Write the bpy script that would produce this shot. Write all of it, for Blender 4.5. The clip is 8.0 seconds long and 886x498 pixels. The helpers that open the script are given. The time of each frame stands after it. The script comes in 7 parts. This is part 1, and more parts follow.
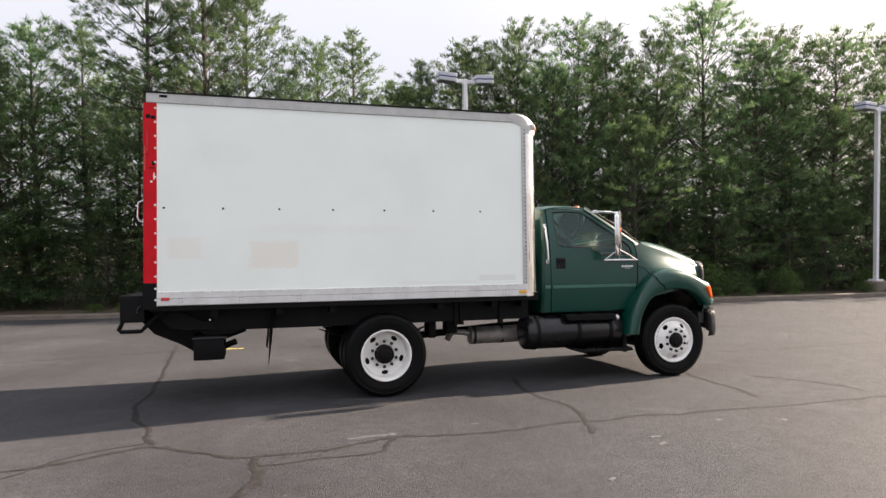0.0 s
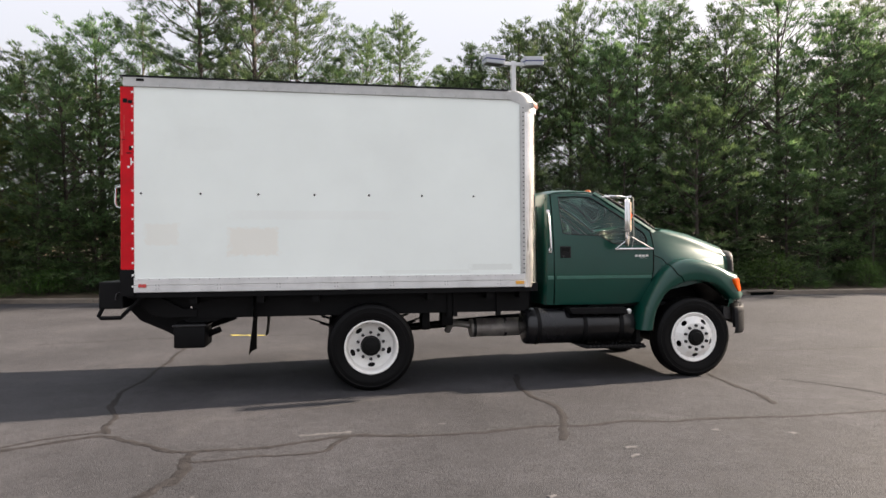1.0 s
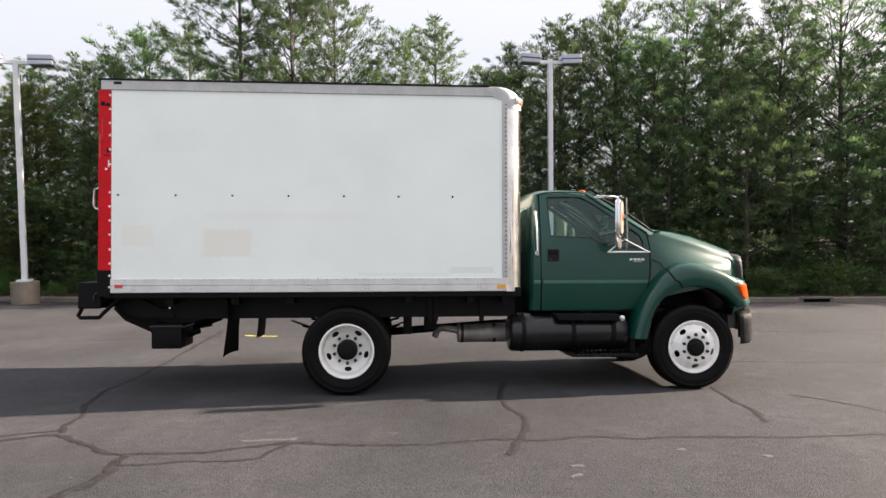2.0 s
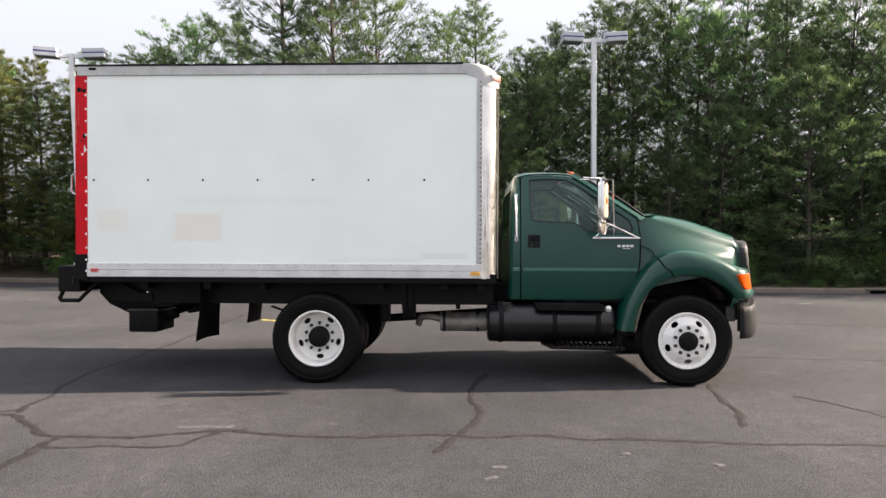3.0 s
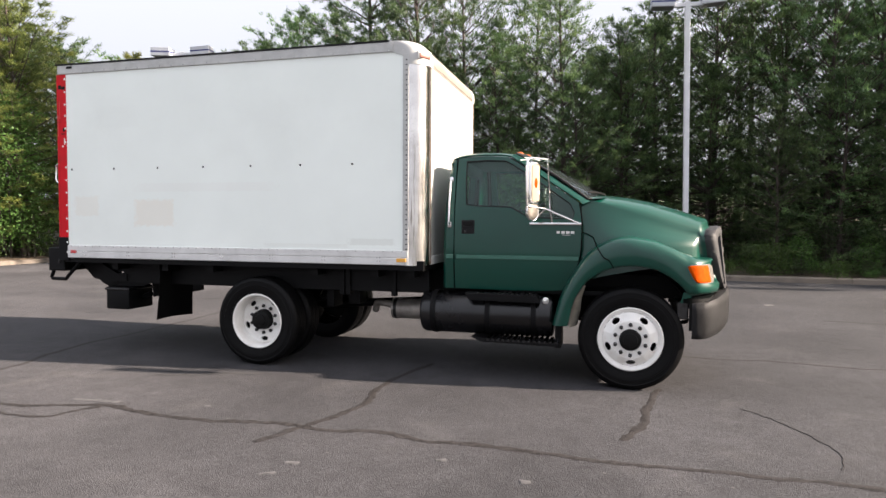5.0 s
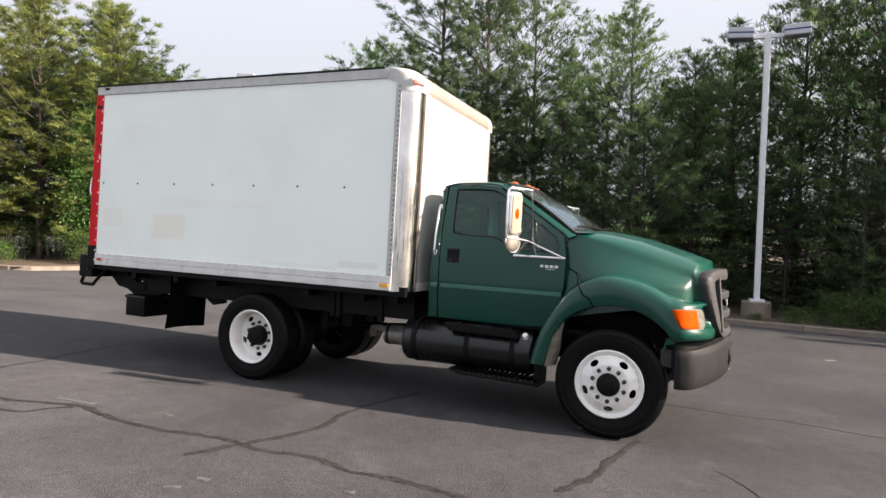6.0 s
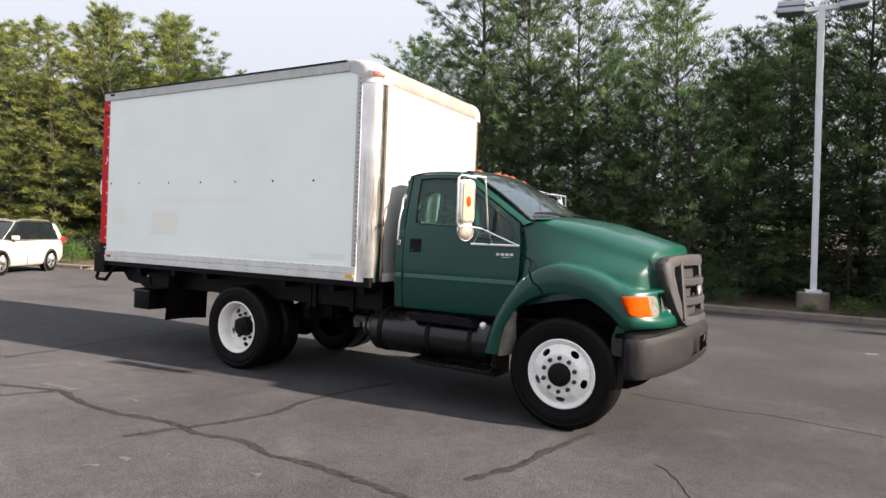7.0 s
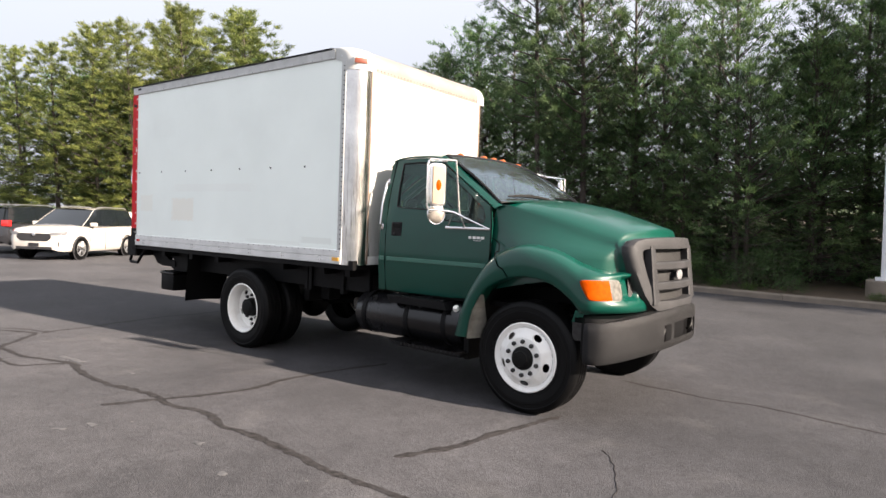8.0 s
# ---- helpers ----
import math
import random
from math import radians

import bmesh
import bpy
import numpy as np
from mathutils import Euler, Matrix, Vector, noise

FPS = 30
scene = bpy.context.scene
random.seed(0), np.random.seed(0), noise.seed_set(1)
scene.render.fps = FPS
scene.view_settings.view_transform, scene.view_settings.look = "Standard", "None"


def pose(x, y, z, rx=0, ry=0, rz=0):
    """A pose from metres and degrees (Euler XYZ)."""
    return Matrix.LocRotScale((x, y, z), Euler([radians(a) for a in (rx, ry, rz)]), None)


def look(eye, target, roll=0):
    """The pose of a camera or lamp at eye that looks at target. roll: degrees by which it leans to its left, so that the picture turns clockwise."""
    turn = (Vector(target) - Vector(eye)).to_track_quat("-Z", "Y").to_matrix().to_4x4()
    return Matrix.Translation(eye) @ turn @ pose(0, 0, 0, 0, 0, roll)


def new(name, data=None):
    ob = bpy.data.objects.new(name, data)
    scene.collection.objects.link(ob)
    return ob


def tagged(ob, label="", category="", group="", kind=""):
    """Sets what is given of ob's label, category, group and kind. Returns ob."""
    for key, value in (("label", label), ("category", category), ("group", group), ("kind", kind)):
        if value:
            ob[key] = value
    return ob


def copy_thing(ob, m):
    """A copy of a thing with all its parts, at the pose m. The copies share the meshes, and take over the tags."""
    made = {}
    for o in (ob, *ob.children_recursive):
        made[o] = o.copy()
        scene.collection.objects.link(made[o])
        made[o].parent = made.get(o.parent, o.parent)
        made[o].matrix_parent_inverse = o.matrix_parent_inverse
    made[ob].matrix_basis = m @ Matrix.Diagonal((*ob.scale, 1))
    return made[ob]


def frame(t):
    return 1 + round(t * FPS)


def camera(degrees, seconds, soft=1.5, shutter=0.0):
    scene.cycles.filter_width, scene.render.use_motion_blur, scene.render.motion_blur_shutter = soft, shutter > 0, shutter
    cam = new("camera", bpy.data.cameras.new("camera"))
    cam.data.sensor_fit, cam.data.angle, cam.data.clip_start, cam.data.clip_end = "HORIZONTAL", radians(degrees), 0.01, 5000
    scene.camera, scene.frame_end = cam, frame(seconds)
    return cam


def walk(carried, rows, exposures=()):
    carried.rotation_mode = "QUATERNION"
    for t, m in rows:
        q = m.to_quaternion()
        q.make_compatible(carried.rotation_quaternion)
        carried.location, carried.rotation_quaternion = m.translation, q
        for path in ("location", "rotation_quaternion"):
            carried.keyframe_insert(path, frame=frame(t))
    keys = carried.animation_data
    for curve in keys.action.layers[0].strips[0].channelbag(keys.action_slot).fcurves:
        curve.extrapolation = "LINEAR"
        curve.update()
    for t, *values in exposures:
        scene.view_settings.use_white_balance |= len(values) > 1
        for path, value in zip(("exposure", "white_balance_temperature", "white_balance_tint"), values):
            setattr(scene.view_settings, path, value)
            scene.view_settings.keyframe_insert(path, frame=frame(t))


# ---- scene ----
# The lot falls gently away from the camera: SLOPE turns the truck's level plane into the world.
cam = camera(70.0, 8.0)
SLOPE = pose(0, 0, 0, -3.1, 0.9, 0)
PATH = [
    (0, (-5.424, -7.218, 2.051), (-2.597, 2.368, 1.715), -0.70),
    (0.5, (-4.920, -7.101, 2.004), (-2.606, 2.619, 1.584), -0.06),
    (1, (-4.370, -7.019, 2.014), (-2.674, 2.823, 1.505), -0.72),
    (1.2, (-4.205, -6.972, 1.999), (-2.767, 2.911, 1.474), -0.70),
    (2.3, (-3.114, -6.816, 1.989), (-2.624, 3.162, 1.543), -0.70),
    (2.5, (-2.921, -6.726, 1.985), (-2.644, 3.256, 1.454), -0.65),
    (3, (-2.359, -6.643, 1.951), (-2.698, 3.329, 1.292), -0.84),
    (3.5, (-1.838, -6.536, 1.929), (-2.815, 3.380, 1.076), -0.55),
    (4, (-1.277, -6.420, 1.911), (-2.677, 3.423, 0.838), -0.68),
    (4.2, (-1.045, -6.384, 1.919), (-2.564, 3.448, 0.913), -0.75),
    (5.3, (0.148, -5.925, 1.931), (-3.000, 3.529, 1.099), -0.78),
    (5.5, (0.329, -5.845, 1.924), (-3.160, 3.498, 1.192), 0.10),
    (6, (0.828, -5.616, 1.922), (-3.108, 3.565, 1.462), 1.23),
    (6.5, (1.368, -5.359, 1.898), (-3.085, 3.588, 1.553), 0.63),
    (7, (1.838, -5.105, 1.869), (-3.145, 3.548, 1.334), -0.08),
    (7.5, (2.328, -4.878, 1.837), (-3.226, 3.404, 1.094), -0.94),
    (8, (2.704, -4.603, 1.837), (-3.308, 3.353, 1.096), -0.54),
]
walk(cam, [(t, look(eye, target, roll)) for t, eye, target, roll in PATH],
     exposures=[(0.0, 1.90, 6550, 10), (1.0, 1.91, 6550, 9), (2.5, 1.98, 6500, 9), (4.0, 2.06, 6500, 10), (5.5, 1.95, 6400, 9), (6.5, 1.77, 6400, 8), (7.5, 1.94, 6350, 8), (8.0, 1.95, 6350, 8)])

# ---- sky and sun ----
SUN_AZ, SUN_EL = 8.5, 25.0   # degrees from +x towards +y, and above the level
world = bpy.data.worlds.new("world")
scene.world = world
world.use_nodes = True
wn = world.node_tree.nodes
sky = wn.new("ShaderNodeTexSky")
sky.sky_type = "NISHITA"
sky.sun_disc = False
sky.sun_elevation = radians(SUN_EL)
sky.sun_rotation = radians(90 - SUN_AZ)
sky.air_density, sky.dust_density, sky.ozone_density = 1.0, 6.0, 1.6
# summer haze evens the sky out towards a pale warm grey
haze = wn.new("ShaderNodeMix")
haze.data_type = "RGBA"
haze.inputs[0].default_value = 0.93
# like any hazy sky it is brighter overhead than along the horizon
co, up, rise, tint = wn.new("ShaderNodeTexCoord"), wn.new("ShaderNodeSeparateXYZ"), wn.new("ShaderNodeMapRange"), wn.new("ShaderNodeVectorMath")
world.node_tree.links.new(co.outputs["Generated"], up.inputs[0])
world.node_tree.links.new(up.outputs[2], rise.inputs["Value"])
rise.inputs["To Min"].default_value, rise.inputs["To Max"].default_value = 0.88, 1.9
tint.operation = "SCALE"
tint.inputs[0].default_value = (1.52, 1.58, 1.78)
world.node_tree.links.new(rise.outputs[0], tint.inputs["Scale"])
# and it glows warm round the sun
facing, lobe, glow, both = wn.new("ShaderNodeVectorMath"), wn.new("ShaderNodeMath"), wn.new("ShaderNodeVectorMath"), wn.new("ShaderNodeVectorMath")
facing.operation = "DOT_PRODUCT"
world.node_tree.links.new(co.outputs["Generated"], facing.inputs[0])
facing.inputs[1].default_value = (math.cos(radians(SUN_AZ)) * math.cos(radians(SUN_EL)), math.sin(radians(SUN_AZ)) * math.cos(radians(SUN_EL)), math.sin(radians(SUN_EL)))
lobe.operation, lobe.use_clamp = "POWER", False
clip = wn.new("ShaderNodeMath")
clip.operation = "MAXIMUM"
world.node_tree.links.new(facing.outputs["Value"], clip.inputs[0])
world.node_tree.links.new(clip.outputs[0], lobe.inputs[0])
lobe.inputs[1].default_value = 2.4
glow.operation, both.operation = "SCALE", "ADD"
glow.inputs[0].default_value = (1.35, 0.95, 0.62)
world.node_tree.links.new(lobe.outputs[0], glow.inputs["Scale"])
world.node_tree.links.new(glow.outputs[0], both.inputs[0])
world.node_tree.links.new(tint.outputs[0], both.inputs[1])
world.node_tree.links.new(both.outputs[0], haze.inputs[7])
world.node_tree.links.new(sky.outputs[0], haze.inputs[6])
wn["Background"].inputs["Strength"].default_value = 0.12
world.node_tree.links.new(haze.outputs[2], wn["Background"].inputs["Color"])
sun = new("sun", bpy.data.lights.new("sun", "SUN"))
sun.data.energy, sun.data.angle, sun.data.color = 5.2, radians(1.2), (1.0, 0.84, 0.70)
az, el = radians(SUN_AZ), radians(SUN_EL)
sun.matrix_world = look((0, 0, 30), (-math.cos(az) * math.cos(el), -math.sin(az) * math.cos(el), 30 - math.sin(el)))


# ---- materials ----
def mat(name, colour, rough=0.5, metal=0.0, var=0.0, scale=6.0, bump=0.0, bump_scale=60.0, coat=0.0, spec=0.5, dirt=0.0, dirt_colour=(0.1, 0.085, 0.07), dirt_scale=1.5):
    """A surface with two scales of colour variation, fine relief and patchy dirt."""
    m = bpy.data.materials.new(name)
    m.use_nodes = True
    n, l = m.node_tree.nodes, m.node_tree.links
    b = n["Principled BSDF"]
    b.inputs["Base Color"].default_value = (*colour, 1)
    b.inputs["Roughness"].default_value = rough
    b.inputs["Metallic"].default_value = metal
    b.inputs["Specular IOR Level"].default_value = spec
    b.inputs["Coat Weight"].default_value = coat
    b.inputs["Coat Roughness"].default_value = 0.06
    co = n.new("ShaderNodeTexCoord")
    out = None
    if var:
        t = n.new("ShaderNodeTexNoise")
        t.inputs["Scale"].default_value, t.inputs["Detail"].default_value = scale, 8
        l.new(co.outputs["Object"], t.inputs["Vector"])
        r = n.new("ShaderNodeMapRange")
        r.inputs["From Min"].default_value, r.inputs["From Max"].default_value = 0.3, 0.7
        r.inputs["To Min"].default_value, r.inputs["To Max"].default_value = 1 - var, 1 + var
        l.new(t.outputs[0], r.inputs["Value"])
        mx = n.new("ShaderNodeMix")
        mx.data_type, mx.blend_type = "RGBA", "MULTIPLY"
        mx.inputs[0].default_value = 1
        mx.inputs[6].default_value = (*colour, 1)
        l.new(r.outputs[0], mx.inputs[7])
        out = mx.outputs[2]
        rr = n.new("ShaderNodeMapRange")
        rr.inputs["To Min"].default_value, rr.inputs["To Max"].default_value = rough * (1 - var * 0.8), min(1, rough * (1 + var * 0.8))
        l.new(t.outputs[0], rr.inputs["Value"])
        l.new(rr.outputs[0], b.inputs["Roughness"])
    if dirt:
        t = n.new("ShaderNodeTexNoise")
        t.inputs["Scale"].default_value, t.inputs["Detail"].default_value, t.inputs["Roughness"].default_value = dirt_scale, 10, 0.7
        l.new(co.outputs["Object"], t.inputs["Vector"])
        r = n.new("ShaderNodeMapRange")
        r.inputs["From Min"].default_value, r.inputs["From Max"].default_value = 0.5, 0.8
        r.inputs["To Max"].default_value = dirt
        l.new(t.outputs[0], r.inputs["Value"])
        mx = n.new("ShaderNodeMix")
        mx.data_type = "RGBA"
        l.new(r.outputs[0], mx.inputs[0])
        mx.inputs[6].default_value = (*colour, 1)
        if out:
            l.new(out, mx.inputs[6])
        mx.inputs[7].default_value = (*dirt_colour, 1)
        out = mx.outputs[2]
    if out:
        l.new(out, b.inputs["Base Color"])
    if bump:
        t = n.new("ShaderNodeTexNoise")
        t.inputs["Scale"].default_value, t.inputs["Detail"].default_value = bump_scale, 6
        l.new(co.outputs["Object"], t.inputs["Vector"])
        bp = n.new("ShaderNodeBump")
        bp.inputs["Strength"].default_value, bp.inputs["Distance"].default_value = bump, 0.01
        l.new(t.outputs[0], bp.inputs["Height"])
        l.new(bp.outputs[0], b.inputs["Normal"])
    return m


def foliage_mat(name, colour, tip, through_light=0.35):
    """Leaves: lit tips and shaded insides put into the colour, along with paler young growth; each leaf and each tree a
    little different.
    """
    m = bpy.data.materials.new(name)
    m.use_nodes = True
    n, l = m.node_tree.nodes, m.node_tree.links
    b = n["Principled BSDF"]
    geo, info, paleness = n.new("ShaderNodeNewGeometry"), n.new("ShaderNodeObjectInfo"), n.new("ShaderNodeAttribute")
    paleness.attribute_name = "paleness"
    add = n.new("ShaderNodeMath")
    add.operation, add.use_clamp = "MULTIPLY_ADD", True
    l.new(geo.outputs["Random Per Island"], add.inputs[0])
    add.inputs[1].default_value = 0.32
    l.new(paleness.outputs["Fac"], add.inputs[2])
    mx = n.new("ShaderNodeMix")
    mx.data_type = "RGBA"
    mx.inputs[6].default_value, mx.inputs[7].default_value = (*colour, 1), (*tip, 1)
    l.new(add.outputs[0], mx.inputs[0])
    hsv = n.new("ShaderNodeHueSaturation")
    rr, rh = n.new("ShaderNodeMapRange"), n.new("ShaderNodeMapRange")
    rr.inputs["To Min"].default_value, rr.inputs["To Max"].default_value = 0.72, 1.3
    rh.inputs["To Min"].default_value, rh.inputs["To Max"].default_value = 0.485, 0.515
    l.new(info.outputs["Random"], rr.inputs["Value"])
    l.new(info.outputs["Random"], rh.inputs["Value"])
    l.new(rr.outputs[0], hsv.inputs["Value"])
    l.new(rh.outputs[0], hsv.inputs["Hue"])
    l.new(mx.outputs[2], hsv.inputs["Color"])
    l.new(hsv.outputs[0], b.inputs["Base Color"])
    b.inputs["Roughness"].default_value = 0.5
    b.inputs["Specular IOR Level"].default_value = 0.3
    tr = n.new("ShaderNodeBsdfTranslucent")
    l.new(hsv.outputs[0], tr.inputs["Color"])
    ms = n.new("ShaderNodeMixShader")
    ms.inputs[0].default_value = through_light
    l.new(b.outputs[0], ms.inputs[1])
    l.new(tr.outputs[0], ms.inputs[2])
    l.new(ms.outputs[0], n["Material Output"].inputs["Surface"])
    return m


def glass_mat(name, tint, dust_glare=0.045, ior=1.75, film=0.02, sheen=(0.9, 0.95, 1.0)):
    """Thin tinted glass: a mirror-like coat over a see-through pane."""
    m = bpy.data.materials.new(name)
    m.use_nodes = True
    n, l = m.node_tree.nodes, m.node_tree.links
    n.remove(n["Principled BSDF"])
    tr, gl, ms, fr = n.new("ShaderNodeBsdfTransparent"), n.new("ShaderNodeBsdfGlossy"), n.new("ShaderNodeMixShader"), n.new("ShaderNodeFresnel")
    tr.inputs["Color"].default_value = (*tint, 1)
    gl.inputs["Roughness"].default_value = film
    gl.inputs["Color"].default_value = (*sheen, 1)
    fr.inputs["IOR"].default_value = ior
    # bluish diffuse layer: dust, with the pale sky's reflection put into its colour
    df, md = n.new("ShaderNodeBsdfDiffuse"), n.new("ShaderNodeMixShader")
    df.inputs["Color"].default_value = (0.5, 0.56, 0.6, 1)
    md.inputs[0].default_value = dust_glare
    l.new(tr.outputs[0], md.inputs[1])
    l.new(df.outputs[0], md.inputs[2])
    l.new(fr.outputs[0], ms.inputs[0])
    l.new(md.outputs[0], ms.inputs[1])
    l.new(gl.outputs[0], ms.inputs[2])
    l.new(ms.outputs[0], n["Material Output"].inputs["Surface"])
    return m


GREEN = mat("green_paint", (0.0008, 0.042, 0.029), 0.36, 0.0, 0.06, 3, coat=0.6, spec=0.2, dirt=0.04, dirt_colour=(0.05, 0.07, 0.05), dirt_scale=2.2)
# paler green that paints the highlight on the cab's side crease
GREEN_LINE = mat("crease_highlight_green", (0.03, 0.115, 0.085), 0.4, 0.0, 0.1, 9, coat=0.4)
BLACK_TRIM = mat("black_rubber_trim", (0.008, 0.008, 0.009), 0.6, 0, 0.2, 12, spec=0.2)
SEAM = mat("dark_panel_gap", (0.002, 0.003, 0.003), 0.9, 0, 0.1, 20, spec=0.02)
FRAME = mat("black_chassis_paint", (0.0035, 0.0035, 0.004), 0.55, 0, 0.3, 4, 0.15, 40, spec=0.15, dirt=0.5, dirt_colour=(0.009, 0.0085, 0.008), dirt_scale=3)
TANK = mat("black_tank_paint", (0.007, 0.007, 0.008), 0.26, 0.1, 0.3, 3, 0.10, 12, dirt=0.6, dirt_colour=(0.022, 0.022, 0.023), dirt_scale=2.5)
RUBBER = mat("tyre_rubber", (0.003, 0.003, 0.0033), 0.5, 0, 0.25, 10, 0.2, 50, spec=0.13, dirt=0.15, dirt_colour=(0.012, 0.011, 0.011), dirt_scale=4)
WHITE_RIM = mat("white_wheel_paint", (0.82, 0.81, 0.78), 0.35, 0, 0.05, 6, coat=0.3, dirt=0.32, dirt_colour=(0.36, 0.25, 0.15), dirt_scale=5)
HUB = mat("black_hub_grease", (0.005, 0.005, 0.005), 0.5, 0.0, 0.3, 15, spec=0.15)
NUT = mat("grey_steel_nut", (0.035, 0.034, 0.034), 0.4, 0.5, 0.3, 30)
CHROME = mat("chrome", (0.86, 0.86, 0.86), 0.08, 1.0, 0.1, 8)
# mottled tones stand for the reflections on the chrome back, put into its colour
MOTTLED_CHROME = mat("mottled_chrome_back", (0.30, 0.27, 0.24), 0.3, 0.9, 0.35, 14, dirt=0.5, dirt_colour=(0.5, 0.44, 0.38), dirt_scale=9)
ALU = mat("brushed_aluminium", (0.24, 0.21, 0.185), 0.50, 0.3, 0.12, 5, 0.05, 30, dirt=0.35, dirt_colour=(0.30, 0.28, 0.26), dirt_scale=4)
ALU_RAIL = mat("weathered_aluminium_rail", (0.66, 0.66, 0.65), 0.42, 0.12, 0.1, 4, 0.05, 30, dirt=0.4, dirt_colour=(0.30, 0.29, 0.28), dirt_scale=5)
ALU_TOP = mat("dull_grey_rail", (0.47, 0.47, 0.46), 0.45, 0.3, 0.12, 5, 0.05, 30, dirt=0.5, dirt_colour=(0.22, 0.20, 0.18), dirt_scale=4)
GREYPL = mat("grey_moulded_plastic", (0.026, 0.0255, 0.027), 0.6, 0, 0.12, 6, 0.25, 160, spec=0.3, dirt=0.25, dirt_colour=(0.085, 0.078, 0.082), dirt_scale=3)
MESH_DARK = mat("dark_grille_mesh", (0.010, 0.009, 0.009), 0.6, 0, 0.3, 60, 0.4, 120)
RED = mat("faded_red_paint", (0.56, 0.008, 0.016), 0.5, 0, 0.12, 4, coat=0.0, spec=0.15, dirt=0.45, dirt_colour=(0.25, 0.03, 0.025), dirt_scale=5)
RED_SCUFF = mat("scuffed_red_paint", (0.50, 0.10, 0.085), 0.6, 0, 0.3, 20, spec=0.1)
AMBER = mat("amber_lens", (0.40, 0.052, 0.0008), 0.5, 0, 0.15, 25, spec=0.02)
ROOF_AMBER = mat("aged_amber_lens", (0.34, 0.085, 0.02), 0.35, 0, 0.15, 20, spec=0.3)
MARKER = mat("weathered_marker_lens", (0.15, 0.036, 0.018), 0.4, 0, 0.2, 20)
REDLENS = mat("red_lens", (0.5, 0.02, 0.02), 0.15, 0, 0.08, 8, coat=1)
WHITELENS = mat("clear_lamp_lens", (0.125, 0.118, 0.105), 0.45, 0.0, 0.35, 30, spec=0.08)
EMBLEM = mat("dull_emblem", (0.20, 0.20, 0.205), 0.5, 0.2, 0.2, 30, spec=0.3)
LAMP_RIM = mat("dull_lamp_rim", (0.075, 0.075, 0.07), 0.5, 0.2, 0.1, 8, spec=0.3)
IVORY = mat("aged_white_plastic", (0.34, 0.27, 0.20), 0.85, 0, 0.06, 8, spec=0.1)
ORANGE_TAG = mat("yellow_reflector", (0.75, 0.38, 0.05), 0.35, 0, 0.1, 12)
EXHAUST = mat("dull_exhaust_steel", (0.40, 0.37, 0.34), 0.5, 0.45, 0.3, 6, 0.1, 20, dirt=0.5, dirt_colour=(0.10, 0.07, 0.05), dirt_scale=4)
INTERIOR = mat("grey_cab_trim", (0.04, 0.04, 0.042), 0.7, 0, 0.15, 6)
SEATCLOTH = mat("grey_seat_vinyl", (0.06, 0.06, 0.065), 0.6, 0, 0.15, 8)
GLASS = glass_mat("green_tinted_glass", (0.66, 0.82, 0.76), 0.01, 1.6, 0.02, (0.72, 0.98, 0.88))
SHIELD = glass_mat("windscreen_glass", (0.46, 0.57, 0.57), 0.05, 1.9, 0.05, (0.72, 0.90, 1.0))
CARGLASS = mat("dark_car_glass", (0.008, 0.010, 0.012), 0.05, 0, 0.1, 2, coat=0.2, spec=0.35)
POLE_PAINT = mat("grey_pole_paint", (0.66, 0.67, 0.70), 0.45, 0.1, 0.06, 3)
LAMP_PAINT = mat("lamp_housing_paint", (0.46, 0.48, 0.53), 0.5, 0.1, 0.06, 3)
LAMP_STRIPE = mat("dark_blue_stripe", (0.03, 0.04, 0.16), 0.5)
LAMP_LENS = mat("grey_lamp_lens", (0.20, 0.20, 0.22), 0.35, 0, 0.1, 5)
CONCRETE = mat("pole_base_concrete", (0.19, 0.16, 0.13), 0.9, 0, 0.2, 4, 0.4, 30, dirt=0.5, dirt_colour=(0.20, 0.14, 0.09), dirt_scale=2)
KERB = mat("kerb_concrete", (0.145, 0.122, 0.10), 0.9, 0, 0.2, 3, 0.4, 40, dirt=0.5, dirt_colour=(0.15, 0.12, 0.09), dirt_scale=1.5)
BARK = mat("pine_bark", (0.055, 0.042, 0.035), 0.95, 0, 0.4, 8, 0.8, 25)
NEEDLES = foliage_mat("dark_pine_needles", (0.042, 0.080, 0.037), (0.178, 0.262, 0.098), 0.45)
# darker copy for the tall pines, their backlit look put into the colour
NEEDLES_DEEP = foliage_mat("long_backlit_pine_needles", (0.034, 0.062, 0.028), (0.115, 0.165, 0.066), 0.40)
# yellower copy of the needles, with the sun's warmth put into the colour
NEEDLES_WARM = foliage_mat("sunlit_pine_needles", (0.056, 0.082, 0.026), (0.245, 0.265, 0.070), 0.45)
# darker copy of the leaves: shade under the trees put into the colour
LEAVES_DARK = foliage_mat("shaded_undergrowth_leaves", (0.026, 0.050, 0.018), (0.074, 0.118, 0.042), 0.38)
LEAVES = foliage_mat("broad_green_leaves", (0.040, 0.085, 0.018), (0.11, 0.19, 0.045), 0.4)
CAR_WHITE = mat("white_car_paint", (0.46, 0.43, 0.395), 0.25, 0, 0.03, 2, coat=1)
CAR_DARK = mat("dark_grey_car_paint", (0.03, 0.03, 0.034), 0.25, 0.4, 0.05, 2, coat=1)
CAR_RIM = mat("alloy_rim", (0.42, 0.42, 0.43), 0.3, 0.8, 0.1, 10)
PLATE_BAR = mat("dark_plate", (0.02, 0.02, 0.022), 0.5, 0, 0.1, 10)
YELLOW_PAINT = mat("worn_yellow_line", (0.45, 0.38, 0.06), 0.9, 0, 0.3, 12)
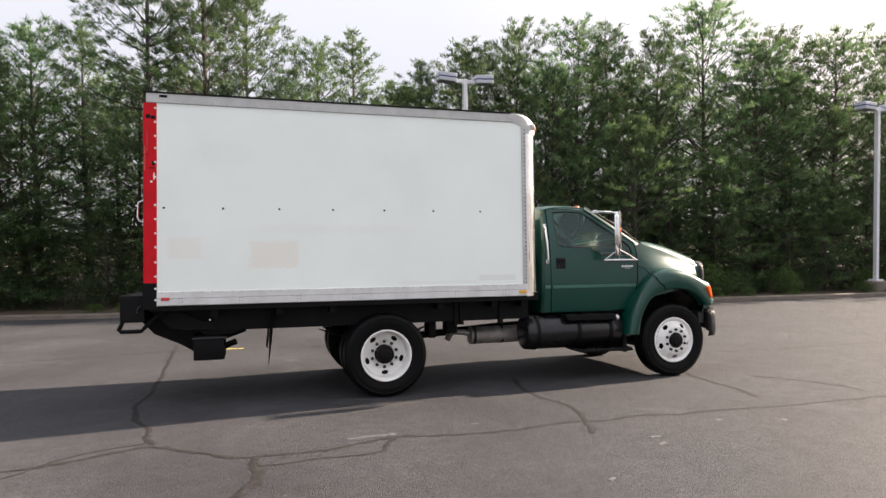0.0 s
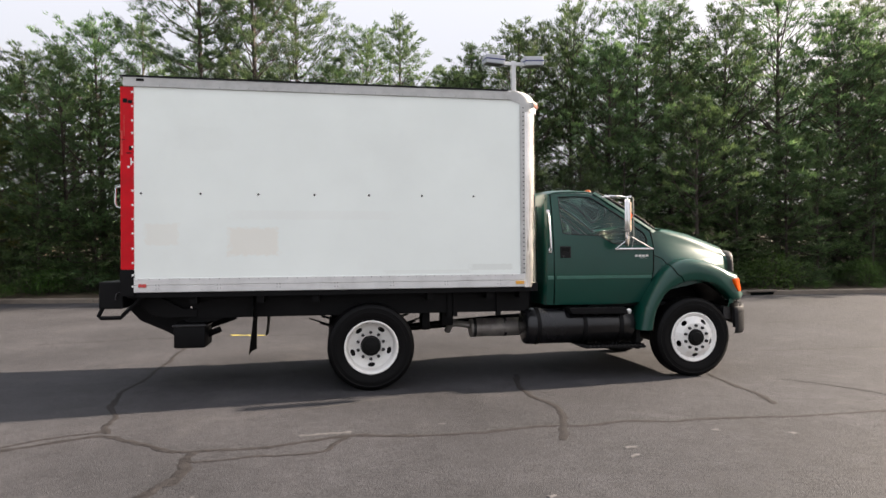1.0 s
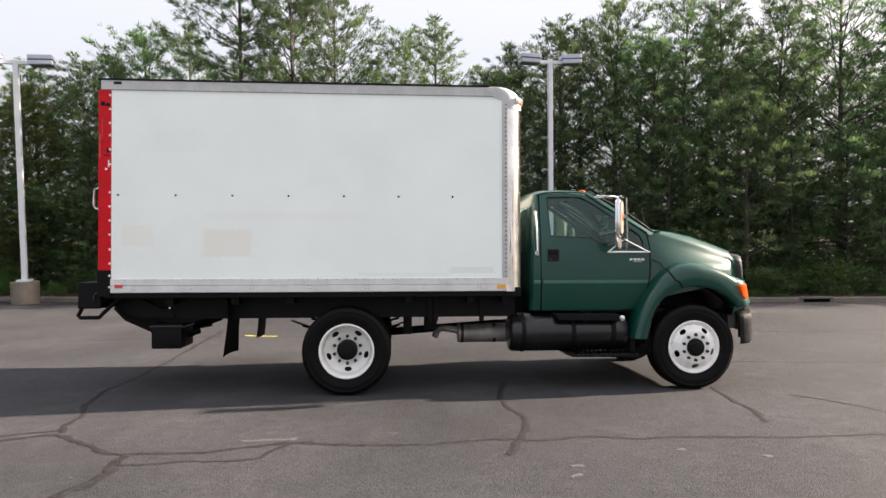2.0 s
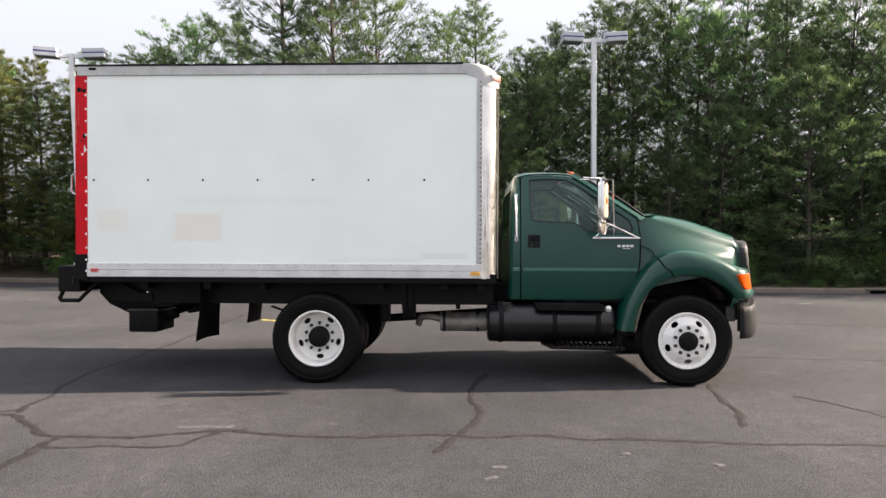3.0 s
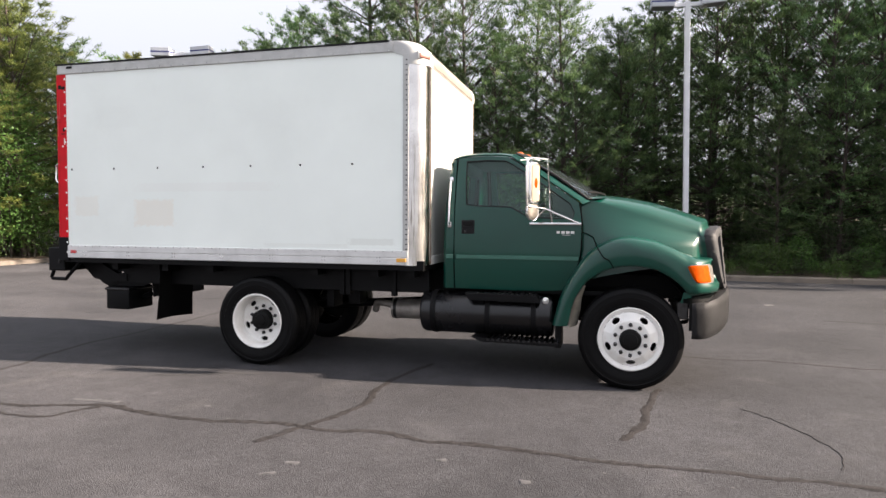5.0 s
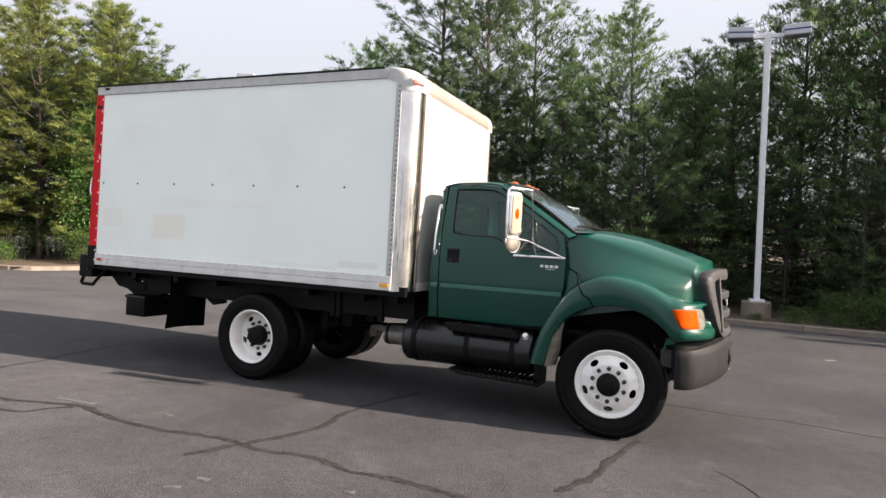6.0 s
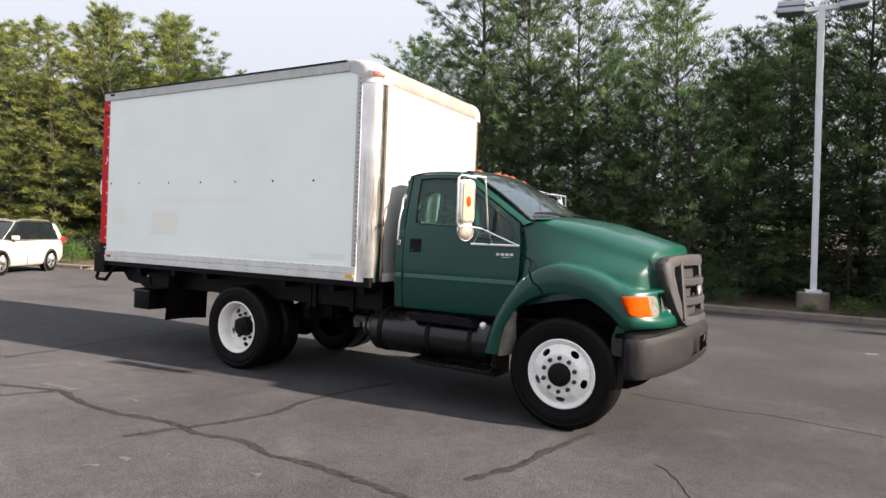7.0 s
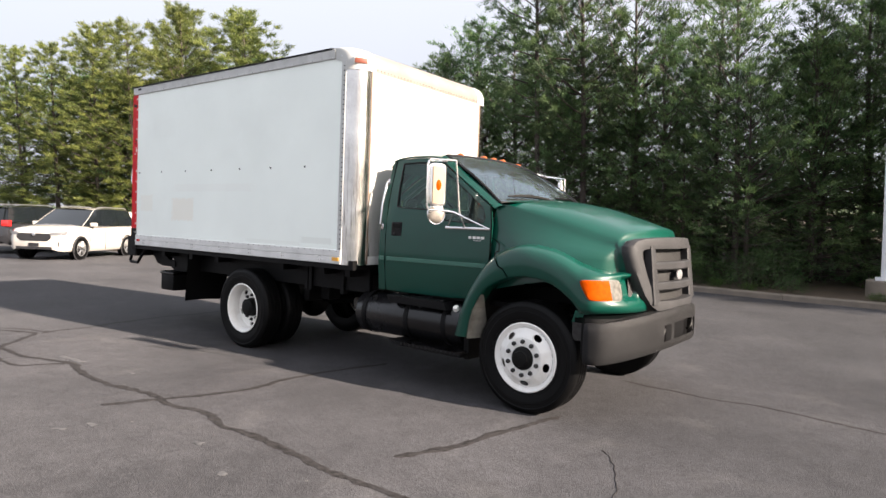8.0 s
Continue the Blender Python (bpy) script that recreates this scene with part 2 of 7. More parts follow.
WHITE_PAINT = mat("worn_white_line", (0.22, 0.22, 0.21), 0.9, 0, 0.3, 12)


def panel_mat():
    """White laminated side panel with faint grime and two tan residue patches where decals were pulled off."""
    m = mat("white_box_panel", (0.875, 0.925, 0.885), 0.38, 0, 0.03, 1.2, 0.02, 3, coat=0.15, dirt=0.14, dirt_colour=(0.62, 0.62, 0.58), dirt_scale=0.9)
    n, l = m.node_tree.nodes, m.node_tree.links
    b = n["Principled BSDF"]
    base = b.inputs["Base Color"].links[0].from_socket
    co = n.new("ShaderNodeTexCoord")
    sep = n.new("ShaderNodeSeparateXYZ")
    l.new(co.outputs["Object"], sep.inputs[0])
    wob = n.new("ShaderNodeTexNoise")
    wob.inputs["Scale"].default_value, wob.inputs["Detail"].default_value = 22, 6
    l.new(co.outputs["Object"], wob.inputs["Vector"])

    def math_node(op, a, bb, c=None):
        q = n.new("ShaderNodeMath")
        q.operation = op
        for i, v in enumerate((a, bb, c)):
            if v is None:
                continue
            if isinstance(v, (int, float)):
                q.inputs[i].default_value = v
            else:
                l.new(v, q.inputs[i])
        return q.outputs[0]

    def patch(cx, cz, hx, hz, amount):
        ax = math_node("DIVIDE", math_node("ABSOLUTE", math_node("SUBTRACT", sep.outputs[0], cx), 0), hx)
        az_ = math_node("DIVIDE", math_node("ABSOLUTE", math_node("SUBTRACT", sep.outputs[2], cz), 0), hz)
        d = math_node("MAXIMUM", ax, az_)
        d = math_node("ADD", d, math_node("MULTIPLY", math_node("SUBTRACT", wob.outputs[0], 0.5), 0.65))
        r = n.new("ShaderNodeMapRange")
        r.inputs["From Min"].default_value, r.inputs["From Max"].default_value = 1.05, 0.85
        r.inputs["To Max"].default_value = amount
        l.new(d, r.inputs["Value"])
        return r.outputs[0]

    def mixin(sock, fac, colour):
        mx = n.new("ShaderNodeMix")
        mx.data_type = "RGBA"
        l.new(fac, mx.inputs[0])
        l.new(sock, mx.inputs[6])
        mx.inputs[7].default_value = (*colour, 1)
        return mx.outputs[2]

    base = mixin(base, patch(-5.255, 1.69, 0.27, 0.155, 0.30), (0.80, 0.68, 0.54))
    base = mixin(base, patch(-6.195, 1.77, 0.175, 0.12, 0.22), (0.80, 0.70, 0.57))
    base = mixin(base, patch(-5.75, 2.80, 0.30, 0.13, 0.04), (0.56, 0.58, 0.55))
    base = mixin(base, patch(-4.6, 1.98, 0.9, 0.05, 0.08), (0.70, 0.60, 0.57))
    base = mixin(base, patch(-2.60, 1.39, 0.26, 0.035, 0.22), (0.50, 0.50, 0.45))
    base = mixin(base, patch(-3.35, 1.345, 0.5, 0.02, 0.14), (0.55, 0.53, 0.47))
    l.new(base, b.inputs["Base Color"])
    return m


def chrome_post_mat():
    """Bright rolled aluminium corner, scuffed and dented towards its foot."""
    m = mat("polished_corner_aluminium", (0.74, 0.71, 0.68), 0.19, 1.0, 0.2, 3, dirt=0.5, dirt_colour=(0.30, 0.25, 0.20), dirt_scale=2.5)
    n, l = m.node_tree.nodes, m.node_tree.links
    b = n["Principled BSDF"]
    co, mp, t, bp = n.new("ShaderNodeTexCoord"), n.new("ShaderNodeMapping"), n.new("ShaderNodeTexNoise"), n.new("ShaderNodeBump")
    mp.inputs["Scale"].default_value = (9, 9, 1.2)
    t.inputs["Scale"].default_value, t.inputs["Detail"].default_value = 1.6, 5
    bp.inputs["Strength"].default_value, bp.inputs["Distance"].default_value = 0.35, 0.02
    l.new(co.outputs["Object"], mp.inputs[0])
    l.new(mp.outputs[0], t.inputs["Vector"])
    l.new(t.outputs[0], bp.inputs["Height"])
    l.new(bp.outputs[0], b.inputs["Normal"])
    # long dark scrapes, plus reflections put into the colour, mostly on the lower half
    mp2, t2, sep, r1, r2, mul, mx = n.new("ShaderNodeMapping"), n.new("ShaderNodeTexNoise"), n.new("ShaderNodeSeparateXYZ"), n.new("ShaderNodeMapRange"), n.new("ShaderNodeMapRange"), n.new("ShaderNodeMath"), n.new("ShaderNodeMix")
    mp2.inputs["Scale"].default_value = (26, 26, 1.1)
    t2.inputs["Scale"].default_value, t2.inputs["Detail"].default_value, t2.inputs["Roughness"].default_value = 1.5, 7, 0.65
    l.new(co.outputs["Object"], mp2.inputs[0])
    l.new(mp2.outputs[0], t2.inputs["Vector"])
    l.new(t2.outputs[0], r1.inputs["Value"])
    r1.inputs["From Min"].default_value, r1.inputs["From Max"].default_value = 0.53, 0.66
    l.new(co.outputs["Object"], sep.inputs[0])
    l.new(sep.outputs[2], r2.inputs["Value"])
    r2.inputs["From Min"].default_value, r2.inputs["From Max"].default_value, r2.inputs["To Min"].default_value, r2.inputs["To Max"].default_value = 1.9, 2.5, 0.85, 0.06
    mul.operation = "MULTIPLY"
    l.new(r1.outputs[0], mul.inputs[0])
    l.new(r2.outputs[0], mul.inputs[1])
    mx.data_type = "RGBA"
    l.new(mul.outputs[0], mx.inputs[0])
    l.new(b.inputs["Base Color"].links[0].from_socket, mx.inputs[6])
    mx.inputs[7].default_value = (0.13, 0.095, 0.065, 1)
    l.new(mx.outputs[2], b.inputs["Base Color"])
    return m


def asphalt_mat():
    """Worn asphalt: fine stone grain, broad patches, a few pale stains."""
    m = mat("worn_asphalt", (0.0402, 0.0392, 0.0425), 0.85, 0, 0.30, 0.45, 0.5, 120, spec=0.3)
    n, l = m.node_tree.nodes, m.node_tree.links
    b = n["Principled BSDF"]
    b.inputs["Diffuse Roughness"].default_value = 0.55
    base = b.inputs["Base Color"].links[0].from_socket
    co = n.new("ShaderNodeTexCoord")
    v = n.new("ShaderNodeTexVoronoi")
    v.inputs["Scale"].default_value = 130
    l.new(co.outputs["Object"], v.inputs["Vector"])
    hsv = n.new("ShaderNodeSeparateColor")
    l.new(v.outputs["Color"], hsv.inputs[0])
    r = n.new("ShaderNodeMapRange")
    r.inputs["To Min"].default_value, r.inputs["To Max"].default_value = 0.60, 1.42
    l.new(hsv.outputs[0], r.inputs["Value"])
    mx = n.new("ShaderNodeMix")
    mx.data_type, mx.blend_type = "RGBA", "MULTIPLY"
    mx.inputs[0].default_value = 1
    l.new(base, mx.inputs[6])
    l.new(r.outputs[0], mx.inputs[7])
    st = n.new("ShaderNodeTexNoise")
    st.inputs["Scale"].default_value, st.inputs["Detail"].default_value = 1.7, 9
    l.new(co.outputs["Object"], st.inputs["Vector"])
    r2 = n.new("ShaderNodeMapRange")
    r2.inputs["From Min"].default_value, r2.inputs["From Max"].default_value, r2.inputs["To Max"].default_value = 0.58, 0.85, 0.35
    l.new(st.outputs[0], r2.inputs["Value"])
    mx2 = n.new("ShaderNodeMix")
    mx2.data_type = "RGBA"
    l.new(r2.outputs[0], mx2.inputs[0])
    l.new(mx.outputs[2], mx2.inputs[6])
    mx2.inputs[7].default_value = (0.10, 0.095, 0.092, 1)
    # uneven wear a hand across, and scattered pale chips
    wear, chips, odd = n.new("ShaderNodeTexNoise"), n.new("ShaderNodeTexVoronoi"), n.new("ShaderNodeSeparateColor")
    wear.inputs["Scale"].default_value, wear.inputs["Detail"].default_value, wear.inputs["Roughness"].default_value = 5.0, 10, 0.75
    chips.inputs["Scale"].default_value = 5.5
    l.new(co.outputs["Object"], wear.inputs["Vector"])
    l.new(co.outputs["Object"], chips.inputs["Vector"])
    l.new(chips.outputs["Color"], odd.inputs[0])
    r3, r4, r5, both, mx3, mx4 = n.new("ShaderNodeMapRange"), n.new("ShaderNodeMapRange"), n.new("ShaderNodeMapRange"), n.new("ShaderNodeMath"), n.new("ShaderNodeMix"), n.new("ShaderNodeMix")
    r3.inputs["From Min"].default_value, r3.inputs["From Max"].default_value, r3.inputs["To Min"].default_value, r3.inputs["To Max"].default_value = 0.3, 0.7, 0.74, 1.26
    l.new(wear.outputs[0], r3.inputs["Value"])
    mx3.data_type, mx3.blend_type = "RGBA", "MULTIPLY"
    mx3.inputs[0].default_value = 1
    l.new(mx2.outputs[2], mx3.inputs[6])
    l.new(r3.outputs[0], mx3.inputs[7])
    r4.inputs["From Min"].default_value, r4.inputs["From Max"].default_value, r4.inputs["To Min"].default_value, r4.inputs["To Max"].default_value = 0.05, 0.09, 0.6, 0.0
    l.new(chips.outputs["Distance"], r4.inputs["Value"])
    r5.inputs["From Min"].default_value, r5.inputs["From Max"].default_value = 0.86, 0.90
    l.new(odd.outputs[0], r5.inputs["Value"])
    both.operation = "MULTIPLY"
    l.new(r4.outputs[0], both.inputs[0])
    l.new(r5.outputs[0], both.inputs[1])
    mx4.data_type = "RGBA"
    l.new(both.outputs[0], mx4.inputs[0])
    l.new(mx3.outputs[2], mx4.inputs[6])
    mx4.inputs[7].default_value = (0.12, 0.115, 0.11, 1)
    l.new(mx4.outputs[2], b.inputs["Base Color"])
    bp = b.inputs["Normal"].links[0].from_node
    hm = n.new("ShaderNodeMath")
    hm.operation = "ADD"
    l.new(bp.inputs["Height"].links[0].from_socket, hm.inputs[0])
    l.new(v.outputs["Distance"], hm.inputs[1])
    l.new(hm.outputs[0], bp.inputs["Height"])
    return m


PANEL = panel_mat()
# box white darkened in its colour to keep the sunlit front from blowing out
FRONT_PANEL = mat("sun_dimmed_white_panel", (0.44, 0.44, 0.425), 0.4, 0, 0.03, 1.5, dirt=0.15, dirt_colour=(0.55, 0.52, 0.47), dirt_scale=1.2)
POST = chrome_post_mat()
ASPHALT = asphalt_mat()
DARK_MARK = mat("dark_ground_mark", (0.030, 0.029, 0.030), 0.8, 0, 0.3, 8, 0.3, 60)
TAR = mat("crack_sealant", (0.0285, 0.0262, 0.0258), 0.9, 0, 0.55, 26, 0.5, 90, spec=0.1, dirt=0.8, dirt_colour=(0.040, 0.0385, 0.041), dirt_scale=7)
STRAW = mat("pine_straw_soil", (0.065, 0.045, 0.028), 0.95, 0, 0.35, 1.5, 0.7, 25, dirt=0.6, dirt_colour=(0.06, 0.045, 0.03), dirt_scale=0.8)
GRASS = mat("rough_grass", (0.06, 0.085, 0.03), 0.95, 0, 0.35, 0.8, 0.6, 20)


# ---- mesh helpers ----
def link_mesh(name, bm, material, smooth=False):
    me = bpy.data.meshes.new(name)
    bmesh.ops.recalc_face_normals(bm, faces=bm.faces)
    bm.to_mesh(me)
    bm.free()
    me.materials.append(material)
    if smooth:
        me.shade_smooth()
        if smooth != "all":
            me.set_sharp_from_angle(angle=radians(38))
    return new(name, me)


def part(name, bm, material, parent, label="", smooth=True):
    ob = link_mesh(name, bm, material, smooth)
    ob.parent = parent
    return tagged(ob, label)


def thing(name, label, category, m=None, group="", kind=""):
    ob = new(name)
    ob.empty_display_size = 0.3
    ob.matrix_world = m if m is not None else Matrix()
    return tagged(ob, label, category, group, kind)


def box(bm, x0, x1, y0, y1, z0, z1, bevel=0.0, m=None):
    vs = [bm.verts.new((x, y, z)) for x in (x0, x1) for y in (y0, y1) for z in (z0, z1)]
    fs = [bm.faces.new([vs[i] for i in f]) for f in ((0, 1, 3, 2), (4, 6, 7, 5), (0, 4, 5, 1), (2, 3, 7, 6), (0, 2, 6, 4), (1, 5, 7, 3))]
    if bevel:
        es = list({e for f in fs for e in f.edges})
        r = bmesh.ops.bevel(bm, geom=es, offset=bevel, segments=2, profile=0.6, affect="EDGES")
        vs = list({v for f in r["faces"] for v in f.verts} | {v for v in vs if v.is_valid})
    if m is not None:
        bmesh.ops.transform(bm, matrix=m, verts=[v for v in vs if v.is_valid])
    return bm


def solid(x0, x1, y0, y1, z0, z1, bevel=0.0, m=None):
    return box(bmesh.new(), x0, x1, y0, y1, z0, z1, bevel, m)


def grid(bm, rows, close_u=False, close_v=False):
    """Quads over rows of points."""
    vv = [[bm.verts.new(p) for p in r] for r in rows]
    n, k = len(vv), len(vv[0])
    for i in range(n if close_v else n - 1):
        for j in range(k if close_u else k - 1):
            a, b, c, d = vv[i][j], vv[i][(j + 1) % k], vv[(i + 1) % n][(j + 1) % k], vv[(i + 1) % n][j]
            bm.faces.new((a, b, c, d))
    return vv


def prism(bm, loop, y0, y1, bevel=0.0):
    """A polygon in (x, z) given thickness along y."""
    a = [bm.verts.new((x, y0, z)) for x, z in loop]
    b = [bm.verts.new((x, y1, z)) for x, z in loop]
    n = len(loop)
    fs = [bm.faces.new(a), bm.faces.new(b[::-1])]
    fs += [bm.faces.new((a[i], a[(i + 1) % n], b[(i + 1) % n], b[i])) for i in range(n)]
    if bevel:
        bmesh.ops.bevel(bm, geom=list({e for f in fs for e in f.edges}), offset=bevel, segments=2, profile=0.6, affect="EDGES")
    return bm


def tube(bm, pts, r, seg=8, cap=True):
    """A round bar along a polyline; r may be one radius or one for each point."""
    pts = [Vector(p) for p in pts]
    rs = r if isinstance(r, (list, tuple)) else [r] * len(pts)
    rows = []
    up = None
    for i, p in enumerate(pts):
        d = (pts[min(i + 1, len(pts) - 1)] - pts[max(i - 1, 0)]).normalized()
        if up is None:
            up = d.orthogonal().normalized()
        up = (up - d * up.dot(d)).normalized()
        s = d.cross(up)
        rows.append([p + (up * math.cos(a) + s * math.sin(a)) * rs[i] for a in (2 * math.pi * k / seg for k in range(seg))])
    vv = grid(bm, rows, close_u=True)
    if cap:
        bm.faces.new(vv[0][::-1])
        bm.faces.new(vv[-1])
    return bm


def lathe(bm, profile, seg=48):
    """Turns (radius, y) points about the y axis."""
    rows = [[(r * math.cos(a), y, r * math.sin(a)) for a in (2 * math.pi * k / seg for k in range(seg))] for r, y in profile]
    grid(bm, rows, close_u=True)
    return bm


def smooth_curve(pts, n):
    """n points on a Catmull-Rom curve through pts."""
    p = [Vector(q) for q in pts]
    p = [2 * p[0] - p[1]] + p + [2 * p[-1] - p[-2]]
    k = len(p) - 3
    out = []
    for i in range(n):
        u = i / (n - 1) * k
        j = min(int(u), k - 1)
        t = u - j
        a, b, c, d = p[j:j + 4]
        out.append(0.5 * ((2 * b) + (c - a) * t + (2 * a - 5 * b + 4 * c - d) * t * t + (3 * b - a - 3 * c + d) * t ** 3))
    return out


def studs(bm, places, r, axis="y", h=0.006):
    """Small domed rivet heads."""
    for x, y, z in places:
        ring = [(math.cos(a), math.sin(a)) for a in (k * math.pi / 3 for k in range(6))]
        if axis == "y":
            lo, mid, top = [(x + r * c, y, z + r * s) for c, s in ring], [(x + r * .6 * c, y - h * .8, z + r * .6 * s) for c, s in ring], (x, y - h, z)
        else:
            lo, mid, top = [(x, y + r * c, z + r * s) for c, s in ring], [(x + h * .8, y + r * .6 * c, z + r * .6 * s) for c, s in ring], (x + h, y, z)
        vv = grid(bm, [lo, mid], close_u=True)
        t = bm.verts.new(top)
        for k in range(6):
            bm.faces.new((vv[1][k], vv[1][(k + 1) % 6], t))
    return bm


# ---- ground, kerb and bed ----
UP = SLOPE.to_3x3() @ Vector((0, 0, 1))
AX, AY = -UP.x / UP.z, -UP.y / UP.z


def ground_height(x, y):
    """The lot's own plane: a little higher in front of the truck, levelling out behind the kerb and far away."""
    x = max(-30.0, min(30.0, x))
    if y > 15:
        y = 15 + 2 * (1 - math.exp(-(y - 15) / 3))
    elif y < -14:
        y = -14 - 3 * (1 - math.exp((y + 14) / 5))
    rise = 0.02 * min(1.0, max(0.0, -y)) + 0.025 * min(1.0, max(0.0, -1.0 - y))
    return AX * x + AY * y + rise


def spaced(lo, hi, step, far):
    inner = [lo + i * step for i in range(int(round((hi - lo) / step)) + 1)]
    return [-far, -400, -120] + inner + [120, 400, far]


gx, gy = spaced(-45, 40, 1.0, 3000), spaced(-40, 45, 1.0, 3000)
bm = bmesh.new()
grid(bm, [[(x, y, ground_height(x, y)) for x in gx] for y in gy])
ground = link_mesh("ground", bm, ASPHALT, "all")
ground.data.materials.append(GRASS)
for p in ground.data.polygons:
    if abs(p.center.x) > 60 or abs(p.center.y) > 60 or p.center.y > 30:
        p.material_index = 1
tagged(ground, "worn grey-brown asphalt parking lot with patched cracks", "parking lot", kind="structure")


def kerb_y(x):
    return 13.05 - (0.14 if x < 0 else 0.03) * x


KERB_LEFT = -21.0


def side_kerb(x):
    """The edge of the soil behind the parked cars."""
    return 8.4 + 0.13 * (x - KERB_LEFT)


kerb_line = [(x, kerb_y(x)) for x in range(60, -20, -3)] + [(KERB_LEFT + 0.7, kerb_y(KERB_LEFT) - 0.1), (KERB_LEFT, kerb_y(KERB_LEFT) - 0.8)] \
    + [(KERB_LEFT, 13.4), (KERB_LEFT + 0.05, 11.6), (KERB_LEFT + 0.1, 10.0), (KERB_LEFT + 0.05, 8.9), (KERB_LEFT - 0.5, 8.45)] \
    + [(KERB_LEFT - 3.0 * i, side_kerb(KERB_LEFT - 3.0 * i)) for i in range(1, 12)]
# kerb stones, each about three metres long, with narrow joints
kerb = thing("kerb", "weathered tan concrete kerb along the lot's edge", "kerb", kind="structure")
for i in range(len(kerb_line) - 1):
    (xa, ya), (xb, yb) = kerb_line[i], kerb_line[i + 1]
    d = Vector((xb - xa, yb - ya, 0))
    nrm = Vector((d.y, -d.x, 0)).normalized()
    if i < 28 and nrm.y < 0:
        nrm = -nrm
    d.normalize()
    a, b = Vector((xa, ya, 0)) + d * 0.006, Vector((xb, yb, 0)) - d * 0.006
    bm = bmesh.new()
    rows = []
    for p in (a, b):
        z0 = ground_height(p.x, p.y)
        prof = [(-0.02, -0.25), (0.0, 0.0), (0.02, 0.12), (0.05, 0.145), (0.17, 0.15), (0.17, -0.25)]
        rows.append([p + nrm * u + Vector((0, 0, z0 + w)) for u, w in prof])
    vv = grid(bm, rows, close_u=True)
    bm.faces.new(vv[0]), bm.faces.new(vv[1][::-1])
    part("kerb_stone", bm, KERB, kerb, smooth=False)

# raised bed of soil and pine straw behind the kerb, running on under the trees
bm = bmesh.new()
rows = []
for x in [60 - 2 * i for i in range(41)] + [KERB_LEFT - 0.14, KERB_LEFT - 0.16] + [KERB_LEFT - 1 - 2 * i for i in range(16)]:
    y0 = kerb_y(x) + 0.16 if x > KERB_LEFT - 0.15 else side_kerb(x) + 0.16
    rows.append([(x, y, ground_height(x, min(y, 17)) + 0.125 + (0.05 * noise.noise(Vector((x, y, 0)) * 0.7) + 0.01 * max(0, y - y0) + 0.02 * max(0, y - y0 - 8) ** 1.35) * (1 if y > y0 + .3 else 0))
                 for y in (y0 + w for w in (0, 0.5, 1.2, 2, 3, 4, 6, 8, 11, 15, 20, 30))])
grid(bm, rows)
tagged(link_mesh("planting_bed", bm, STRAW, "all"), "brown pine straw and bare soil under the trees", "soil", kind="structure")


# ---- sealed cracks and marks on the asphalt ----
def on_lot(x, y, up=0.0):
    return Vector((x, y, ground_height(x, y) + up))


def ribbon(name, pts, width, material, label, category, lift=0.004):
    """A wavering flat strip that lies on the lot."""
    n = max(6, int(len(pts) * 14))
    c = smooth_curve([(x, y, 0) for x, y in pts], n)
    rows = []
    for i, p in enumerate(c):
        d = (c[min(i + 1, n - 1)] - c[max(i - 1, 0)])
        s = Vector((-d.y, d.x, 0)).normalized()
        wob = 0.05 * noise.noise(Vector((p.x * 2.3, p.y * 2.3, len(pts)))) + 0.02 * noise.noise(Vector((p.x * 9, p.y * 9, 1)))
        w = 1.25 * width * (0.75 + 0.6 * abs(noise.noise(Vector((p.x * 4, p.y * 4, 7)))) + 0.35 * noise.noise(Vector((p.x * 13, p.y * 13, 4))) + 0.4 * noise.noise(Vector((p.x * 37, p.y * 37, 2))))
        if i in (0, n - 1):
            w *= 0.3
        q = p + s * wob
        rows.append([on_lot(*(q - s * w / 2).xy, lift * 0.4), on_lot(*(q - s * w / 4).xy, lift), on_lot(*(q + s * w / 4).xy, lift), on_lot(*(q + s * w / 2).xy, lift * 0.4)])
    bm = bmesh.new()
    grid(bm, rows)
    return tagged(link_mesh(name, bm, material, "all"), label, category, "cracks in the asphalt")


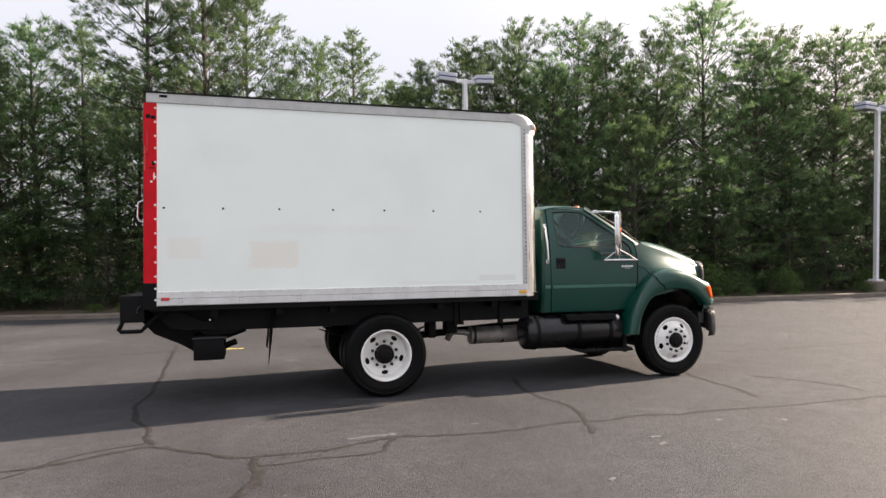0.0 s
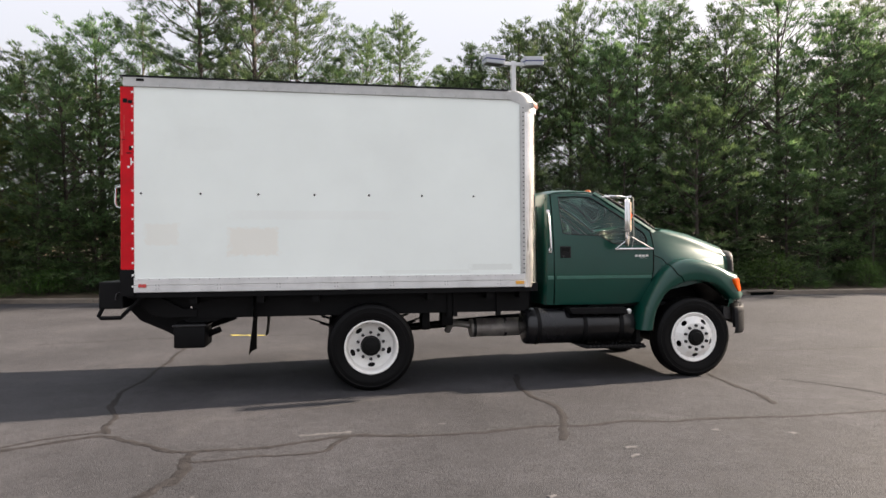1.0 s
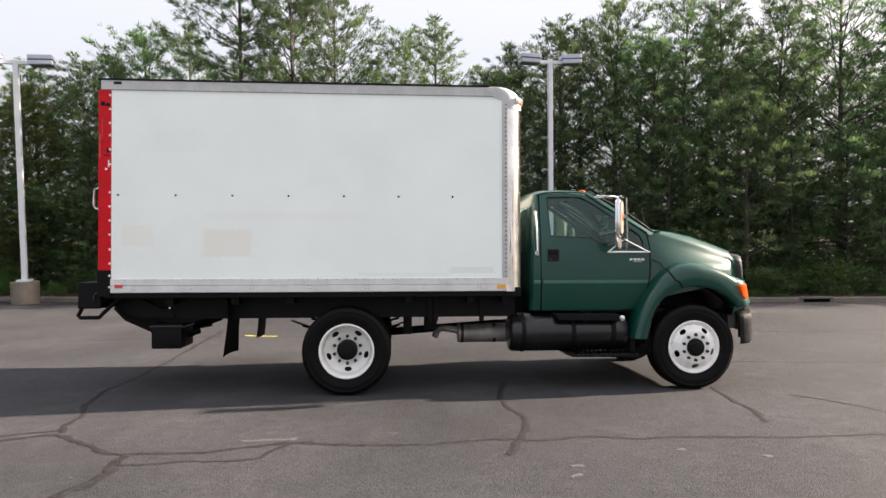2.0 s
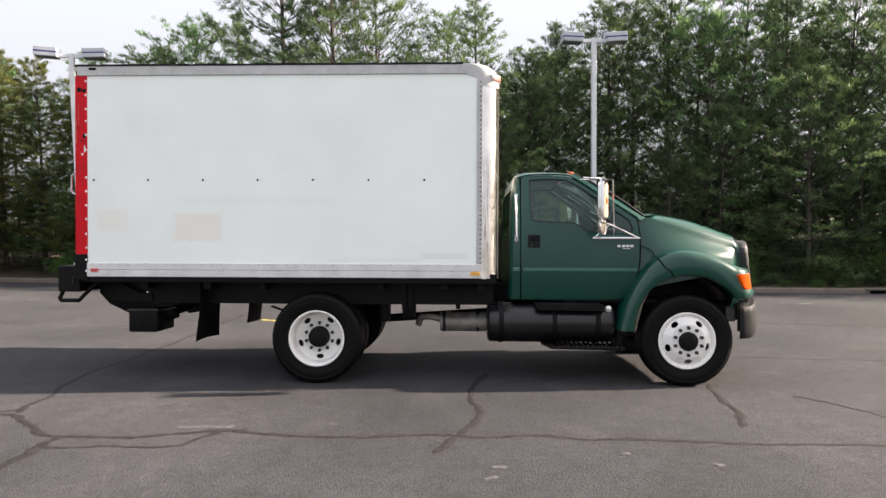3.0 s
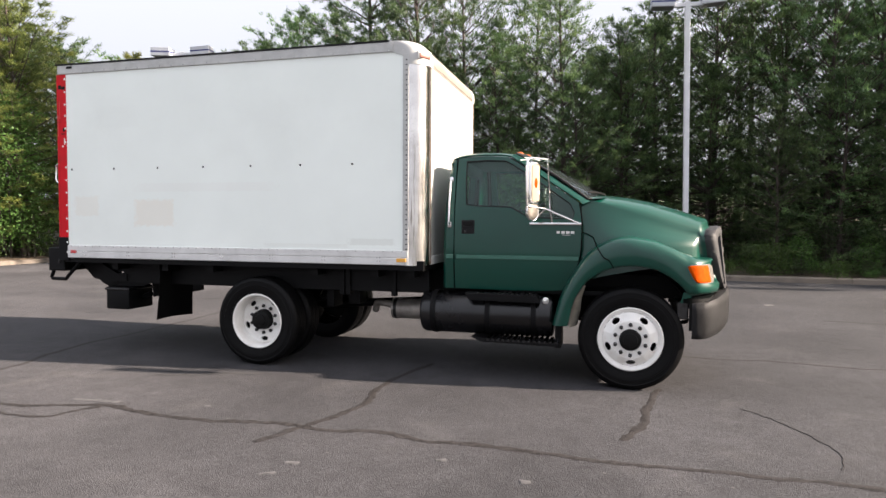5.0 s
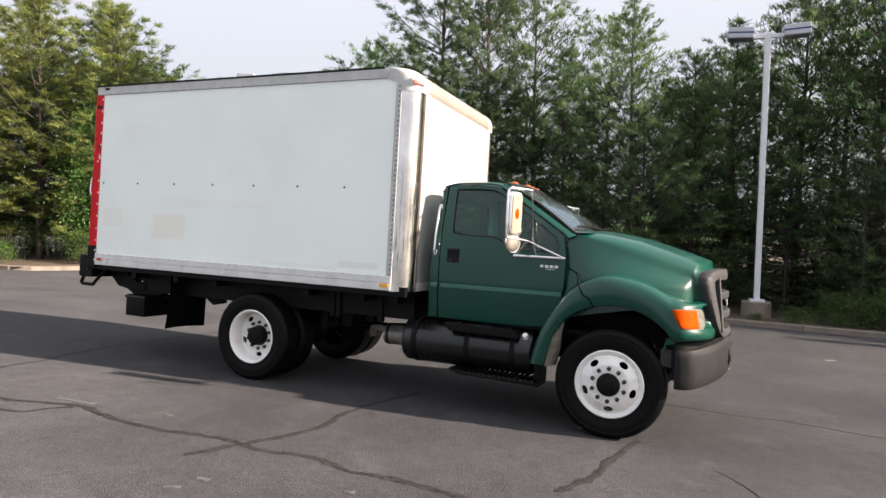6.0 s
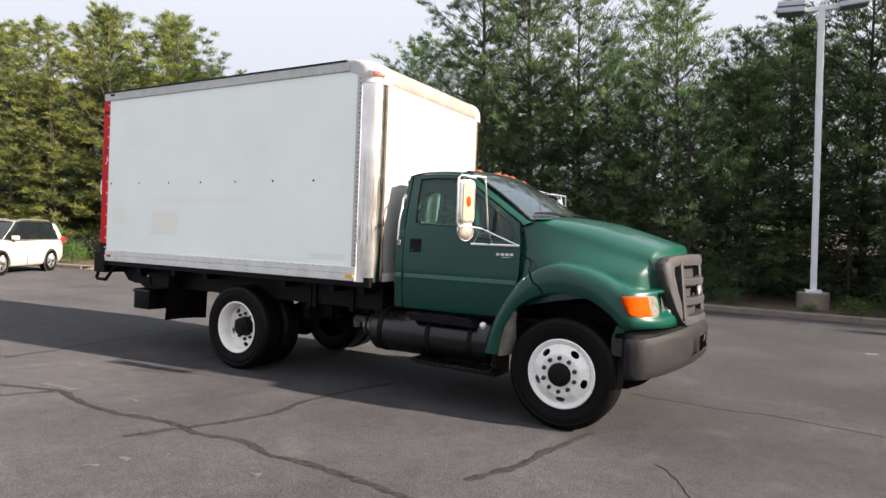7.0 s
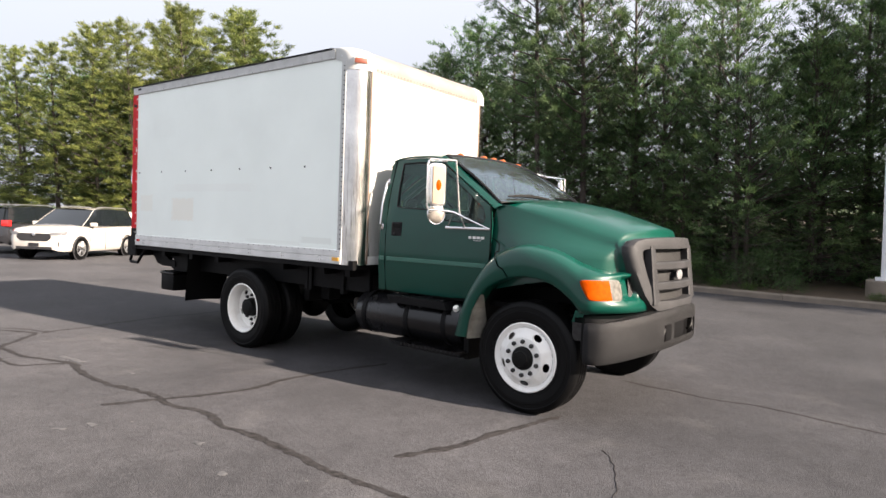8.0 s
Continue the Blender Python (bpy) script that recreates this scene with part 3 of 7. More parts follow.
CRACKS = [
    ([(-9.6, -1.7), (-8.2, -1.85), (-6.94, -1.66), (-6.64, -1.51), (-6.33, -1.36), (-6.03, -1.63), (-5.71, -1.88), (-5.45, -1.99), (-5.14, -2.02), (-4.8, -1.96), (-4.32, -1.78), (-3.9, -1.87), (-3.29, -1.92), (-2.94, -1.86), (-2.5, -1.83),
      (-2.3, -1.86), (-1.75, -1.8), (-1.45, -1.87), (-1.04, -1.89), (-0.64, -1.91), (-0.07, -1.96), (0.48, -1.95), (1.06, -1.96), (2.2, -2.1), (4.5, -2.5)], 0.066),
    ([(-5.45, -2.01), (-5.45, -2.42), (-5.48, -2.64), (-5.58, -2.86), (-5.8, -3.6)], 0.08),
    ([(-2.6, -2.25), (-2.49, -2.05), (-2.39, -1.65), (-2.24, -1.24), (-2.27, -0.67), (-2.3, -0.19), (-2.21, 0.28), (-2.12, 0.7)], 0.062),
    ([(0.27, 0.25), (0.17, -0.46), (0.09, -0.94), (-0.08, -1.48)], 0.065),
    ([(-5.47, -2.21), (-5.1, -2.25), (-4.54, -2.16), (-4.41, -1.97), (-4.31, -1.82)], 0.045),
    ([(0.2, 1.9), (0.51, 1.86), (1.08, 1.83), (1.82, 1.85), (2.51, 1.75), (4.2, 1.7), (7, 1.8)], 0.035),
    ([(0.9, -0.3), (1.07, -0.55), (1.26, -0.92), (1.34, -1.32), (1.26, -1.69)], 0.007),
    ([(-7.0, 6.4), (-6.85, 4.11), (-6.74, 1.57), (-6.72, 0.26), (-6.45, -0.73), (-6.33, -1.3)], 0.055),
    ([(-6.38, -1.19), (-6.89, -1.48), (-7.24, -1.96)], 0.045),
    ([(3.2, 5.5), (5.5, 5.2), (8.0, 5.6), (12, 5.2)], 0.04),
    ([(-9.5, 4.9), (-6.8, 5.4), (-4.2, 5.1)], 0.03),
]
for pts, w in CRACKS:
    ribbon("sealed_crack", pts, w, TAR, "dark sealed crack wandering across the asphalt", "crack")
PALE = mat("pale_scuff", (0.066, 0.064, 0.065), 0.9, 0, 0.5, 22)
for pts, w in [([(-4.7, -1.70), (-4.49, -1.67), (-4.25, -1.68)], 0.06), ([(-1.27, -2.23), (-1.2, -2.21)], 0.05), ([(-0.68, -2.45), (-0.62, -2.43)], 0.045), ([(-2.2, -2.52), (-2.1, -2.5)], 0.035),
               ([(-2.25, -2.76), (-2.16, -2.7)], 0.03), ([(-3.1, -3.36), (-3.04, -3.34)], 0.04), ([(-3.5, -1.55), (-3.42, -1.56)], 0.03), ([(2.3, -1.4), (2.36, -1.38)], 0.03)]:
    ribbon("pale_scuff_mark", pts, w, PALE, "pale scuff on the asphalt", "stain", 0.005)
for pts in ([(2.72, 7.45), (2.9, 7.53)], [(6.0, 9.4), (6.4, 9.48)]):
    ribbon("white_line", pts, 0.05, WHITE_PAINT, "worn scrap of white line paint on the asphalt", "paint mark")
ribbon("yellow_line", [(-6.35, 5.5), (-6.05, 5.41), (-5.7, 5.33)], 0.10, YELLOW_PAINT, "worn yellow paint mark on the asphalt", "paint mark")
ribbon("tyre_skid", [(-4.73, -0.75), (-4.15, -0.46), (-3.68, -0.29)], 0.07, DARK_MARK, "dark streak on the asphalt beside the truck", "stain", 0.003)


# ---- the box truck ----
truck = thing("box_truck", "green-cab box truck with a plain white cargo box", "truck", SLOPE.copy())
MID = 1.22


def far(y):
    return 2 * MID - y


# cargo box: floor, sides, front, roof, rails
part("cargo_floor", solid(-6.55, -2.04, 0.02, 2.42, 1.10, 1.20), FRAME, truck, "black cargo box underside", smooth=False)
part("side_panel", solid(-6.47, -2.19, 0.0, 0.03, 1.30, 3.335), PANEL, truck, "white side panel with tan decal residue")
part("side_panel", solid(-6.47, -2.19, 2.41, 2.44, 1.30, 3.33), PANEL, truck)
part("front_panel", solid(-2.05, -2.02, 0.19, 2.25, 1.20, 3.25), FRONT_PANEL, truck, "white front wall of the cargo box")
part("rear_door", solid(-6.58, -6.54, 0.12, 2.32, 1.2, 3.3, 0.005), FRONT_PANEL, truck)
bm = bmesh.new()
grid(bm, [[(x, y, 3.43 + 0.025 * math.sin(math.pi * (y / 2.44)) - 0.0) for y in (0.02, 0.3, 0.8, 1.22, 1.64, 2.14, 2.42)] for x in (-6.58, -5, -3.5, -2.2)])
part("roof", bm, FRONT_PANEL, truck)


def rail(z0, z1, y, out, x0, x1, ribs):
    bm = bmesh.new()
    prof = []
    for k in range(ribs):
        a, b = z0 + (z1 - z0) * k / ribs, z0 + (z1 - z0) * (k + 1) / ribs
        prof += [(-out * 0.35, a), (-out, a + 0.006), (-out, b - 0.006), (-out * 0.35, b)]
    loop = [(y + u, w) for u, w in prof] + [(y + 0.03, z1), (y + 0.03, z0)]
    rows = [[(x, yy, zz) for yy, zz in loop] for x in (x0, x1)]
    vv = grid(bm, rows, close_u=True)
    bm.faces.new(vv[0]), bm.faces.new(vv[1][::-1])
    return bm


def flip(bm):
    bmesh.ops.transform(bm, matrix=Matrix.Translation((0, 2 * MID, 0)) @ Matrix.Diagonal((1, -1, 1, 1)), verts=bm.verts)
    return bm


for side in (0, 1):
    f = flip if side else (lambda b: b)
    low = part("bottom_rail", f(rail(1.155, 1.308, 0.0, 0.014, -6.47, -2.2, 2)), ALU_RAIL, truck, "dull aluminium bottom rail with rivets", smooth=False)
    top = part("top_rail", f(rail(3.325, 3.43, 0.0, 0.016, -6.57, -2.36, 1)), ALU_TOP, truck, "grey top rail", smooth=False)
    bm = bmesh.new()
    box(bm, -6.6, -2.40, -0.024, 0.04, 3.428, 3.444)
    part("roof_edge", f(bm), BLACK_TRIM, top, smooth=False)
    if side == 0:
        rng = random.Random(5)
        bm = studs(bmesh.new(), [(-6.42 + 0.1015 * i, -0.014, 1.295 + rng.uniform(-.002, .002)) for i in range(42)] + [(-6.25 + 0.62 * i + dx, -0.014, 1.195 + dz) for i in range(7) for dx in (0, 0.03) for dz in (0, 0.035)], 0.008)
        tagged(part("rivets", bm, CHROME, low), kind="stuff")
        bm = studs(bmesh.new(), [(-6.36 + 0.152 * i, -0.016, 3.345) for i in range(28)], 0.008)
        tagged(part("rivets", bm, CHROME, top), kind="stuff")
# row of bolt heads along the side's inner rail
for i in range(7):
    bm = studs(bmesh.new(), [(-6.40 + 0.598 * i, 0.0, 2.203)], 0.013, h=0.008)
    part("panel_bolt", bm, HUB, truck)

TRIM_BROWN = mat("weathered_seam", (0.15, 0.105, 0.075), 0.7, 0.1, 0.35, 9, 0.3, 30, dirt=0.5, dirt_colour=(0.12, 0.09, 0.065), dirt_scale=5)
# front corners: rolled bright aluminium of radius 0.17
R = 0.17
for side in (0, 1):
    f = flip if side else (lambda b: b)
    bm = bmesh.new()
    arc = [(-2.195 + R * math.sin(a), R - R * math.cos(a)) for a in (math.pi / 2 * k / 14 for k in range(15))]
    arc = [(-2.225, -0.004)] + [(x, y - 0.004) for x, y in arc] + [(-2.021, 0.235)]
    zs = [1.152, 1.25, 1.4, 1.55, 1.75, 2.0, 2.3, 2.7, 3.0, 3.20]
    rows = []
    for z in zs:
        k = max(0, (1.95 - z)) * 0.012
        rows.append([(x + k * noise.noise(Vector((x * 14, y * 14, z * 6))), y + k * noise.noise(Vector((x * 11, y * 17, z * 5 + 9))), z) for x, y in arc])
    grid(bm, rows)
    grid(bm, [[(-2.2, 0.04, z) for z in (1.15, 3.3)], [(-2.05, 0.2, z) for z in (1.15, 3.3)]])
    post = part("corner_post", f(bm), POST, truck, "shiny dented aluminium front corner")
    bm = bmesh.new()
    box(bm, -2.021, -2.013, 0.190, 0.212, 1.16, 3.22, 0.003)
    part("corner_trim", f(bm), TRIM_BROWN, post, "dark weathered seam strip", smooth=False)
    part("post_flange", f(solid(-2.255, -2.193, -0.010, 0.0, 1.165, 3.30, 0.003)), ALU_TOP, post, "grey riveted flange", smooth=False)
    if side == 0:
        bm = studs(bmesh.new(), [(-2.215, -0.010, 1.22 + 0.0505 * i) for i in range(41)], 0.009, h=0.004)
        tagged(part("rivets", bm, HUB, post), kind="stuff")
    # moulded cap above the post: its front rolls back with the header
    bm = bmesh.new()
    rows = []
    for k in range(11):
        a = math.pi / 2 * k / 10
        z, xf = 3.26 + 0.178 * math.sin(a), -2.19 + 0.178 * math.cos(a)
        q = R + 0.006
        pts = [(-2.42, -0.008), (xf - q - 0.02, -0.008)]
        pts += [(xf - q + q * math.sin(b), R - 0.002 - q * math.cos(b)) for b in (math.pi / 2 * j / 10 for j in range(11))]
        pts += [(xf, 0.26)]
        rows.append([(x, y, z) for x, y in pts])
    rows.insert(0, [(x, y, 3.195) for x, y, _ in rows[0]])
    for r in rows[:2]:
        r[0], r[1] = (-2.235, -0.008, r[0][2]), (-2.22, -0.008, r[1][2])
    rows[2][0] = (-2.26, -0.008, rows[2][0][2])
    rows[3][0] = (-2.34, -0.008, rows[3][0][2])
    grid(bm, rows)
    top_row = rows[-1]
    bm.faces.new([bm.verts.new(p) for p in top_row] + [bm.verts.new((-2.42, 0.26, 3.438))])
    cap = part("corner_cap", f(bm), ALU_TOP, truck, "grey cast corner cap")
    if side:
        continue
    bm = bmesh.new()
    b0 = 0.95
    cx, cy = -2.195 + (R + .004) * math.sin(b0), R - (R + .004) * math.cos(b0)
    box(bm, -0.068, 0.068, -0.022, 0.01, -0.028, 0.028, 0.008, Matrix.Translation((cx, cy, 3.285)) @ Matrix.Rotation(b0, 4, "Z"))
    part("marker_lamp", f(bm), MARKER, cap, "amber-red corner marker lamp")
    bm = bmesh.new()
    box(bm, -0.078, 0.078, -0.012, 0.01, -0.040, 0.040, 0.006, Matrix.Translation((cx, cy, 3.29)) @ Matrix.Rotation(b0, 4, "Z"))
    part("lamp_bezel", f(bm), ALU_TOP, cap)
# rolled front header between the caps
bm = bmesh.new()
prof = [(-2.016, 3.20), (-2.014, 3.26)] + [(-2.19 + 0.175 * math.cos(a), 3.26 + 0.175 * math.sin(a)) for a in (math.pi / 2 * k / 10 for k in range(11))] + [(-2.30, 3.445)]
grid(bm, [[(x, y, z) for x, z in prof] for y in (0.258, 0.8, 1.22, 1.64, 2.182)])
header = part("front_header", bm, ALU, truck, "rolled aluminium front header with rivets")
bm = studs(bmesh.new(), [(-2.014, 0.28 + 0.055 * i, 3.225) for i in range(35)], 0.007, "x")
tagged(part("rivets", bm, HUB, header), kind="stuff")
part("front_sill", solid(-2.05, -2.012, 0.212, 2.228, 1.155, 1.245, 0.004), ALU_RAIL, truck)

# rear posts: red above, black below
for side in (0, 1):
    f = flip if side else (lambda b: b)
    bm = bmesh.new()
    box(bm, -6.60, -6.468, -0.006, 0.11, 1.40, 3.325, 0.004)
    rp = part("rear_post", f(bm), RED, truck, "faded red rear post with pale rivets and scratches", smooth=False)
    bm = bmesh.new()
    box(bm, -6.61, -6.468, -0.008, 0.11, 1.12, 1.398, 0.004)
    part("post_foot", f(bm), FRAME, rp, "black post foot", smooth=False)
    bm = studs(bmesh.new(), [(-6.482, -0.006, z) for z in (1.47, 1.62, 1.78, 1.93, 2.08, 2.23, 2.53, 2.69, 2.84, 2.97, 3.12, 3.27)] + [(-6.482, -0.008, z) for z in (1.22, 1.34)], 0.014, h=0.007)
    tagged(part("rivets", f(bm), WHITE_RIM, rp), kind="stuff")
    for sa, sb, za, zb, worn in ((-6.575, -6.53, 3.155, 3.20, HUB), (-6.525, -6.48, 3.15, 3.185, HUB), (-6.54, -6.49, 2.62, 2.632, HUB), (-6.60, -6.55, 2.765, 2.771, HUB), (-6.515, -6.485, 2.655, 2.70, HUB),
                                 (-6.50, -6.488, 2.50, 2.575, WHITE_RIM), (-6.53, -6.51, 2.47, 2.49, WHITE_RIM), (-6.565, -6.559, 2.80, 3.02, RED_SCUFF), (-6.59, -6.58, 2.60, 2.86, RED_SCUFF)):
        part("scrape", f(solid(sa, sb, -0.0085, 0, za, zb)), worn, rp, smooth=False)
    bm = bmesh.new()
    tube(bm, [(-6.6, 0.02, 2.28), (-6.65, 0.02, 2.26), (-6.66, 0.02, 2.1), (-6.64, 0.02, 2.06), (-6.6, 0.02, 2.05)], 0.009)
    part("grab_loop", f(bm), CHROME, rp)
    bm = bmesh.new()
    box(bm, -6.425, -6.345, -0.024, -0.01, 1.210, 1.246, 0.004)
    part("rear_side_reflector", f(bm), REDLENS, truck, "red side reflector", smooth=False)
    bm = bmesh.new()
    box(bm, -2.318, -2.218, -0.022, -0.01, 1.188, 1.225, 0.003)
    part("front_side_reflector", f(bm), ORANGE_TAG, truck, "yellow side reflector", smooth=False)
    bm = bmesh.new()
    box(bm, -6.44, -6.36, -0.022, -0.01, 3.385, 3.412, 0.003)
    part("roof_marker", f(bm), HUB, truck, smooth=False)

# ---- chassis ----
for y in (0.80, 1.64):
    bm = bmesh.new()
    box(bm, -6.1, 0.55, y - 0.04, y + 0.04, 0.82, 1.06, 0.01)
    part("frame_rail", bm, FRAME, truck, "black steel frame rail", smooth=False)
bm = bmesh.new()
box(bm, -5.98, -2.06, 0.30, 0.36, 0.845, 1.12), box(bm, -5.98, -2.06, 2.08, 2.14, 0.9, 1.12)
part("underride_panel", bm, FRAME, truck, "black side skirt below the cargo floor", smooth=False)
for x in (-5.9, -5.2, -4.6, -3.3, -2.6, -2.2):
    part("cross_member", solid(x - 0.04, x + 0.04, 0.10, 2.34, 1.02, 1.10), FRAME, truck, smooth=False)
for x in (-3.05, -2.98, -2.45):
    part("bracket", solid(x - 0.025, x + 0.025, 0.27, 0.34, 0.80, 1.12), FRAME, truck, smooth=False)
# rear step bumper and folded lift arm
bm = bmesh.new()
box(bm, -6.84, -6.60, 0.06, 2.38, 0.985, 1.27, 0.015)
step = part("rear_step", bm, FRAME, truck, "black folded rear lift platform", smooth=False)
for y in (0.12, 2.32):
    bm = bmesh.new()
    tube(bm, [(-6.82, y, 0.99), (-6.86, y, 0.905), (-6.84, y, 0.885), (-6.64, y, 0.885), (-6.61, y, 0.92), (-6.40, y, 1.12)], 0.022, 8)
    part("step_hook", bm, FRAME, step)
bm = bmesh.new()
tube(bm, [(-6.63, 0.05, 1.16), (-6.66, 0.05, 1.14), (-6.67, 0.05, 1.08)], 0.008)
part("cable", bm, NUT, step)
for y in (0.28, 2.10):
    bm = bmesh.new()
    prism(bm, [(-6.62, 1.12), (-6.35, 1.12), (-6.05, 0.95), (-5.9, 0.95), (-5.9, 0.86), (-6.22, 0.86), (-6.38, 0.885)], y, y + 0.06, 0.008)
    part("lift_arm", bm, FRAME, truck, "black steel lift arm", smooth=False)
for y in (0.62, 1.75):
    bm = bmesh.new()
    prism(bm, [(-6.68, 1.11), (-6.25, 1.12), (-5.92, 0.90), (-5.92, 0.60), (-6.12, 0.56), (-6.30, 0.67), (-6.58, 0.80), (-6.70, 0.93)], y, y + 0.07)
    part("lift_arm", bm, FRAME, truck, smooth=False)
bm = bmesh.new()
prism(bm, [(-6.10, 0.58), (-5.58, 0.755), (-5.58, 0.98), (-6.02, 0.98), (-6.12, 0.80)], 0.98, 1.06, 0.008)
part("lift_arm", bm, FRAME, truck, smooth=False)
for y in (0.34, 1.95):
    bm = bmesh.new()
    prism(bm, [(-6.35, 1.10), (-6.15, 0.90), (-6.02, 0.80), (-5.72, 0.80), (-5.55, 0.86), (-5.30, 0.86), (-5.30, 1.10)], y, y + 0.05)
    part("lift_bracket", bm, FRAME, truck, smooth=False)
bm = bmesh.new()
box(bm, -6.13, -5.80, 0.20, 0.62, 0.525, 0.80, 0.025)
pump = part("pump_box", bm, FRAME, truck, "black lift pump box")
part("pump_lid", solid(-6.145, -5.785, 0.19, 0.63, 0.755, 0.785, 0.01), TANK, pump)
bm = bmesh.new()
tube(bm, [(-5.82, 0.45, 0.64), (-5.76, 0.45, 0.67), (-5.68, 0.44, 0.70)], 0.035)
part("lift_strut", bm, FRAME, truck)
for z in (0.97, 0.87):
    part("skirt_bolt", tube(bmesh.new(), [(-5.96, 0.31, z), (-5.96, 0.29, z)], 0.012), CHROME, truck)
# mud flaps
FLAP = mat("mud_flap_rubber", (0.007, 0.007, 0.0075), 0.7, 0, 0.25, 5, 0.2, 30, spec=0.2)
for y0, y1 in ((0.10, 0.74), (1.70, 2.34)):
    bm = bmesh.new()
    rows = []
    for i in range(8):
        z = 1.13 - i * 0.100
        rows.append([(-5.285 + 0.012 * math.sin(3 * y + i * .6) - 0.03 * (i / 7) ** 2, y, z + 0.015 * (i / 7) * math.sin(5 * y)) for y in (y0 + (y1 - y0) * k / 6 for k in range(7))])
    grid(bm, rows)
    bmesh.ops.solidify(bm, geom=bm.faces, thickness=0.012)
    part("mud_flap", bm, FLAP, truck, "black rubber mud flap")

# axles, springs, drive shaft
bm = tube(bmesh.new(), [(-3.98, 0.5, 0.5), (-3.98, 1.94, 0.5)], 0.075, 14)
axle = part("rear_axle", bm, FRAME, truck)
bm = bmesh.new()
bmesh.ops.create_uvsphere(bm, u_segments=20, v_segments=12, radius=0.22, matrix=Matrix.Translation((-3.98, 1.22, 0.5)) @ Matrix.Diagonal((1.1, 0.8, 1, 1)))
part("differential", bm, FRAME, axle)
bm = tube(bmesh.new(), [(-3.8, 1.22, 0.55), (-2.2, 1.22, 0.66), (-0.8, 1.22, 0.72)], 0.05, 12)
part("drive_shaft", bm, FRAME, truck)
bm = tube(bmesh.new(), [(0.0, 0.35, 0.44), (0.0, 0.6, 0.36), (0, 1.84, 0.36), (0, 2.09, 0.44)], 0.06, 10)
part("front_axle", bm, FRAME, truck)
for y in (0.80, 1.64):
    for x in (-3.98, 0.0):
        for k in range(4):
            bm = bmesh.new()
            half = 0.72 - 0.13 * k
            z = (0.60 if x < -1 else 0.48) - 0.012 * k
            grid(bm, [[(x + half * u, yy, z + 0.16 * abs(u) ** 1.8 * (half / .72) ** 2 + h) for yy, h in ((y - .04, 0), (y + .04, 0), (y + .04, .011), (y - .04, .011))] for u in (-1, -.7, -.35, 0, .35, .7, 1)], close_u=True)
            part("spring_leaf", bm, FRAME, truck, smooth=False)
part("air_valve", solid(-3.35, -3.25, 0.5, 0.75, 0.62, 0.85, 0.02), FRAME, truck)
part("air_valve", solid(-3.1, -2.95, 0.55, 0.75, 0.66, 0.86, 0.02), FRAME, truck)
bm = bmesh.new()
box(bm, -1.6, -0.1, 0.86, 1.58, 0.55, 1.25, 0.08)
part("engine_block", bm, FRAME, truck)
bm = bmesh.new()
box(bm, -1.3, 0.1, 0.30, 2.14, 0.88, 0.92)
part("cab_floor", bm, FRAME, truck, smooth=False)

# exhaust: muffler, elbow and tail pipe
bm = bmesh.new()
tube(bm, [(-2.672, 0.90, 0.585), (-2.665, 0.90, 0.585), (-1.85, 0.88, 0.59), (-1.84, 0.88, 0.59)], [0.108, 0.119, 0.119, 0.10], 24)
muffler = part("muffler", bm, EXHAUST, truck, "dull grey steel muffler")
bm = bmesh.new()
tube(bm, smooth_curve([(-2.66, 0.91, 0.61), (-2.78, 0.93, 0.635), (-2.90, 0.98, 0.625), (-2.945, 1.03, 0.53)], 14), 0.042, 12, cap=False)
part("elbow_pipe", bm, EXHAUST, muffler)
for x in (-2.62, -2.22):
    bm = bmesh.new()
    tube(bm, [(x - 0.018, 0.895, 0.587), (x + 0.018, 0.895, 0.587)], 0.124, 24)
    part("muffler_band", bm, NUT, muffler, "dark clamp band", smooth=False)

# fuel tank with straps, steps and filler cap
bm = bmesh.new()
tube(bm, [(-2.13, 0.36, 0.655), (-2.115, 0.36, 0.655), (-2.09, 0.36, 0.655), (-0.78, 0.36, 0.655), (-0.75, 0.36, 0.655), (-0.74, 0.36, 0.655)], [0.168, 0.205, 0.222, 0.222, 0.205, 0.158], 40)
tank = part("fuel_tank", bm, TANK, truck, "black round fuel tank below the cab door")
for x in (-1.98, -1.40, -0.93):
    bm = bmesh.new()
    rows = [[(xx, 0.36 + 0.229 * math.cos(a), 0.655 + 0.229 * math.sin(a)) for a in (2 * math.pi * k / 32 for k in range(32))] for xx in (x - 0.025, x + 0.025)]
    grid(bm, rows, close_u=True)
    part("tank_strap", bm, FRAME, tank)
bm = bmesh.new()
prism(bm, [(-1.63, 0.885), (-0.90, 0.875), (-0.86, 0.80), (-1.58, 0.81)], 0.10, 0.34, 0.008)
up_step = part("upper_step", bm, FRAME, truck, "black tread step on the tank", smooth=False)
for i in range(12):
    bm = bmesh.new()
    box(bm, -1.50 + 0.05 * i, -1.475 + 0.05 * i, 0.094, 0.33, 0.878, 0.888)
    part("tread_bar", bm, TANK, up_step, smooth=False)
bm = bmesh.new()
prism(bm, [(-1.55, 0.445), (-1.44, 0.398), (-0.66, 0.385), (-0.66, 0.415), (-1.42, 0.435)], 0.06, 0.34, 0.006)
low_step = part("lower_step", bm, FRAME, truck, "black lower tread step", smooth=False)
for i in range(14):
    bm = bmesh.new()
    box(bm, -1.39 + 0.052 * i, -1.36 + 0.052 * i, 0.056, 0.34, 0.412, 0.436)
    part("tread_bar", bm, TANK, low_step, smooth=False)
bm = bmesh.new()
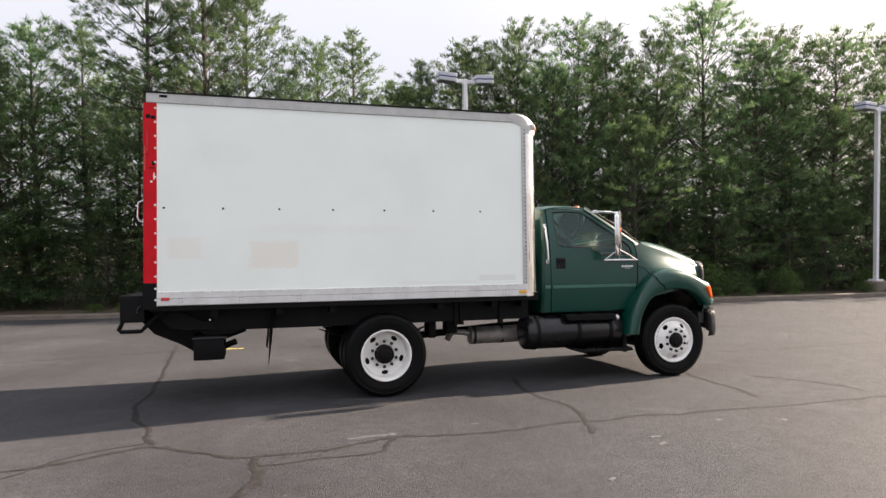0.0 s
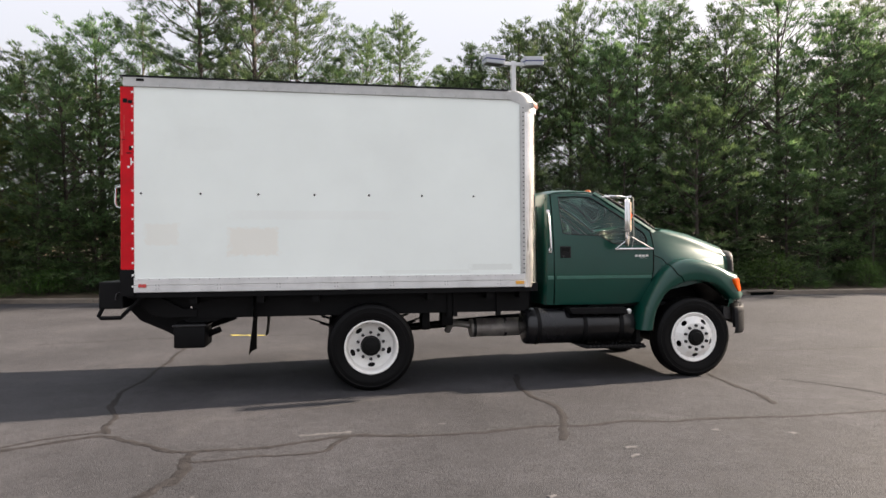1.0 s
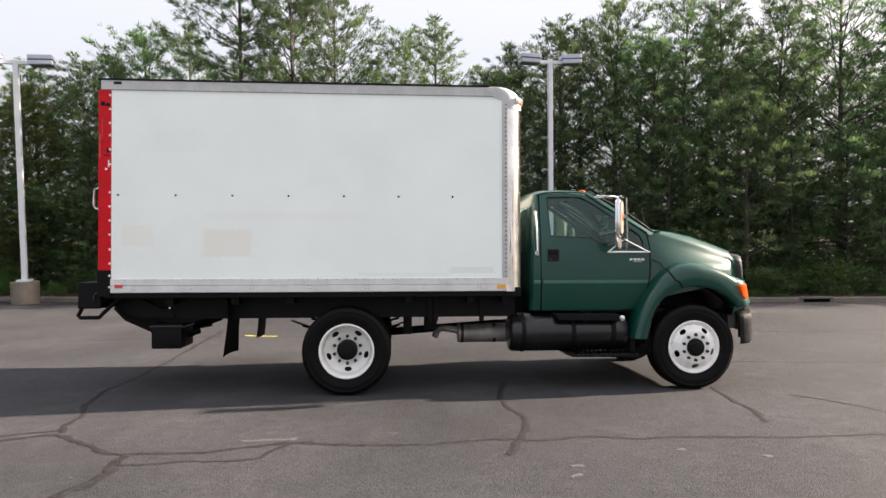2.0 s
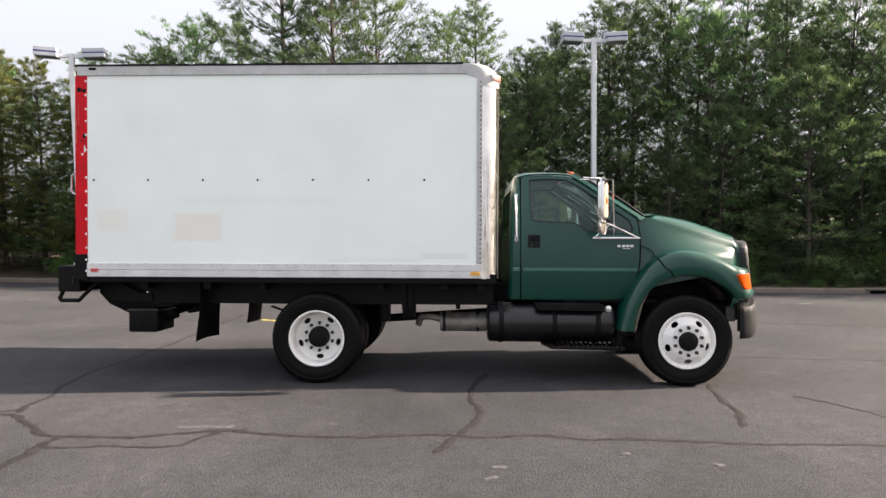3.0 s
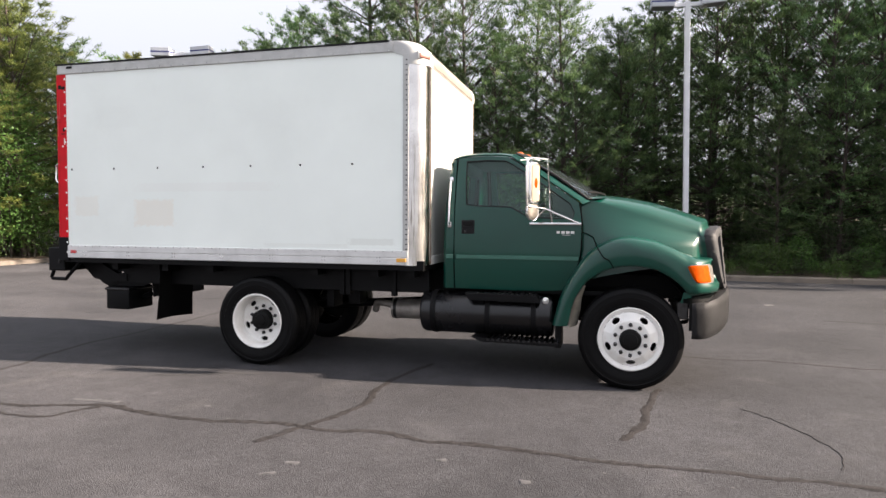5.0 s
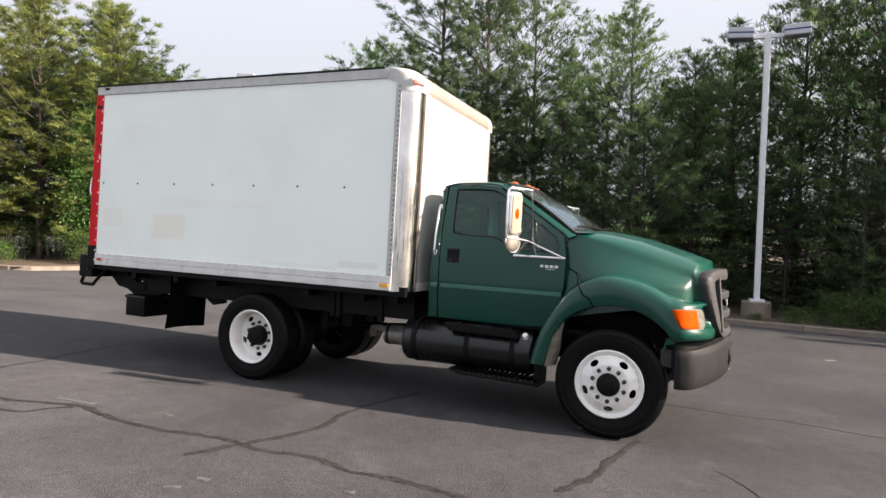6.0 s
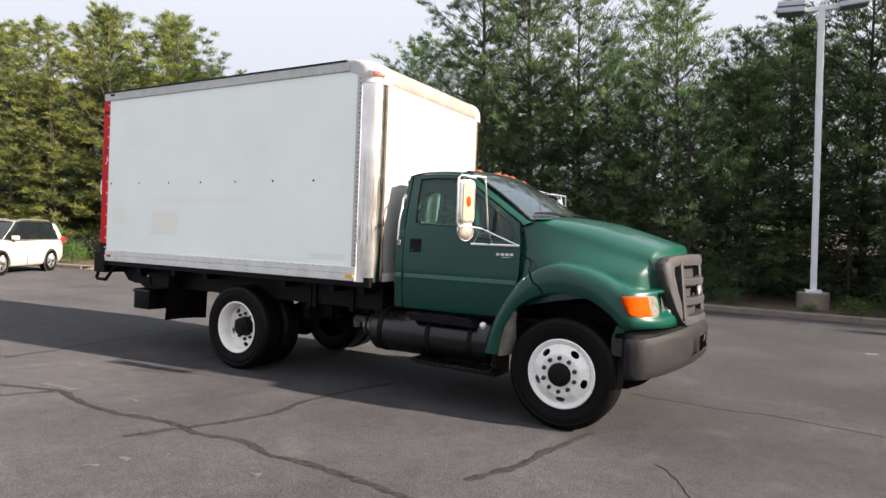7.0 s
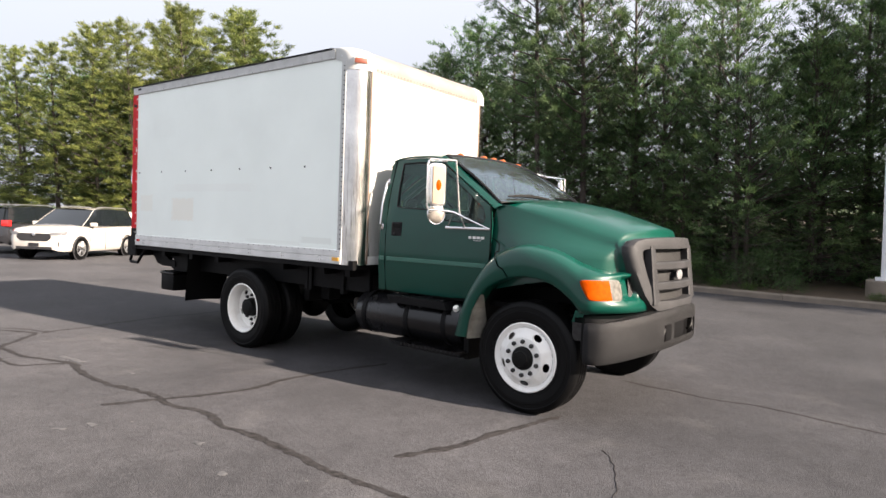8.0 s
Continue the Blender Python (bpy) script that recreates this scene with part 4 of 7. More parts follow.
tube(bm, [(-0.815, 0.215, 0.80), (-0.815, 0.195, 0.82), (-0.815, 0.18, 0.838)], [0.03, 0.034, 0.026], 16)
part("filler_cap", bm, WHITE_RIM, tank, "white fuel filler cap")
part("hanger", solid(-0.72, -0.66, 0.2, 0.5, 0.35, 0.62, 0.01), FRAME, truck, smooth=False)


# ---- wheels ----
def hand_holes(bm, r1, r2, yface, count, oval, seg=20, depth=0.02, phase=0.0):
    """A disc face with oval hand holes: a ring of plates, each round one hole."""
    for c in range(count):
        a0, a1 = phase + 2 * math.pi * c / count, phase + 2 * math.pi * (c + 1) / count
        n = seg // 4
        edge = [(r1 + (r2 - r1) * i / n, a0) for i in range(n)] + [(r2, a0 + (a1 - a0) * i / n) for i in range(n)] \
            + [(r2 + (r1 - r2) * i / n, a1) for i in range(n)] + [(r1, a1 + (a0 - a1) * i / n) for i in range(n)]
        am, rm = (a0 + a1) / 2, (r1 + r2) / 2
        hole = []
        for r, a in edge:
            u, w = (r - rm) / (r2 - r1) * 2, (a - am) / (a1 - a0) * 2
            k = math.hypot(u, w)
            hole.append((rm + oval[0] * u / k, am + oval[1] / rm * w / k))
        P = lambda r, a, dy=0.0: (r * math.cos(a), yface(r) + dy, r * math.sin(a))
        rows = [[P(r, a) for r, a in edge], [P(r + (q - r) * .8, a + (b - a) * .8) for (r, a), (q, b) in zip(edge, hole)], [P(r, a, 0.003) for r, a in hole], [P(r, a, depth) for r, a in hole]]
        grid(bm, rows, close_u=True)
    return bm


def tyre_mesh(R0, W, rim_r):
    """Tyre with rounded shoulders, side-wall ribs and tread grooves; outer face at y = 0."""
    bm = bmesh.new()
    prof = [(rim_r - 0.012, 0.03), (rim_r + 0.004, 0.012), (rim_r + 0.03, 0.008), (rim_r + 0.033, 0.012), (rim_r + 0.075, 0.001), (rim_r + 0.10, 0.0), (rim_r + 0.103, 0.004), (R0 - 0.055, 0.005), (R0 - 0.05, 0.001),
            (R0 - 0.028, 0.010), (R0 - 0.010, 0.022), (R0 - 0.002, 0.036)]
    for k in range(4):
        y = 0.05 + k * (W - 0.10) / 3.5
        prof += [(R0, y), (R0, y + 0.035), (R0 - 0.012, y + 0.037), (R0 - 0.012, y + 0.044)]
    prof += [(R0, W - 0.05), (R0 - 0.008, W - 0.025), (R0 - 0.04, W - 0.008), (rim_r + 0.08, W), (rim_r, W - 0.015)]
    lathe(bm, prof, 72)
    return bm


def truck_wheel(name, place, dished, side, label):
    """side 0 faces the near side (-y)."""
    turn = Matrix.Rotation(math.pi if side else 0.0, 4, "Z")
    RR, W, rim_r = 0.492, 0.255, 0.300
    bm = bmesh.new()
    rec = 0.155 if dished else 0.03
    # rim barrel, from the flange into the disc
    lathe(bm, [(rim_r + 0.002, 0.03), (rim_r + 0.006, 0.012), (rim_r - 0.004, 0.006), (rim_r - 0.016, 0.012), (rim_r - 0.024, 0.022), (rim_r - 0.030, rec - 0.012 if dished else 0.024), (rim_r - 0.04, rec)], 64)
    if dished:
        yf = lambda r: rec + 0.02 * max(0, (0.26 - r)) / 0.26
    else:
        yf = lambda r: 0.03 - 0.055 * min(1, max(0, (0.262 - r) / 0.075))
    hand_holes(bm, 0.178, rim_r - 0.04, yf, 5, (0.026, 0.042), phase=0.35)
    lathe(bm, [(0.178, yf(0.178)), (0.15, yf(0.15)), (0.125, yf(0.125)), (0.104, yf(0.11)), (0.100, yf(0.1) + 0.03)], 48)
    lathe(bm, [(rim_r - 0.03, 0.08), (rim_r - 0.05, 0.24)], 40)
    wheel = part(name, bm, WHITE_RIM, truck, label)
    wheel.matrix_local = Matrix.Translation(place) @ turn
    part("tyre", tyre_mesh(RR, W, rim_r), RUBBER, wheel, "black tyre")
    bm = bmesh.new()
    hy = yf(0.1)
    out = -0.02 if not dished else hy - 0.085
    g = 1.14 if dished else 1.0
    lathe(bm, [(0.104 * g, hy + 0.03), (0.102 * g, hy - 0.012), (0.097 * g, hy - 0.02), (0.092 * g, min(out, hy - 0.03)), (0.070, min(out, hy - 0.03) - 0.006), (0.064, min(out, hy - 0.03) - 0.018), (0.035, min(out, hy - 0.03) - 0.022), (0.0005, min(out, hy - 0.03) - 0.022)], 32)
    part("hub", bm, HUB, wheel, "black greasy hub")
    back = lathe(bmesh.new(), [(rim_r - 0.03, 0.2), (0.001, 0.2)], 32)
    part("brake_drum", back, HUB, wheel)
    for i in range(10):
        a = 2 * math.pi * (i + 0.5) / 10
        bm = bmesh.new()
        rn = 0.152 if dished else 0.145
        x, z = rn * math.cos(a), rn * math.sin(a)
        y = yf(rn)
        tube(bm, [(x, y + 0.004, z), (x, y - 0.022, z), (x, y - 0.026, z), (x, y - 0.036, z)], [0.0205, 0.019, 0.011, 0.009], 6)
        part("lug_nut", bm, NUT, wheel, smooth=False)
    return wheel


for side in (0, 1):
    ys = lambda y: far(y) if side else y
    truck_wheel("front_wheel", (0.0, ys(0.085), 0.492), False, side, "white steel front wheel with ten lug nuts")
    truck_wheel("rear_outer_wheel", (-3.985, ys(0.055), 0.492), True, side, "white deep-dish rear wheel of a dual pair")
    bm = tyre_mesh(0.492, 0.255, 0.30)
    ob = part("rear_inner_tyre", bm, RUBBER, truck, "black inner tyre of the dual pair")
    ob.matrix_local = Matrix.Translation((-3.985, ys(0.055 + 0.33), 0.492)) @ Matrix.Rotation(math.pi if side else 0.0, 4, "Z")

# ---- cab ----
def tumble(z):
    """How far the cab side stands in from y = 0 at height z."""
    if z < 1.66:
        return 0.222 + 0.02 * max(0, 1.05 - z) / 0.15 - 0.012 * math.sin(math.pi * min(1, max(0, (z - 0.95) / 0.7)))
    return 0.222 + 0.145 * ((z - 1.66) / 0.62) ** 1.25


def side_of(side):
    return (lambda x, z: (x, far(tumble(z)), z)) if side else (lambda x, z: (x, tumble(z), z))


def refine(loop, n_each=4):
    out = []
    for i in range(len(loop)):
        a, b = loop[i], loop[(i + 1) % len(loop)]
        out += [(a[0] + (b[0] - a[0]) * k / n_each, a[1] + (b[1] - a[1]) * k / n_each) for k in range(n_each)]
    return out


DOOR_OUT = [(-1.755, 2.275), (-1.45, 2.29), (-1.235, 2.275), (-1.13, 2.215), (-0.83, 2.02), (-0.505, 1.80), (-0.475, 1.62), (-0.482, 1.30), (-0.565, 0.93), (-0.90, 0.912), (-1.4, 0.912), (-1.755, 0.915), (-1.762, 1.4), (-1.76, 1.9)]
WIN = [(-1.665, 2.235), (-1.45, 2.245), (-1.255, 2.235), (-1.175, 2.195), (-0.86, 1.985), (-0.585, 1.79), (-0.545, 1.70), (-0.56, 1.645), (-0.75, 1.640), (-1.0, 1.655), (-1.18, 1.755), (-1.56, 1.770), (-1.645, 1.785), (-1.66, 2.0)]
for side in (0, 1):
    put = side_of(side)
    inward = (0, -0.035 if side else 0.035, 0)
    bm = bmesh.new()
    # the skin is split by rings between window and outline, so that it follows the side's curve
    o, w = refine(DOOR_OUT), refine(WIN)
    rings = []
    for k in range(7):
        rings.append([Vector(put(a[0] + (b[0] - a[0]) * k / 6, a[1] + (b[1] - a[1]) * k / 6)) for a, b in zip(o, w)])
    rings.append([p + Vector(inward) for p in rings[-1]])
    rings.insert(0, [p + Vector(inward) for p in rings[0]])
    grid(bm, rings, close_u=True)
    door = part("door", bm, GREEN, truck, "dark green cab door")
    bm = bmesh.new()
    ref = Vector((0, -0.014 if side else 0.014, 0))
    o2 = [Vector(put(*q)) + ref for q in w]
    c = sum(o2, Vector()) / len(o2)
    rings = [[p + (c - p) * k for p in o2] for k in (0.0, 0.3, 0.6, 0.9)]
    vv = grid(bm, rings, close_u=True)
    bm.faces.new(vv[-1])
    pane = part("door_window", bm, GLASS, door, "tinted side window glass")
    pane.visible_shadow = False
    bm = bmesh.new()
    tube(bm, [p - ref * 0.6 for p in o2] + [o2[0] - ref * 0.6], 0.0075, 6, cap=False)
    part("window_seal", bm, BLACK_TRIM, door)
    # black inner sail of the quarter window
    bm = bmesh.new()
    q = [Vector(put(x, z)) + ref * 1.6 for x, z in ((-0.80, 1.93), (-0.575, 1.775), (-0.55, 1.70), (-0.565, 1.655), (-0.74, 1.655))]
    bm.faces.new([bm.verts.new(p) for p in q])
    part("quarter_sail", bm, BLACK_TRIM, door, smooth=False)
    # crease along the door, its highlight put in as a paler green strip
    bm = bmesh.new()
    grid(bm, [[Vector(put(x, z)) + Vector((0, (0.004 if side else -0.004) * h, 0)) for x in (-1.74, -1.3, -0.9, -0.50)] for z, h in ((1.268, -1), (1.262, 1.4), (1.228, 1.4), (1.222, -1))])
    part("door_crease", bm, GREEN_LINE, door, "pale strip painting the highlight along the door crease")
    # recessed handle
    bm = bmesh.new()
    yh = tumble(1.55)
    s = -1 if side else 1
    base = far(yh) if side else yh
    pts = [(-1.685, 1.625), (-1.555, 1.622), (-1.552, 1.485), (-1.68, 1.48)]
    box(bm, -1.688, -1.552, min(base - s * 0.006, base + s * 0.02), max(base - s * 0.006, base + s * 0.02), 1.482, 1.624, 0.008)
    handle = part("door_handle", bm, BLACK_TRIM, door, "black paddle handle", smooth=False)
    bm = bmesh.new()
    box(bm, -1.67, -1.57, min(base - s * 0.012, base - s * 0.004), max(base - s * 0.012, base - s * 0.004), 1.56, 1.61, 0.006)
    part("handle_paddle", bm, HUB, handle, smooth=False)
    bm = bmesh.new()
    lathe(bm, [(0.013, 0.0), (0.012, -0.006), (0.0005, -0.008)], 12)
    bmesh.ops.transform(bm, matrix=Matrix.Translation((-1.648, base - s * 0.006, 1.505)) @ Matrix.Rotation(math.pi if side else 0, 4, "Z"), verts=bm.verts)
    part("door_lock", bm, NUT, handle)
    # model badge, as plain bright bars
    by = tumble(1.50)
    bb = far(by) if side else by
    bm = bmesh.new()
    for k, w_ in enumerate((0.030, 0.034, 0.034, 0.034)):
        x = -0.715 + 0.046 * k
        box(bm, x, x + w_, min(bb - s * .005, bb), max(bb - s * .005, bb), 1.492, 1.517)
    box(bm, -0.66, -0.575, min(bb - s * .005, bb), max(bb - s * .005, bb), 1.476, 1.480)
    part("badge", bm, ALU_RAIL, door, "small chrome badge bars", smooth=False)
    # grab handle on the rear corner
    bm = bmesh.new()
    gy = tumble(1.8)
    yy = lambda z, d: (far(tumble(z) - d) if side else tumble(z) - d)
    tube(bm, [(-1.815, yy(2.04, 0.0), 2.045), (-1.815, yy(2.03, 0.035), 2.03), (-1.815, yy(1.8, 0.04), 1.8), (-1.815, yy(1.60, 0.035), 1.60), (-1.815, yy(1.575, 0.0), 1.575)], 0.0125, 10)
    gh_ = part("grab_handle", bm, CHROME, truck, "chrome grab handle")
    for z in (2.045, 1.575):
        part("handle_foot", solid(-1.835, -1.795, min(yy(z, 0), yy(z, 0.012)), max(yy(z, 0), yy(z, 0.012)), z - 0.03, z + 0.03, 0.008), CHROME, gh_)

# cab shell: rear corner, back wall, roof, pillars
back = [(-1.885, 0.915), (-1.882, 1.2), (-1.876, 1.6), (-1.860, 2.0), (-1.848, 2.14), (-1.835, 2.23), (-1.815, 2.285), (-1.775, 2.315), (-1.68, 2.332), (-1.5, 2.338), (-1.3, 2.332), (-1.20, 2.318), (-1.15, 2.302)]


def cross(x, z, k):
    """A row of the shell across the cab; the ends round over into the side."""
    zt = min(z, 2.27)
    y0 = tumble(zt)
    row = []
    for u in (0, .03, .08, .16, .3, .5, .7, .84, .92, .97, 1):
        y = y0 + (far(y0) - y0) * u
        e = min(u, 1 - u)
        drop = 0.055 * max(0, 1 - e / 0.12) ** 2.2 - 0.018 * math.sin(math.pi * u)
        if z > 2.2:
            row.append((x, y, z - drop * min(1, (z - 2.2) / 0.1)))
        else:
            row.append((x + 0.05 * max(0, 1 - e / 0.06) ** 2, y, z))
    return row


bm = bmesh.new()
wall = [(x, z) for x, z in back]
# back wall with the rear window left open
rows = [cross(x, z, 0) for x, z in wall]
vv = [[bm.verts.new(p) for p in r] for r in rows]
for i in range(len(vv) - 1):
    for j in range(len(vv[0]) - 1):
        if wall[i][1] >= 1.6 and wall[i + 1][1] <= 2.15 and 3 <= j <= 6:
            continue
        bm.faces.new((vv[i][j], vv[i][j + 1], vv[i + 1][j + 1], vv[i + 1][j]))
shell = part("cab_shell", bm, GREEN, truck, "dark green cab roof and back wall")
bm = bmesh.new()
grid(bm, [[(x, y, z) for y in (0.55, 1.22, 1.89)] for x, z in ((-1.872, 1.58), (-1.842, 2.15))])
part("rear_window", bm, GLASS, shell)
for side in (0, 1):
    put = side_of(side)
    s = -1 if side else 1
    bm = bmesh.new()
    # strip of side between door gap and back wall
    zs = [0.915, 1.2, 1.5, 1.8, 2.0, 2.14, 2.23, 2.268]
    xb = [-1.862, -1.857, -1.850, -1.838, -1.822, -1.812, -1.802, -1.795]
    grid(bm, [[Vector(put(x + (-1.772 - x) * k / 4, z)) for k in range(5)] for x, z in zip(xb, zs)])
    edge_y = [far(tumble(z)) if side else tumble(z) for z in zs]
    part("rear_corner", bm, GREEN, shell)
    bm = bmesh.new()
    grid(bm, [[(x, y, z), (x - 0.028, y + s * 0.03, z)] for x, y, z in zip(xb, edge_y, zs)])
    part("corner_turn", bm, GREEN, shell)
    bm = bmesh.new()
    grid(bm, [[Vector(put(x, z)) + Vector((0, s * 0.012, 0)) for x in (-1.79, -1.74)] for z in zs])
    part("door_gap", bm, SEAM, shell, smooth=False)
    bm = bmesh.new()
    grid(bm, [[Vector(put(-1.745, 1.262)) + Vector((-0.03 - 0.075 * k, -s * h, 0)) + Vector((0, 0, dz)) for k in (0, 1)] for dz, h in ((0.006, -.002), (0.0, .004), (-0.034, .004), (-0.04, -.002))])
    part("corner_crease", bm, GREEN_LINE, shell)
    # drip rail over the door, and the windscreen pillar
    bm = bmesh.new()
    tube(bm, smooth_curve([put(-1.80, 2.262), put(-1.68, 2.292), put(-1.45, 2.302), put(-1.225, 2.288), put(-1.115, 2.23), put(-0.82, 2.035), put(-0.49, 1.815)], 26), 0.010, 8)
    part("drip_rail", bm, GREEN, shell)
    bm = bmesh.new()
    outer = [put(-1.20, 2.285), put(-1.115, 2.228), put(-0.82, 2.033), put(-0.462, 1.785)]
    inner = [(-1.16, 0.41, 2.312), (-1.06, 0.39, 2.255), (-0.77, 0.345, 2.06), (-0.385, 0.285, 1.81)]
    inner = [(x, far(y) if side else y, z) for x, y, z in inner]
    grid(bm, [smooth_curve(outer, 12), smooth_curve([(Vector(a) + Vector(b)) / 2 + Vector((0.012, 0, 0.012)) for a, b in zip(outer, inner)], 12), smooth_curve(inner, 12)])
    part("windscreen_pillar", bm, GREEN, shell)
# windscreen
def screen(u, t):
    """u across from -1 to 1, t from the base up."""
    base = Vector((-0.42 + 0.20 * (1 - u * u), MID - 0.935 * -u, 1.838 + 0.015 * (1 - u * u)))
    top = Vector((-1.155 + 0.09 * (1 - u * u), MID - 0.81 * -u, 2.312 + 0.018 * (1 - u * u)))
    return base.lerp(top, t) + Vector((0.03, 0, 0.04)) * math.sin(math.pi * t) * 0.5


US = [-1 + 2 * k / 16 for k in range(17)]
bm = bmesh.new()
grid(bm, [[screen(u, t) for u in US] for t in (0, 0.2, 0.4, 0.6, 0.8, 1)])
ws = part("windscreen", bm, SHIELD, truck, "windscreen reflecting the pale sky")
bm = bmesh.new()
tube(bm, [screen(u, 0) for u in US] + [screen(1, t) for t in (.25, .5, .75)] + [screen(u, 1) for u in reversed(US)] + [screen(-1, t) for t in (.75, .5, .25, 0)], 0.013, 6, cap=False)
part("screen_seal", bm, BLACK_TRIM, ws)
for y0 in (0.40, 1.08):
    bm = bmesh.new()
    u0 = (y0 - MID) / 0.935
    pts = [screen(u0 + 0.62 * k / 6, 0.085 - 0.04 * k / 6 + 0.03 * math.sin(math.pi * k / 6)) + Vector((0.014, 0, 0.018)) for k in range(7)]
    tube(bm, pts, [0.008, 0.013, 0.016, 0.017, 0.016, 0.013, 0.008], 5)
    tube(bm, [Vector((-0.26 + 0.06 * (y0 - .7), y0 + 0.62, 1.845)), pts[3] + Vector((0.01, 0, 0.012))], 0.008, 5)
    part("wiper", bm, RUBBER, ws, "black windscreen wiper")
bm = tube(bmesh.new(), [(-0.40, 0.52, 1.85), (-0.45, 0.52, 2.14)], 0.0025, 5)
part("aerial", bm, BLACK_TRIM, truck)
# cowl
bm = bmesh.new()
grid(bm, [[screen(u, 0) + Vector((d * (0.75 + 0.25 * (1 - u * u)), 0, h)) for u in US] for d, h in ((-0.03, -0.03), (0.01, 0.0), (0.07, 0.002), (0.14, 0.006))])
part("cowl", bm, BLACK_TRIM, truck, "black cowl below the windscreen")
# roof marker lamps
for y, x in ((0.64, -1.13), (1.03, -1.10), (1.22, -1.10), (1.41, -1.10), (1.80, -1.13)):
    bm = bmesh.new()
    rows = []
    for k in range(6):
        a = math.pi / 2 * k / 5
        rows.append([(x - 0.02 + 0.048 * math.cos(a) * math.cos(b) * (1.0 if math.cos(b) > 0 else 1.3), y + 0.030 * math.cos(a) * math.sin(b), 2.330 - (0.012 if abs(y - MID) > .5 else 0) + 0.040 * math.sin(a)) for b in (2 * math.pi * j / 14 for j in range(14))])
    grid(bm, rows, close_u=True)
    part("roof_lamp", bm, ROOF_AMBER, truck, "amber cab roof lamp")

# hood: sections from the cowl to the grille
HOOD = [  # x at the side, bow, top height, half width of the crown, side (y from the middle), drop of the shoulder, height where the side ends
    (-0.486, 0.17, 1.866, 0.78, 0.982, 0.045, 1.02), (-0.36, 0.16, 1.862, 0.70, 0.970, 0.065, 1.05), (-0.15, 0.12, 1.842, 0.63, 0.950, 0.10, 1.10), (0.10, 0.12, 1.795, 0.57, 0.918, 0.135, 1.15), (0.33, 0.13, 1.722, 0.54, 0.886, 0.15, 1.18),
    (0.44, 0.19, 1.668, 0.53, 0.850, 0.135, 1.20), (0.53, 0.25, 1.617, 0.56, 0.826, 0.110, 1.22)]
OUTER = [(0.0, 1.575), (0.35, 1.570), (0.62, 1.555), (0.72, 1.535), (0.775, 1.49), (0.785, 1.43), (0.74, 1.25), (0.66, 1.08), (0.58, 0.985), (0.50, 0.945), (0.30, 0.935), (0.0, 0.93)]  # the grille surround: y from the middle, height


def gx_at(y, z):
    """The grille's face: its x at y and z."""
    return 0.995 - 0.17 * ((y - MID) / 0.80) ** 2 - 0.10 * (z - 0.93)


bm = bmesh.new()
rows = []
for i_row, (x, bow, zt, crown, wide, fall, zl) in enumerate(HOOD):
    half = []
    for k in range(7):
        u = k / 6
        half.append((crown * u, zt + 0.035 * (1 - u * u)))
    for k in range(1, 7):
        a = math.pi / 2 * k / 6
        half.append((crown + (wide - 0.065 - crown) * math.sin(a) + (0.003 if k == 5 else 0), zt - fall * (1 - math.cos(a)) + (0.002 if k == 5 else 0)))
    z1 = zt - fall
    # the flank spreads out in a hollow curve to meet the fender's crown
    spread = (0, 0.04, 0.08, 0.12, 0.115, 0.10, 0.075)[i_row]
    for k in range(1, 9):
        t = min(1, k / 8 * (z1 - zl) / max(0.1, z1 - 1.42))
        half.append((wide - 0.065 + 0.070 * math.sin(math.pi / 2 * k / 8) + spread * t ** 1.6, z1 + (zl - z1) * k / 8))
    def at(y, z):
        return x + bow * (1 - (y / 0.95) ** 2)
    rows.append([(at(y, z), MID - y, z) for y, z in reversed(half)] + [(at(y, z), MID + y, z) for y, z in half[1:]])
# its front edge slips behind the rim of the grille surround, right down to the nose
edge = [Vector((0.60 * k / 6, 1.575 - 0.020 * (k / 6) ** 2, 0)) for k in range(7)]
edge += smooth_curve([(y, z, 0) for y, z in OUTER[2:6]], 7)[1:] + smooth_curve([(y, z, 0) for y, z in ((0.785, 1.43), (0.765, 1.34), (0.735, 1.25), (0.69, 1.14))], 9)[1:]
for back, inset in ((0.115, 0.994), (0.03, 0.978)):
    half = [(q.x * inset, q.y - 0.008) for q in edge]
    rows.append([(gx_at(MID + y, z) - back, MID - y, z) for y, z in reversed(half)] + [(gx_at(MID + y, z) - back, MID + y, z) for y, z in half[1:]])
body, front = [[Vector(q) for q in r] for r in rows[:-2]], [[Vector(q) for q in r] for r in rows[-2:]]
join = []
for k in (1, 2, 3):
    t = k / 4
    join.append([])
    for p0, p1, q in zip(body[-2], body[-1], front[0]):
        pull = (p1 - p0).normalized() * (q - p1).length * 0.33
        ahead = Vector((0.85, 0, -0.4)) * (q - p1).length * 0.33
        c1, c2 = p1 + pull, q - ahead
        join[-1].append(p1 * (1 - t) ** 3 + c1 * 3 * t * (1 - t) ** 2 + c2 * 3 * t * t * (1 - t) + q * t ** 3)
grid(bm, body + join + front)
hood = part("hood", bm, GREEN, truck, "dark green sloping hood")
for side in (0, 1):
    s = -1 if side else 1
    yy = (lambda y: far(y)) if side else (lambda y: y)
    bm2 = bmesh.new()
    tube(bm2, smooth_curve([(x, yy(tumble(z) + 0.001), z) for x, z in ((-0.545, 0.99), (-0.478, 1.30), (-0.470, 1.50), (-0.470, 1.62), (-0.488, 1.74), (-0.500, 1.80))], 14), 0.007, 6)
    part("hood_gap", bm2, SEAM, hood)

